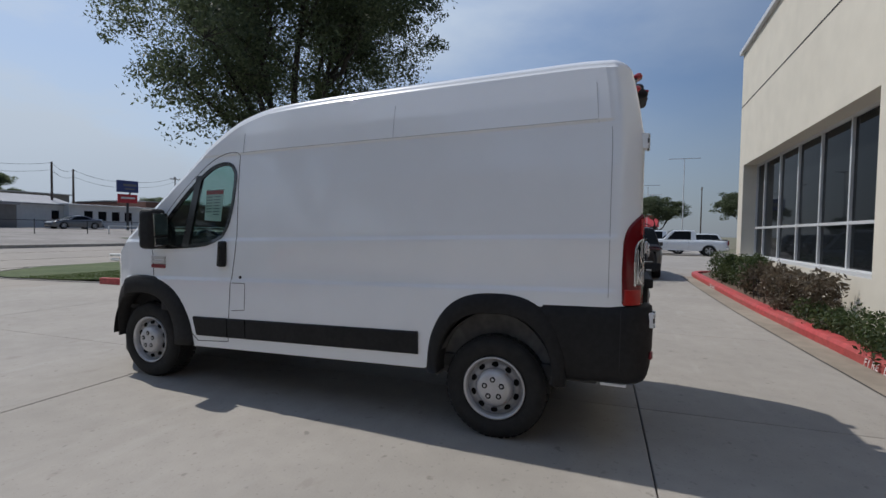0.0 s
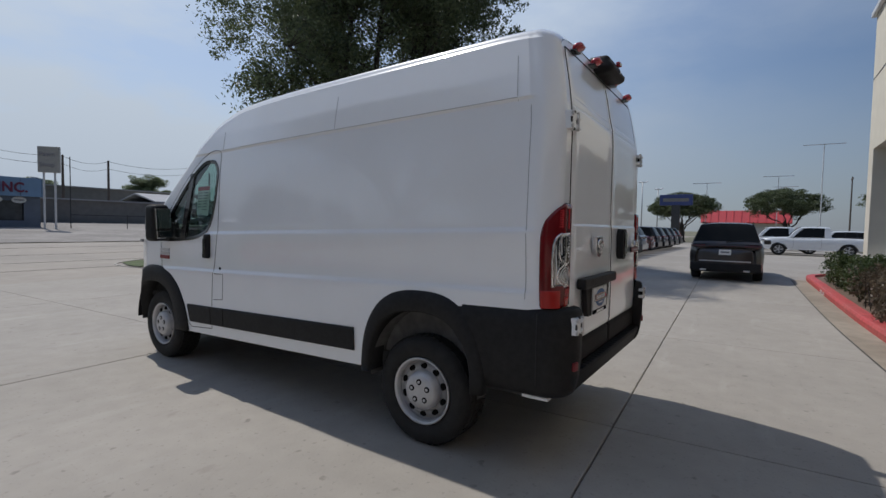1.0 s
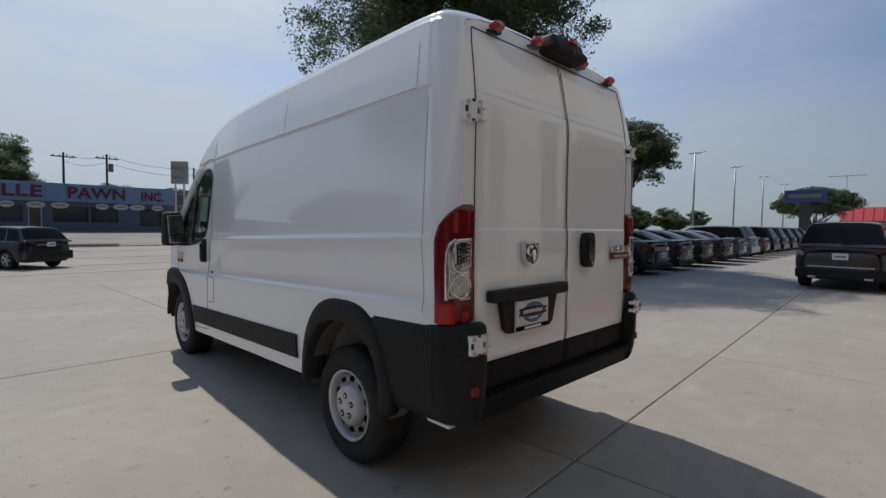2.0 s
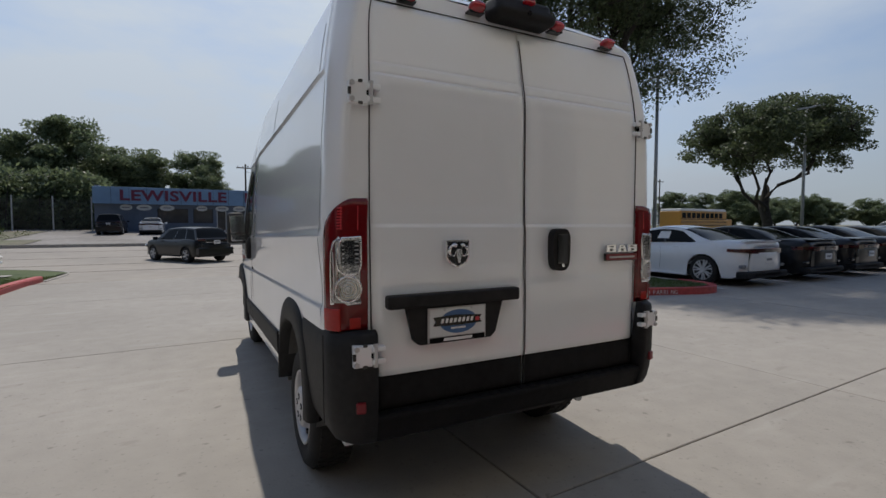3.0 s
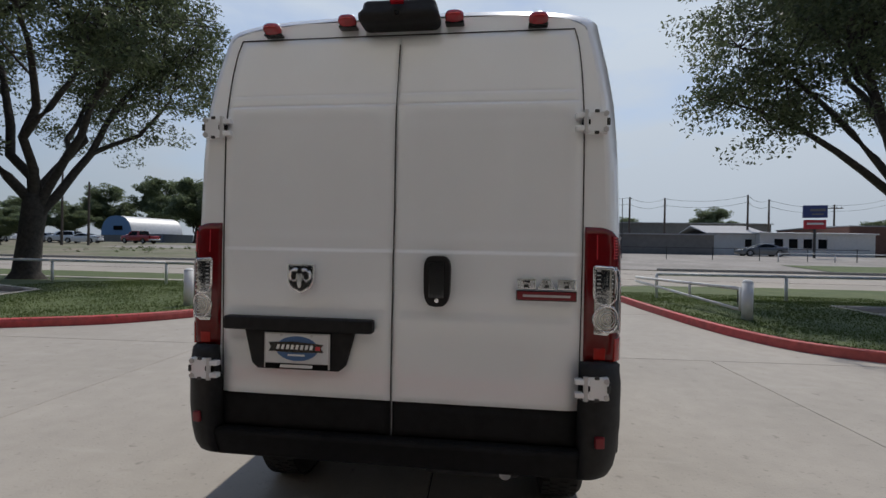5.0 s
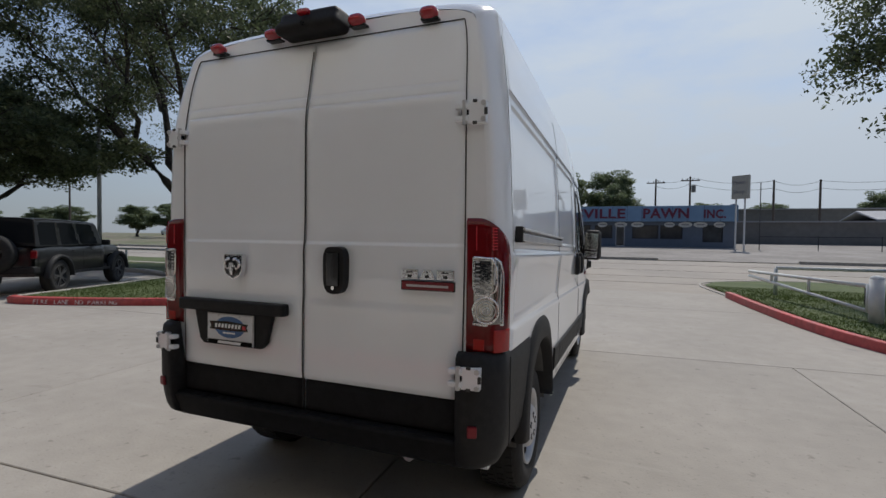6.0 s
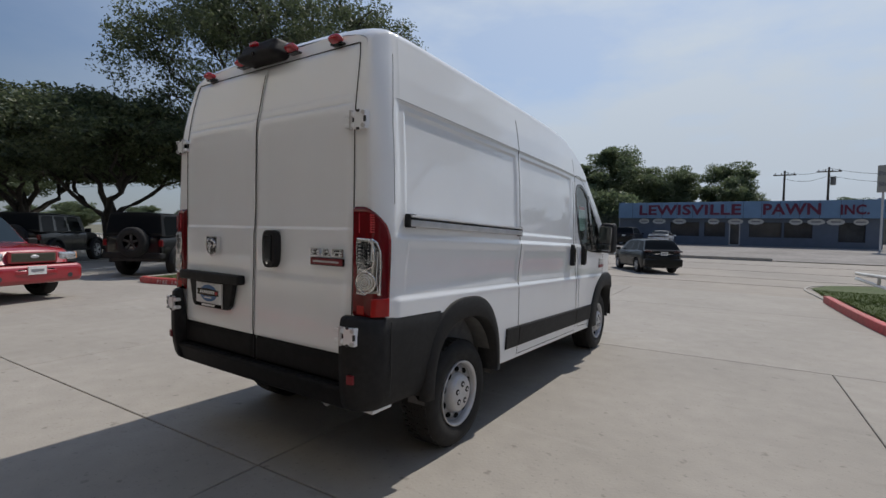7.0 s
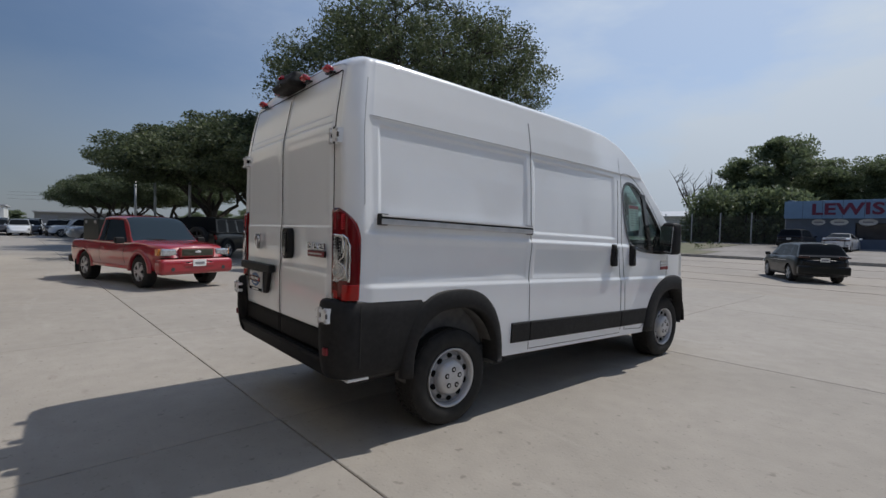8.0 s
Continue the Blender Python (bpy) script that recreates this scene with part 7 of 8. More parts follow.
part("intake", box((0, 4.882, 0.575), (0.62, 0.03, 0.10), 0.01), M_VOID, rp)
for s in (-1, 1):
    part("fog_lamp", cyl((s * 0.60, 4.86, 0.47), (s * 0.60, 4.897, 0.47), 0.045, n=14), M_DARKSTEEL, rp)
    part("turn_lamp", box((s * 0.795, 4.66, 0.845), (0.12, 0.14, 0.145), 0.02), mat("amber_lens", (0.6, 0.2, 0.03), 0.25, coat=0.6), rp)
bed_box = part("bed_box", box((0, 1.12, 1.30), (1.46, 0.92, 0.58), 0.03), M_GREENBOX, rp, "dark green tool box")
for sx in (-0.45, 0.45):
    part("box_latch", box((sx, 0.65, 1.50), (0.10, 0.02, 0.08), 0.006), M_STEEL, bed_box)
    part("box_latch", box((0.735, 1.12 + sx * 0.6, 1.50), (0.02, 0.10, 0.08), 0.006), M_STEEL, bed_box)
for s in (-1, 1):
    for hub in (RANGER["rear"], RANGER["rear"] + RANGER["wb"]):
        vv, ff = [], []
        for i in range(25):
            a = math.pi * i / 24
            for rr, oo in ((0.42, -0.06), (0.42, 0.012), (0.45, 0.022), (0.51, 0.002), (0.52, -0.04)):
                vv.append((s * (0.865 + oo), hub + rr * math.cos(a), 0.37 + rr * math.sin(a) * 1.0))
            if i:
                for j in range(4):
                    a_ = (i - 1) * 5 + j
                    ff.append((a_, a_ + 1, a_ + 6, a_ + 5))
        raw("fender_lip", vv, ff, C_RED, rp, smooth=True)
    part("mud_flap", box((s * 0.80, 0.62, 0.34), (0.22, 0.015, 0.34), 0.005), M_RUBBER, rp)
    part("wiper", cyl((s * 0.08, 3.47, 1.075), (s * 0.08 + 0.52, 3.36, 1.14), 0.010, n=6), M_PLASTIC, rp)
part("rear_step", box((0, -0.08, 0.50), (1.50, 0.14, 0.16), 0.03), M_PLASTIC, rp)
rp.matrix_world = pose(-13.15, -0.24, 0, 0, 0, -72)
# dark sport utility turning in from the street
car("suv", C_BLACK, pose(-0.75, 19.9, ground_z(21), 0, 0, 32) @ Matrix.Diagonal((0.92, 0.90, 0.92, 1)), "black sport utility turning out of the drive to the street", CROSSOVER)
# cars on the far side
car("sedan", C_WHITE, pose(-4.5, 40.6, ground_z(42), 0, 0, 0) @ Matrix.Diagonal((0.86, 0.86, 0.90, 1)), "white sedan parked facing the shop", SEDAN)
car("suv", C_BLACK, pose(-7.2, 40.8, ground_z(42), 0, 0, 0) @ Matrix.Diagonal((0.88, 0.88, 0.90, 1)), "dark minivan parked facing the shop", SUV)
car("sedan", C_GREY, pose(31.6, 55.0, ground_z(55), 0, 0, 90), "grey sedan standing before the white house", SEDAN)
# far rows beyond the off-roaders
for i in range(9):
    car("pickup_truck", C_WHITE if i % 4 else C_GREY, pose(-40.0 - 3.0 * i, 5.4 + 0.3 * (i % 2), 0, 0, 0, 180), "white pickup in a far parked row", PICKUP, "far white row")
for i in range(5):
    car("suv", C_BLACK if i % 2 else C_WHITE, pose(-66.0, -10 + 3.0 * i, 0, 0, 0, -90), "vehicle parked at the far end of the lot", SUV, "far end row")


for i in range(7):
    copy_thing(kerb_suv, pose(-70.0 - 0.6 * (i % 2), -14.0 + 2.7 * i, 0, 0, 0, -90))["label"] = "dark sport utility parked nose-out at the far end"
for i in range(8):
    copy_thing(white_pickup, pose(-58.0 - 3.2 * i, 4.2 + 0.4 * (i % 2), 0, 0, 0, 176))["label"] = "white pickup in the far row with its bed to the lane"
    copy_thing(white_pickup, pose(-76.0, -18.0 + 3.0 * i, 0, 0, 0, -92))["label"] = "white pickup facing the lane at the far end"


def school_bus():
    t = thing("school_bus", "yellow school bus with dark windows out on the street", "bus")
    yel = mat("bus_yellow", (0.50, 0.24, 0.03), 0.45, vary=0.05, coat=0.4)
    bm = box((0, 0, 1.75), (8.6, 2.4, 1.9), 0.12, seg=3)
    part("body", bm, yel, t)
    part("roof", box((0, 0, 2.78), (8.5, 2.3, 0.28), 0.12, seg=3), M_SIGNWHITE, t)
    part("hood", box((5.0, 0, 1.35), (1.7, 2.0, 1.0), 0.15, seg=3), yel, t)
    part("windscreen", box((4.32, 0, 2.2), (0.06, 2.1, 0.75), 0.02), M_TINT, t)
    for s in (-1, 1):
        for i in range(9):
            part("window", box((-3.75 + 0.85 * i, s * 1.2, 2.22), (0.66, 0.04, 0.55), 0.02), M_TINT, t)
        for z in (1.2, 1.55, 1.85):
            part("rub_rail", box((0, s * 1.21, z), (8.5, 0.04, 0.07)), M_GLOSSBLACK, t)
        for x in (-2.4, 4.9):
            car_wheel(t, 0, 0, 0.48, s)
            w = t.children[-1]
            w.matrix_local = pose(x, s * 1.16, 0.48, 0, 0, 90 if s > 0 else 90)
    part("underbody", box((0.4, 0, 0.75), (9.0, 1.8, 0.3)), M_DARKSTEEL, t)
    part("bumper", box((5.9, 0, 0.75), (0.2, 2.2, 0.28), 0.04), M_GLOSSBLACK, t)
    return t


bus = school_bus()
bus.matrix_world = pose(46.4, 31.0, ground_z(31), 0, 0, 4)


# ---- trees ----
def oak(seed, height, radius, trunk_r, fork, per, leaf, label, leafmat=None, limbs=7, crown_low=0.32, name="oak_tree", sub=5, flare=1.0, clump=0.85, twigs=5, bare=2, dome=None, spread=0.22, hollow=0.0, arms=()):
    """A spreading tree: forked trunk, curved limbs, branch tips with leaf clumps and gaps between."""
    rng = random.Random(seed)
    t = thing(name, label, "tree")

    def inside(c, k=1.0):
        """Pulls a point into the crown's dome."""
        if not dome:
            return c
        R, z0, z1 = dome[:3]
        zc, rz = (z0 + z1) / 2, (z1 - z0) / 2
        e = 2.4 if c.z > zc else 5.0
        d = (math.hypot(c.x, c.y) / (R * k)) ** e + (abs(c.z - zc) / (rz * k)) ** e
        if d <= 1 or c.z < z0:
            return c
        f = d ** (-1 / e)
        return Vector((c.x * f, c.y * f, zc + (c.z - zc) * f))
    vs, fs = [], []
    trunk = [Vector((0, 0, -0.1)), Vector((0, 0, 0.35)), Vector((rng.uniform(-.1, .1), rng.uniform(-.1, .1), fork * 0.6)), Vector((rng.uniform(-.15, .15), rng.uniform(-.15, .15), fork))]
    up = [trunk[-1] + Vector((0, 0, 0.35)), trunk[-1] + Vector((0.05, 0, 0.9)), trunk[-1] + Vector((0.08, 0, 1.5))]
    tube(vs, fs, trunk[:1] + [Vector((0, 0, 0.12))] + trunk[1:] + up, [trunk_r * 1.9 * flare, trunk_r * 1.45 * flare, trunk_r * 1.08, trunk_r * 0.95, trunk_r * 0.98, trunk_r * 0.86, trunk_r * 0.45, 0.03], 12)
    tips = []
    low = height * crown_low
    mains = max(4, limbs // 2)
    stems = []
    for i in range(limbs):
        ang = 2 * math.pi * ((i % mains) + (0.5 if i >= mains else 0.0) + rng.uniform(-0.3, 0.3)) / mains
        rise = rng.uniform(0.45, 1.0)
        reach = radius * (1.15 - 0.75 * rise) * rng.uniform(0.7, 1.0)
        top = low + (height * 0.93 - low) * rise
        parent = None
        if i >= mains:
            parent = min(stems, key=lambda st: abs((st[0] - ang + math.pi) % (2 * math.pi) - math.pi) + 0.25 * rng.random())
        p0 = parent[1][rng.randint(2, 4)].copy() if parent else trunk[-1] + Vector((0, 0, rng.uniform(-0.5, 0.4)))
        p3 = Vector((math.cos(ang) * reach, math.sin(ang) * reach, top))
        p3 = inside(p3, 0.9)
        reach = math.hypot(p3.x, p3.y)
        p1 = p0 + Vector((math.cos(ang) * reach * spread, math.sin(ang) * reach * spread, (p3.z - p0.z) * 0.36))
        p2 = p0.lerp(p3, 0.62) + Vector((rng.uniform(-.5, .5), rng.uniform(-.5, .5), rng.uniform(0, .5)))
        pts = [((1 - u) ** 3) * p0 + 3 * u * (1 - u) ** 2 * p1 + 3 * u * u * (1 - u) * p2 + u**3 * p3 for u in [k / 8 for k in range(9)]]
        for k in range(1, 8):
            pts[k] = pts[k] + Vector((rng.uniform(-.26, .26), rng.uniform(-.26, .26), rng.uniform(-.16, .16)))
        r0 = trunk_r * (rng.uniform(0.26, 0.36) if parent else rng.uniform(0.42, 0.56))
        stems.append((ang, pts))
        tube(vs, fs, pts, [r0 * (1 - 0.82 * k / 8) for k in range(9)], 7)
        for b in range(sub):
            k = rng.randint(bare, 8)
            q0 = pts[k]
            dirn = (pts[k] - pts[k - 1]).normalized() + Vector((rng.uniform(-1.1, 1.1), rng.uniform(-1.1, 1.1), rng.uniform(-0.45, 0.7)))
            ln = radius * rng.uniform(0.22, 0.48)
            q3 = q0 + dirn.normalized() * ln
            q3.z = max(q3.z, low * rng.uniform(0.85, 1.1))
            q3 = inside(q3, 0.96)
            q1 = q0.lerp(q3, 0.5) + Vector((rng.uniform(-.2, .2), rng.uniform(-.2, .2), rng.uniform(0, .3)))
            tube(vs, fs, [q0, q1, q3], [r0 * 0.34 * (1 - 0.07 * k), r0 * 0.2, 0.02], 5)
            for w in range(twigs):
                f = rng.uniform(0.25, 1.0)
                c = q0.lerp(q3, f) + Vector((rng.gauss(0, 0.45), rng.gauss(0, 0.45), rng.gauss(0.1, 0.35)))
                c = inside(c)
                tips.append(c)
                tube(vs, fs, [q0.lerp(q3, f * 0.9), c], [0.03, 0.008], 4)
    if dome:
        R, z0, z1, fill = dome
        zc, rz = (z0 + z1) / 2, (z1 - z0) / 2
        while fill:
            d = Vector((rng.gauss(0, 1), rng.gauss(0, 1), rng.gauss(0.25, 0.9))).normalized()
            k = rng.uniform(0.72, 1.0)
            c = inside(Vector((d.x * R * k, d.y * R * k, zc + d.z * rz * k)) * (1.0 if d.z > 0 else 1.06))
            fill -= 1
            if noise.noise(c * 0.42 + Vector((seed, 0, 0))) > -0.12:
                tips.append(c)
    if hollow:
        tips = [c for c in tips if c.z > dome[1] + hollow * (1 - min(1.0, math.hypot(c.x, c.y) / dome[0]) ** 2)]
    # single long arms that droop past the crown: direction, reach, height at the end
    for ang, reach, z in arms:
        d = Vector((math.cos(radians(ang)), math.sin(radians(ang)), 0))
        p0, p2 = trunk[-1] + Vector((0, 0, 0.4)), d * reach + Vector((0, 0, z))
        p1 = p0.lerp(p2, 0.55) + Vector((0, 0, 1.3))
        pts = [p0.lerp(p1, u).lerp(p1.lerp(p2, u), u) for u in [k / 8 for k in range(9)]]
        tube(vs, fs, pts, [trunk_r * 0.4 * (1 - 0.9 * k / 8) for k in range(9)], 6)
        for k in range(34):
            q = pts[rng.randint(5, 8)]
            c = q + Vector((rng.gauss(0, 0.6), rng.gauss(0, 0.6), rng.gauss(0.1, 0.55)))
            tube(vs, fs, [q, c], [0.025, 0.008], 4)
            tips.append(c)
    cl = [(c.x, c.y, max(c.z, low * 0.85), rng.uniform(0.55, 1.15) * clump) for c in tips]
    raw("trunk", vs, fs, M_BARK, t, smooth=True)
    leaf_cloud("crown", leafmat or M_LEAF, cl, per, leaf, parent=t, seed=seed, flat=0.62)
    return t


def place(tree, x, y, rz=0.0, scale=1.0, sz=1.0, dz=0.0):
    tree.matrix_world = Matrix.Translation((x, y, ground_z(y) + dz)) @ pose(0, 0, 0, 0, 0, rz) @ Matrix.Diagonal((scale, scale, scale * sz, 1))
    return tree


def again(tree, x, y, rz, scale=1.0, sz=1.0, label="", dz=0.0):
    c = copy_thing(tree, Matrix.Identity(4))
    if label:
        c["label"] = label
    return place(c, x, y, rz, scale, sz, dz)


place(oak(11, 17.2, 7.4, 0.36, 2.2, 106, 0.078, "large live oak with a forked dark trunk on the lawn", limbs=13, crown_low=0.33, sub=12, twigs=7, clump=0.9, bare=4, dome=(6.7, 4.3, 17.2, 900), spread=0.42, hollow=2.3, arms=[(-115, 6.3, 6.3), (-104, 6.2, 7.4)]), 13.1, 14.2, 300, 1.0)
place(oak(23, 12.6, 8.0, 0.40, 2.7, 96, 0.075, "large spreading live oak beside the driveway lawn", limbs=12, crown_low=0.47, sub=9, twigs=7, clump=0.78, bare=4, dome=(7.4, 4.1, 12.6, 560), spread=0.42, hollow=2.3), -17.2, 13.6, 60, 1.0)
oak_c = place(oak(37, 7.2, 4.8, 0.24, 2.2, 110, 0.09, "rounded dark live oak between parked cars", limbs=8, crown_low=0.56, clump=0.58, sub=6, bare=5, dome=(3.9, 3.3, 7.6, 230), spread=0.4, hollow=1.3), 30.0, 14.9, 10, 1.2)
row_tree = place(oak(45, 10.2, 7.2, 0.36, 2.7, 125, 0.115, "dense live oak in a row behind the off-roaders", limbs=11, crown_low=0.40, clump=0.95, sub=7, bare=4, dome=(7.0, 4.6, 10.2, 520), spread=0.4, hollow=1.2), -21.6, 7.6, 0, 0.88, 0.75)
again(row_tree, -31.0, 7.0, 130, 0.97, 0.78)
again(row_tree, -46.0, 7.0, 220, 0.85, 0.70)
again(row_tree, -56.0, 5.2, 310, 0.88, 0.74)
again(row_tree, -66.0, 4.2, 40, 0.8, 0.85)
again(row_tree, -78.0, 3.6, 200, 0.8, 0.85)
again(oak_c, 68.0, 7.5, 60, 1.05, 0.82, "far dark oak across the lot")
again(oak_c, 66.0, -3.6, 160, 1.05, 0.82, "far dark oak beyond the pickups")
again(oak_c, 90.0, 10.5, 250, 1.2, 0.8, "far dark oak across the lot")
again(oak_c, 60.0, -14.0, 280, 1.1, 0.85, "far oak behind the building corner")

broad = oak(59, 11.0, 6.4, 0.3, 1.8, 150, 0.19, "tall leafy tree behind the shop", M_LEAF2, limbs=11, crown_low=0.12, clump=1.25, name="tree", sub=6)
place(broad, -12.6, 62.0, 0, 0.95, 0.92)
for x, y, rz, sc, sz in ((-16.6, 60.0, 50, 0.74, 0.95), (-7.0, 66.0, 200, 0.8, 0.85), (-1.0, 68.0, 260, 0.8, 0.9), (1.5, 72.0, 20, 0.5, 0.9)):
    again(broad, x, y, rz, sc, sz)
for x, y, rz, sc, sz in ((-58, 82, 30, 1.0, 0.92), (-80, 100, 80, 1.25, 0.9), (-92, 98, 150, 1.1, 0.9), (-51.5, 82, 210, 1.0, 0.85), (-47.5, 86, 120, 0.7, 0.85), (-92, 88, 0, 0.9, 0.7), (-105, 90, 90, 1.0, 0.7)):
    again(broad, x, y, rz, sc, sz, "leafy tree mass across the street")
for x, y, rz, sc, sz in ((14, 92, 10, 0.8, 0.6), (24, 95, 60, 0.8, 0.6), (38, 90, 110, 0.8, 0.75), (70, 96, 200, 0.8, 0.6), (82, 98, 300, 0.8, 0.6), (95, 100, 90, 0.8, 0.6)):
    again(broad, x, y, rz, sc, sz, "far tree top behind low roofs")
for i in range(10):
    again(broad, 78 + 8 * i, 46 + 1.5 * (i % 3), 37 * i, 0.68, 0.82 - 0.06 * (i % 3), "far tree in a wood beyond the cars", -1.0)
for i in range(7):
    again(broad, 82 + 9 * i, 60, 51 * i, 0.72, 0.8, "far tree in a wood beyond the cars", -1.0)
for i in range(8):
    again(broad, -80 - 8 * i, 26 + 2 * (i % 3), 43 * i, 0.6, 0.6, "far low tree beyond the parked row")
for i in range(6):
    again(broad, -60 - 12 * i, 48 + 3 * (i % 2), 63 * i, 0.62, 0.6, "far low tree behind the street")
for i in range(9):
    again(broad, -128 - 5 * (i % 3), -42 + 8.5 * i, 71 * i, 0.62, 0.55, "far low tree beyond the end of the lot", -0.6)
leafless = thing("bare_tree", "bare grey tree behind the fence", "tree")
vs, fs = [], []
rb = random.Random(8)
for k in range(9):
    a = 2 * math.pi * k / 9
    p0, p1 = Vector((0, 0, 1.5 + 0.2 * k)), Vector((math.cos(a) * 2.6, math.sin(a) * 2.6, 6.5 + rb.uniform(-1, 2)))
    tube(vs, fs, [p0, p0.lerp(p1, 0.5) + Vector((0, 0, -0.4)), p1], [0.14, 0.08, 0.02], 5)
    for j in range(9):
        f = rb.uniform(0.35, 1.0)
        q = p0.lerp(p1, f)
        tube(vs, fs, [q, q + Vector((rb.uniform(-1, 1), rb.uniform(-1, 1), rb.uniform(0.3, 1.6)))], [0.04, 0.012], 4)
tube(vs, fs, [Vector((0, 0, -0.1)), Vector((0, 0, 3.0))], [0.25, 0.18], 8)
raw("limb_fan", vs, fs, M_BARK, leafless)
place(leafless, -20.0, 56.0)
place(copy_thing(leafless, Matrix.Identity(4)), -44.0, 82.0, 70, 1.1)


# ---- lot lights ----
def lot_light(x, y, rz, h=7.9):
    t = thing("lot_light", "grey steel lot light with twin slim heads", "street lamp", group="lot lights")
    part("base", cyl((0, 0, 0), (0, 0, 0.5), 0.25, n=16), M_KERBGREY, t)
    part("pole", cyl((0, 0, 0.4), (0, 0, h), 0.085, 0.065, n=12), M_POLE, t, smooth=True)
    part("cross_arm", box((0, 0, h), (0.9, 0.08, 0.08), 0.01), M_POLE, t)
    for s in (-1, 1):
        bm = box((0, 0.45, 0), (0.30, 0.95, 0.07), 0.02, Matrix.Translation((s * 0.36, 0.1, h + 0.06)) @ pose(0, 0, 0, 10, 0, 0))
        part("head", bm, M_ALU, t)
    t.matrix_world = pose(x, y, ground_z(y), 0, 0, rz)
    return t


first = lot_light(16.4, 12.2, -90)
for i in range(1, 6):
    copy_thing(first, pose(16.4 + 12.1 * i, 12.2, 0.005, 0, 0, -90))
copy_thing(first, pose(-19.0, 11.2, 0, 0, 0, 90))
lane_light = lot_light(-38.0, 3.4, 90, 5.4)
copy_thing(lane_light, pose(-33.5, 4.0, 0, 0, 0, 90))
copy_thing(lane_light, pose(-28.0, 5.0, 0, 0, 0, 90))


def mast(x, y, h):
    t = thing("light_mast", "thin tall mast with a cross bar far across the lot", "mast", group="far masts")
    part("pole", cyl((0, 0, 0), (0, 0, h), 0.06, 0.04, n=8), M_ALU, t)
    part("cross_bar", box((0, 0, h), (0.07, 3.4, 0.07)), M_ALU, t)
    t.matrix_world = pose(x, y, 0)
    return t


for x, y, h in ((58.0, -6.2, 10.5), (74, -3.0, 9.0), (92, -4.5, 9.0), (70, 5.0, 8.0)):
    mast(x, y, h)


# ---- poles and wires ----
def utility_pole(x, y, h, arms=True, transformer=False):
    t = thing("utility_pole", "dark wooden utility pole with a cross arm", "pole", group="utility poles")
    z = ground_z(y)
    part("pole", cyl((0, 0, 0), (0, 0, h), 0.15, 0.10, n=10), M_WOODPOLE, t)
    if arms:
        part("cross_arm", box((0, 0, h - 0.5), (2.2, 0.12, 0.12)), M_WOODPOLE, t)
        for k in (-0.9, -0.3, 0.3, 0.9):
            part("insulator", cyl((k, 0, h - 0.44), (k, 0, h - 0.26), 0.05, n=8), M_GREYWALL, t)
    if transformer:
        part("transformer", cyl((0.4, 0, h - 2.0), (0.4, 0, h - 1.1), 0.26, n=12), M_GREYWALL, t)
    t.matrix_world = pose(x, y, z)
    return t


poles = [(4.6, 66.0, 8.0, True), (8.6, 66.0, 8.2, True), (16.2, 60, 7.0, False), (20.4, 60, 6.9, False), (31.0, 62, 7.5, False), (34.5, 64, 7.1, False), (46, 70, 6.9, True), (62, 80, 9.5, True), (-53.5, 50, 9.0, False), (-50.8, 51, 7.9, False), (-60, 88, 9.6, True), (-46, 86, 8.6, True), (78, 60, 9, True), (-70, 40, 9, True), (110, -15, 12, True)]
for k, (x, y, h, arm) in enumerate(poles):
    utility_pole(x, y, h, arm, k == 1)


def wire(p, q, sag, parent):
    pts = []
    for i in range(13):
        f = i / 12
        a = Vector(p).lerp(Vector(q), f)
        a.z -= sag * 4 * f * (1 - f)
        pts.append(a)
    vs, fs = [], []
    tube(vs, fs, pts, [0.022] * 13, 4)
    raw("wire", vs, fs, M_WIRE, parent)


lines_ = thing("overhead_wires", "sagging dark overhead wires between poles", "wires")
for (a, b) in ((0, 1), (1, 2), (2, 3), (3, 4), (4, 5), (5, 6), (6, 7)):
    for dz in (0.1, 0.9):
        pa, pb = poles[a], poles[b]
        wire((pa[0], pa[1], ground_z(pa[1]) + pa[2] - dz), (pb[0], pb[1], ground_z(pb[1]) + pb[2] - dz), 0.5, lines_)
wl2 = thing("overhead_wires", "far overhead wires along the road", "wires")
for dz in (0.0, 0.8, 1.7):
    wire((-70, 40, 10 - dz), (-160, -10, 9 - dz), 1.0, wl2)


# ---- shop across the street ----
PY = 46.0
pz = ground_z(PY)
shop = thing("pawn_shop", "long low blue shop with a pale blue sign fascia", "shop", kind="structure")
holes = [(-4.35, -2.0, pz + 0.75, pz + 2.0), (-1.6, 0.0, pz + 0.75, pz + 2.0), (0.3, 1.1, pz + 0.02, pz + 2.1), (1.75, 4.0, pz + 0.75, pz + 2.0), (4.15, 6.0, pz + 0.75, pz + 2.0), (7.6, 9.2, pz + 0.5, pz + 2.0)]
wall_with_hole("wall", -8.8, 10.2, pz - 0.3, pz + 2.5, PY, PY + 0.3, holes, M_PAWNWALL, shop)
part("side_wall", box((-8.65, PY + 6.3, pz + 1.8), (0.3, 12, 4.2)), M_PAWNWALL, shop)
part("side_wall", box((10.05, PY + 6.3, pz + 1.8), (0.3, 12, 4.2)), M_PAWNWALL, shop)
part("back_room", box((0.7, PY + 3.0, pz + 1.2), (18, 0.2, 2.4)), M_INTERIOR, shop)
part("roof", box((0.7, PY + 6.2, pz + 3.55), (18.6, 12, 0.2)), M_ROOFGREY, shop)
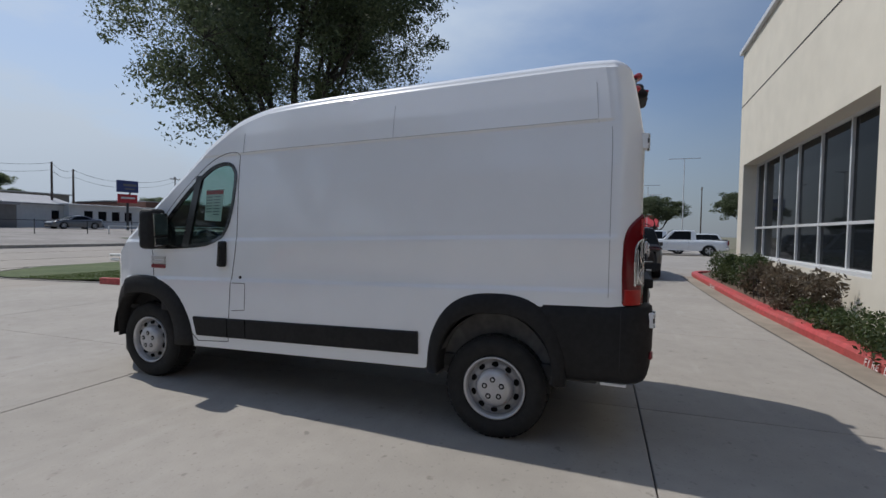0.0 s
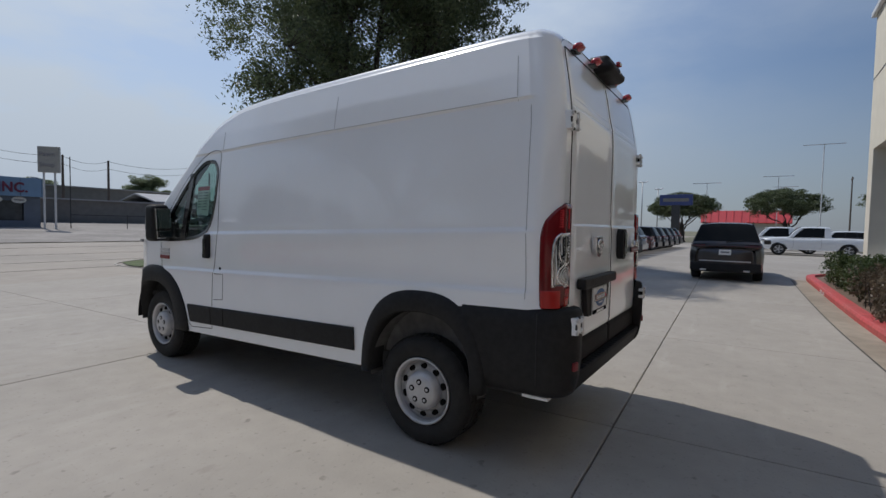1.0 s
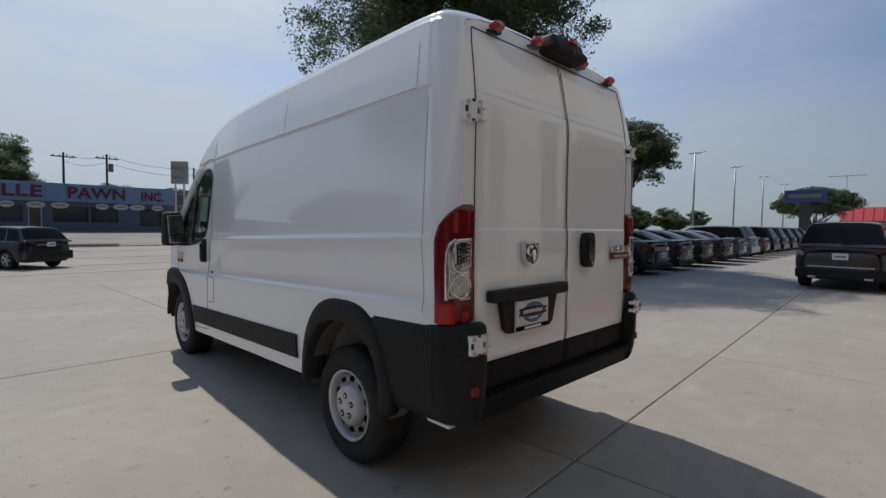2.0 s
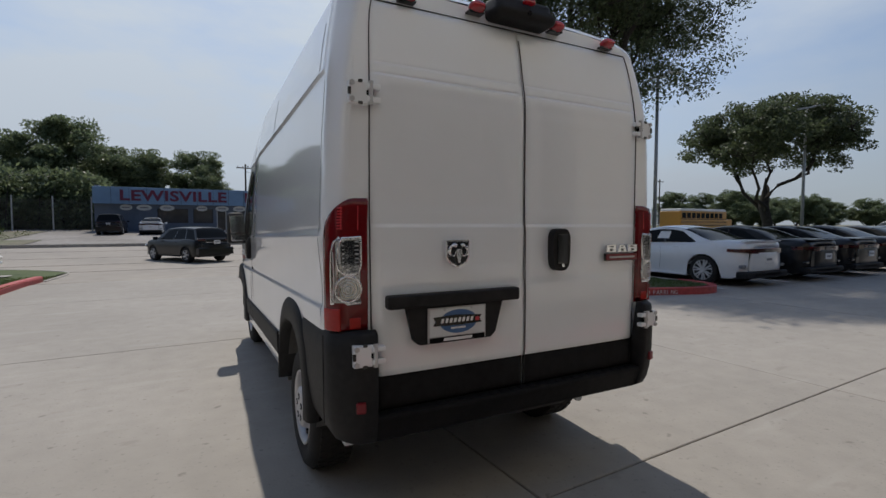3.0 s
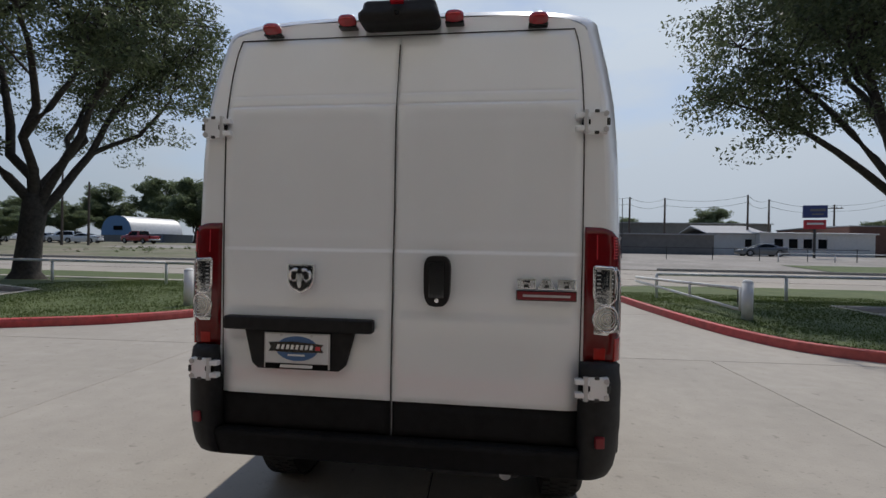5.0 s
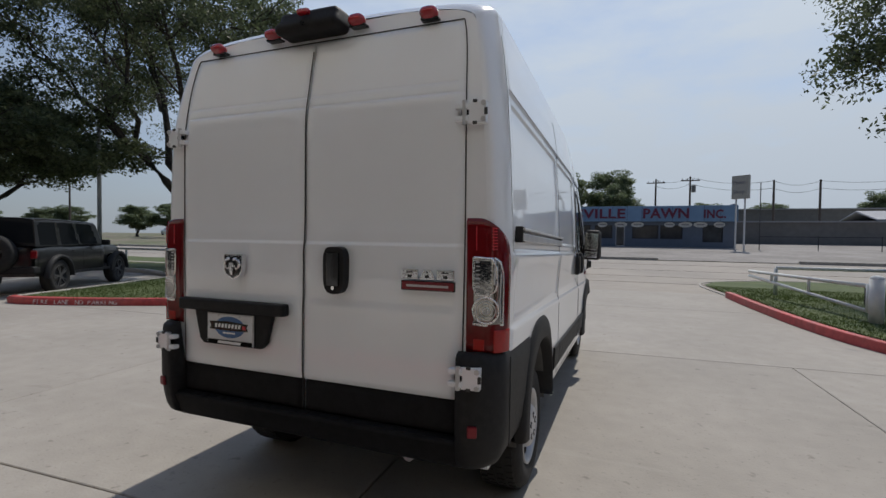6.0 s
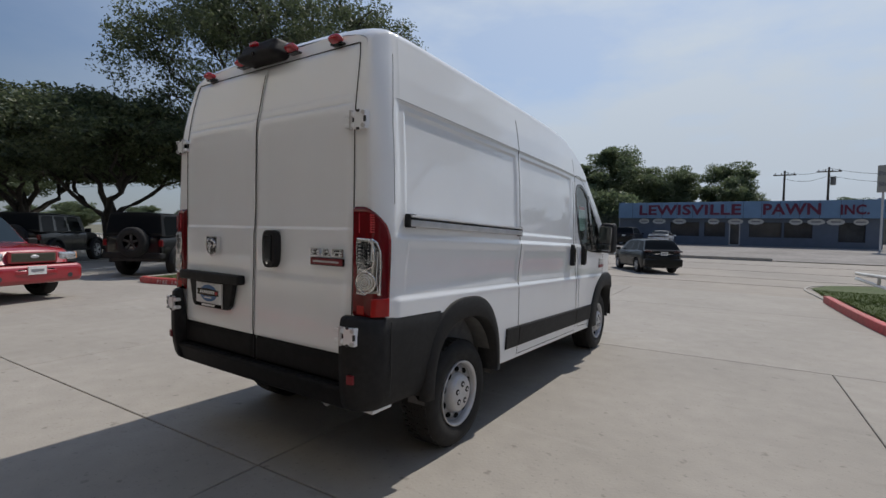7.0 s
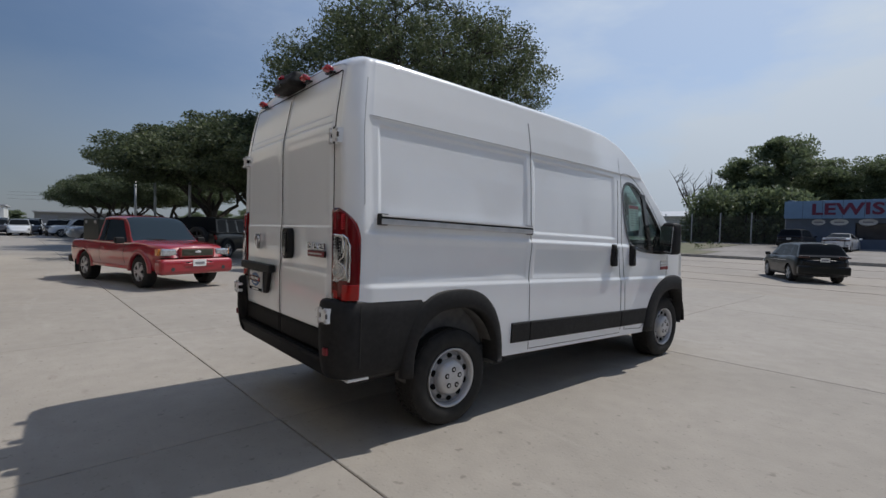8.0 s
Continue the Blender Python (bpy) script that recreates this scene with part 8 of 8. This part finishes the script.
fascia = part("fascia", box((0.7, PY - 0.15, pz + 3.05), (19.1, 0.5, 1.42), 0.02), M_PAWNBLUE, shop, "pale blue sign fascia")
for i in range(15):
    part("fascia_joint", box((-7.6 + 1.27 * i, PY - 0.402, pz + 3.05), (0.02, 0.008, 1.40)), M_SEAM, fascia)
for x0, x1, z0, z1 in holes:
    w = new("window" if z0 > pz + 0.3 else "door")
    w.parent = shop
    part("pane", box(((x0 + x1) / 2, PY + 0.14, (z0 + z1) / 2), (x1 - x0, 0.03, z1 - z0)), M_SHOPGLASS, w)
    for x in (x0 + 0.03, x1 - 0.03):
        part("frame", box((x, PY + 0.10, (z0 + z1) / 2), (0.07, 0.12, z1 - z0)), M_SEAM if z0 > pz + 0.3 else M_ALU, w)
    for z in (z0 + 0.03, z1 - 0.03):
        part("frame", box(((x0 + x1) / 2, PY + 0.10, z), (x1 - x0, 0.12, 0.07)), M_SEAM if z0 > pz + 0.3 else M_ALU, w)
for k, x in enumerate((-6.6, -5.3, -3.6, -0.9, 0.75, 2.2, 4.9, 6.2, 7.4, 8.9)):
    bm = bmesh.new()
    bmesh.ops.create_cone(bm, cap_ends=True, segments=24, radius1=1, radius2=1, depth=1, matrix=Matrix.Translation((x, PY - 0.06, pz + 2.06)) @ pose(0, 0, 0, 90, 0, 0) @ Matrix.Diagonal((0.56 if k % 3 else 0.44, 0.25, 0.05, 1)))
    o = part("oval_sign", bm, M_SIGNWHITE, shop, "white oval wall sign")
    part("print_bar", box((x, PY - 0.088, pz + 2.06), (0.6, 0.008, 0.09)), M_INK, o)
for word, x, sq in (("LEWISVILLE", -6.97, 0.0), ("PAWN", 2.66, 0.0), ("INC.", 7.62, 0.0)):
    size = 1.22 if word != "INC." else 1.02
    o = lettering(word, size, 0.05, pose(x, PY - 0.43, pz + 2.66), M_LETTER, fascia, "sign_word", "red painted sign letters", bold=0.028)
    want = {"LEWISVILLE": 8.1, "PAWN": 3.78, "INC.": 1.7}[word]
    xs = [v.co.x for v in o.data.vertices]
    k = want / (max(xs) - min(xs))
    for v in o.data.vertices:
        v.co.x = x + (v.co.x - min(xs)) * k

ps = thing("shop_sign", "white pylon sign on two posts by the shop", "sign")
sgn_m = pose(9.9, 43.0, ground_z(43), 0, 0, -40)
for s in (-0.35, 0.35):
    part("post", cyl((s, 0, 0), (s, 0, 4.2), 0.07, n=10), M_ALU, ps)
part("board", box((0, 0, 5.15), (1.35, 0.28, 1.9), 0.03), M_SIGNTAN, ps)
lettering("Pawn", 0.46, 0.02, pose(-0.58, -0.155, 5.38), M_INK, ps, "sign_word")
lettering("Shop", 0.46, 0.02, pose(-0.56, -0.155, 4.62), M_INK, ps, "sign_word")
ps.matrix_world = sgn_m


# ---- other buildings across the street ----
def shed(name, x0, x1, y0, y1, h, label, wallmat, roofmat, ridge=0.0, overhang=0.25, windows=(), door=None, zb=None):
    """A low building with a roof, windows and a door on its street side."""
    t = thing(name, label, "building", kind="structure")
    z = ground_z(y0) if zb is None else zb
    hl = [(a, b, z + c, z + d) for a, b, c, d in windows] + ([(door[0], door[1], z + 0.0, z + 2.1)] if door else [])
    wall_with_hole("wall", x0, x1, z - 0.4, z + h, y0, y0 + 0.25, hl, wallmat, t)
    part("side_wall", box((x0 + 0.125, (y0 + y1) / 2 + 0.13, z + h / 2 - 0.2), (0.25, y1 - y0 - 0.26, h + 0.4)), wallmat, t)
    part("side_wall", box((x1 - 0.125, (y0 + y1) / 2 + 0.13, z + h / 2 - 0.2), (0.25, y1 - y0 - 0.26, h + 0.4)), wallmat, t)
    part("back_wall", box(((x0 + x1) / 2, y1, z + h / 2 - 0.2), (x1 - x0, 0.25, h + 0.4)), wallmat, t)
    ym = (y0 + y1) / 2
    o = overhang
    poly = [(y0 - o, z + h), (ym, z + h + ridge + 0.02), (y1 + o, z + h), (y1 + o, z + h + 0.14), (ym, z + h + ridge + 0.18), (y0 - o, z + h + 0.14)]
    part("roof", prism(poly, 0, x0 - o, x1 + o), roofmat, t)
    for a, b, c, d in windows:
        w = new("window")
        w.parent = t
        part("pane", box(((a + b) / 2, y0 + 0.12, z + (c + d) / 2), (b - a, 0.03, d - c)), M_TINT, w)
        part("frame", box(((a + b) / 2, y0 - 0.02, z + c - 0.04), (b - a + 0.16, 0.08, 0.08)), M_ALU, w)
        part("frame", box(((a + b) / 2, y0 - 0.02, z + d + 0.04), (b - a + 0.16, 0.08, 0.08)), M_ALU, w)
    if door:
        part("door", box(((door[0] + door[1]) / 2, y0 + 0.1, z + 1.05), (door[1] - door[0], 0.06, 2.1)), M_SEAM, t)
    return t


shed("white_house", 25.5, 32.0, 60, 70, 2.5, "white single-storey house with a grey roof", M_WHITEWALL, M_ROOFGREY, 1.1, windows=[(29.8, 30.6, 0.9, 1.9)])
shed("white_shop", 31.0, 43.5, 59, 69, 2.6, "white roadside shop with a row of dark windows", M_WHITEWALL, M_SIGNWHITE, 0.2, windows=[(32.6, 33.6, 0.9, 2.0), (34.2, 35.2, 0.9, 2.0), (35.8, 36.8, 0.9, 2.0), (37.4, 38.4, 0.9, 2.0)])
shed("brick_building", 44.0, 73.0, 64, 80, 3.7, "long low red-brown brick building", M_BRICK, M_ROOFGREY, 0.1, 0.1, windows=[(63.5, 64.0, 1.4, 2.6), (64.4, 64.9, 1.4, 2.6)])
shed("block_building", 12.2, 25.0, 57, 66, 2.3, "low grey block building with a flat roof", M_GREYWALL, M_ROOFGREY, 0.1, 0.2)
shed("grey_warehouse", 14.0, 40.0, 74, 90, 4.2, "long grey warehouse roof behind", M_GREYWALL, M_ROOFGREY, 0.3)
shed("white_shed", -36.6, -26.6, 70, 78, 2.9, "white metal shed with a pale roof", M_WHITEWALL, M_METALROOF, 0.9, windows=[], door=(-35.4, -34.4))
shed("grey_lean_to", -47.0, -36.9, 71, 76, 1.9, "low dark grey lean-to with a grey roof", M_GREYWALL, M_ROOFGREY, 0.25)
shed("grey_barn", -58.0, -45.0, 94, 102, 3.0, "low grey barn among trees", M_GREYWALL, M_METALROOF, 0.6)
shed("far_shop", 96, 112, 66, 76, 3.6, "far pale service building with a blue band", M_SIGNWHITE, M_BLUEMETAL, 0.2)
# blue half-round hall
t = thing("blue_hall", "blue-fronted half-round metal hall with a pale roof", "building", kind="structure")
vs, fs = [], []
for i in range(17):
    a = math.pi * i / 16
    for y in (0.0, 15.0):
        vs.append((-4.6 * math.copysign(abs(math.cos(a)) ** 0.8, math.cos(a)), y, 1.5 + 4.6 * math.sin(a) ** 0.9))
for i in range(16):
    fs.append((2 * i, 2 * i + 1, 2 * i + 3, 2 * i + 2))
raw("roof", vs, fs, M_METALROOF, t, smooth=True)
raw("end_wall", [(x, y - 0.05, z) for x, y, z in vs[::2]], [tuple(range(17))], M_BLUEMETAL, t, "blue metal end wall")
part("loft_window", box((0.6, -0.12, 3.2), (2.6, 0.1, 1.0)), M_VOID, t)
part("base_wall", box((0, 7.5, 0.7), (9.2, 15, 1.8)), M_GREYWALL, t)
part("lean_to", box((8.2, 6.5, 0.9), (7, 9, 2.0), 0.05), M_PAWNWALL, t)
t.matrix_world = pose(-72.0, 79, ground_z(79), 0, 0, -8) @ Matrix.Scale(0.8, 4)
car("pickup_truck", C_RED, pose(-50.5, 62, ground_z(62), 0, 0, 80), "red pickup standing before the blue hall", PICKUP)
for i in range(5):
    car("suv" if i % 2 else "sedan", C_WHITE if i != 2 else C_GREY, pose(-57.5 - 4.6 * i, 60 + 1.2 * (i % 3), ground_z(60), 0, 0, 100 - 7 * i), "pale vehicle standing on the far lot across the street", SUV if i % 2 else SEDAN, "far street lot")
# low pale halls beyond the end of the lot
for x, y0, y1, h, lb in ((-112, -30, -8, 4.2, "far pale low hall beyond the parked rows"), (-118, -4, 14, 3.4, "far grey low hall beyond the parked rows")):
    hall = thing("far_hall", lb, "building", kind="structure")
    part("wall", box((x - 6, (y0 + y1) / 2, h / 2), (12, y1 - y0, h)), M_SIGNWHITE if h > 4 else M_GREYWALL, hall)
    part("roof", box((x - 6, (y0 + y1) / 2, h + 0.15), (12.6, y1 - y0 + 0.6, 0.3), 0.05), M_ROOFGREY, hall)
    for k in range(4):
        part("bay_door", box((x + 0.02, y0 + (y1 - y0) * (k + 0.5) / 4, 1.4), (0.08, 2.6, 2.8)), M_GREYPLASTIC, hall)
# dealer pylon over the far oaks
t = thing("pylon_sign", "dark dealer pylon sign with a pale bar", "sign")
part("post", box((0, 0, 2.3), (0.5, 0.9, 4.6), 0.03), M_DARKSTEEL, t)
o = part("board", box((0, 0, 5.2), (0.5, 3.6, 1.3), 0.05), M_SIGNBLUE, t)
part("text_bar", box((-0.26, 0, 5.2), (0.03, 2.8, 0.4)), M_GREYWALL, o)
t.matrix_world = pose(60.0, 7.4, 0)
# red-roofed building across the lot
t = thing("red_roof_building", "far low building with a bright red metal awning", "building", kind="structure")
part("wall", box((84, 0.7, 1.6), (8, 11, 3.2)), M_SIGNWHITE, t)
part("awning", prism([(79.2, 2.9), (80.4, 4.7), (88, 4.9), (88, 4.6), (79.3, 2.8)], 1, -5.0, 6.4), M_REDROOF, t)
for i in range(12):
    part("awning_rib", prism([(79.15, 2.94), (80.35, 4.74), (80.4, 4.72), (79.2, 2.9)], 1, -4.9 + i, -4.85 + i), M_REDROOF, t)

# billboard of two panels on one pole
t = thing("billboard", "two-panel roadside sign in blue and red on a dark pole", "sign")
bz = ground_z(52)
part("pole", cyl((0, 0, 0), (0, 0, 4.0), 0.12, n=10), M_DARKSTEEL, t)
o = part("upper_panel", box((0, 0, 4.9), (2.1, 0.3, 1.3), 0.03), M_SIGNBLUE, t, "dark blue panel with pale bars")
part("text_bar", box((0.2, -0.16, 5.05), (1.3, 0.02, 0.25)), M_GREYWALL, o)
part("text_bar", box((0.2, -0.16, 4.62), (1.0, 0.02, 0.14)), M_GREYWALL, o)
o = part("lower_panel", box((0, 0, 3.55), (1.9, 0.3, 0.95), 0.03), M_REDINK, t, "red panel with pale bars")
part("text_bar", box((0, -0.16, 3.62), (1.4, 0.02, 0.2)), M_SIGNWHITE, o)
t.matrix_world = pose(32.8, 52, bz, 0, 0, -15)

# yard fence beside the shop
t = thing("yard_fence", "tall dark mesh yard fence with grey posts", "fence")
for i in range(6):
    x = -9.2 - 2.6 * i
    part("post", cyl((x, 47.5, ground_z(47.5)), (x, 47.5, ground_z(47.5) + 2.9), 0.06, n=8), M_POLE, t)
bm = bmesh.new()
zf = ground_z(47.5)
for k in range(26):
    add_box(bm, (-15.7, 47.5, zf + 0.1 + 0.1 * k), (13.0, 0.012, 0.012))
for k in range(87):
    add_box(bm, (-9.2 - 0.15 * k, 47.5, zf + 1.35), (0.012, 0.012, 2.6))
part("mesh", bm, M_FENCE, t)
# far wall fence across the street, right of the shop
t = thing("street_fence", "thin dark chain fence with posts by the forecourt", "fence")
for i in range(6):
    x = 11.5 + 4.0 * i
    part("post", cyl((x, 44, ground_z(44)), (x, 44, ground_z(44) + (1.2 if i else 5.6)), 0.035, n=8), M_DARKSTEEL, t)
part("rail", box((22, 44, ground_z(44) + 1.1), (21, 0.05, 0.05)), M_DARKSTEEL, t)

# far kerbs and verges
kerb([(60, 30.5), (10.5, 30.5)], M_KERBGREY, "far street kerb with a dark edge", h=0.16)
kerb([(3.2, 30.5), (-46, 30.5)], M_KERBGREY, "far street kerb before the shop", h=0.16)
for (x0, x1, y0, y1, lb) in ((22, 60, 31, 38, "far green verge by the white shop"), (-60, -10, 31.2, 36, "scruffy verge beyond the street"), (-90, -12, 36, 47, "weedy lot beyond the street")):
    tagged(sheet("verge", x0, x1, y0, y1, 0.05, M_GRASS if x0 > 0 else M_EARTH, "", ny=6), lb, "verge", kind="structure")
rail_fence([(24, 42), (60, 42.4)], "pale low rail along the far verge")
rng = random.Random(77)
wd = [(rng.uniform(-40, -12), rng.uniform(36.5, 46), 0, rng.uniform(0.12, 0.36)) for _ in range(90)]
tagged(leaf_cloud("weeds", M_BLADE, [(x, y, ground_z(y) + r * 0.5, r) for x, y, _, r in wd], 60, 0.05, seed=9), "scattered tall weeds on the rough lot", "weeds", kind="stuff")


# thicket along the yard fence
rng = random.Random(31)
th = [(rng.uniform(-19.2, -9.2), rng.uniform(50.5, 56)) for _ in range(300)]
thick = thing("thicket", "dense green thicket behind the yard fence", "bushes")
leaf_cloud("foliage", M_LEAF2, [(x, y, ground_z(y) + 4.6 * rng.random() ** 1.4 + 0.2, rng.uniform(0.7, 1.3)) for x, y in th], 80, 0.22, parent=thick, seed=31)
bm = bmesh.new()
for x, y in th[:60]:
    add_cyl(bm, (x, y, ground_z(y)), (x + rng.uniform(-0.5, 0.5), y, ground_z(y) + 4), 0.07, 0.02, n=5)
tagged(part("undergrowth", bm, M_BARK, thick), kind="stuff")


# ---- concrete slabs ----
for va, vb in zip(vs_, vs_[1:]):
    cuts = us if va < 4 else us_far
    for ua, ub in zip(cuts, cuts[1:]):
        slab(ua, ub, va, vb)
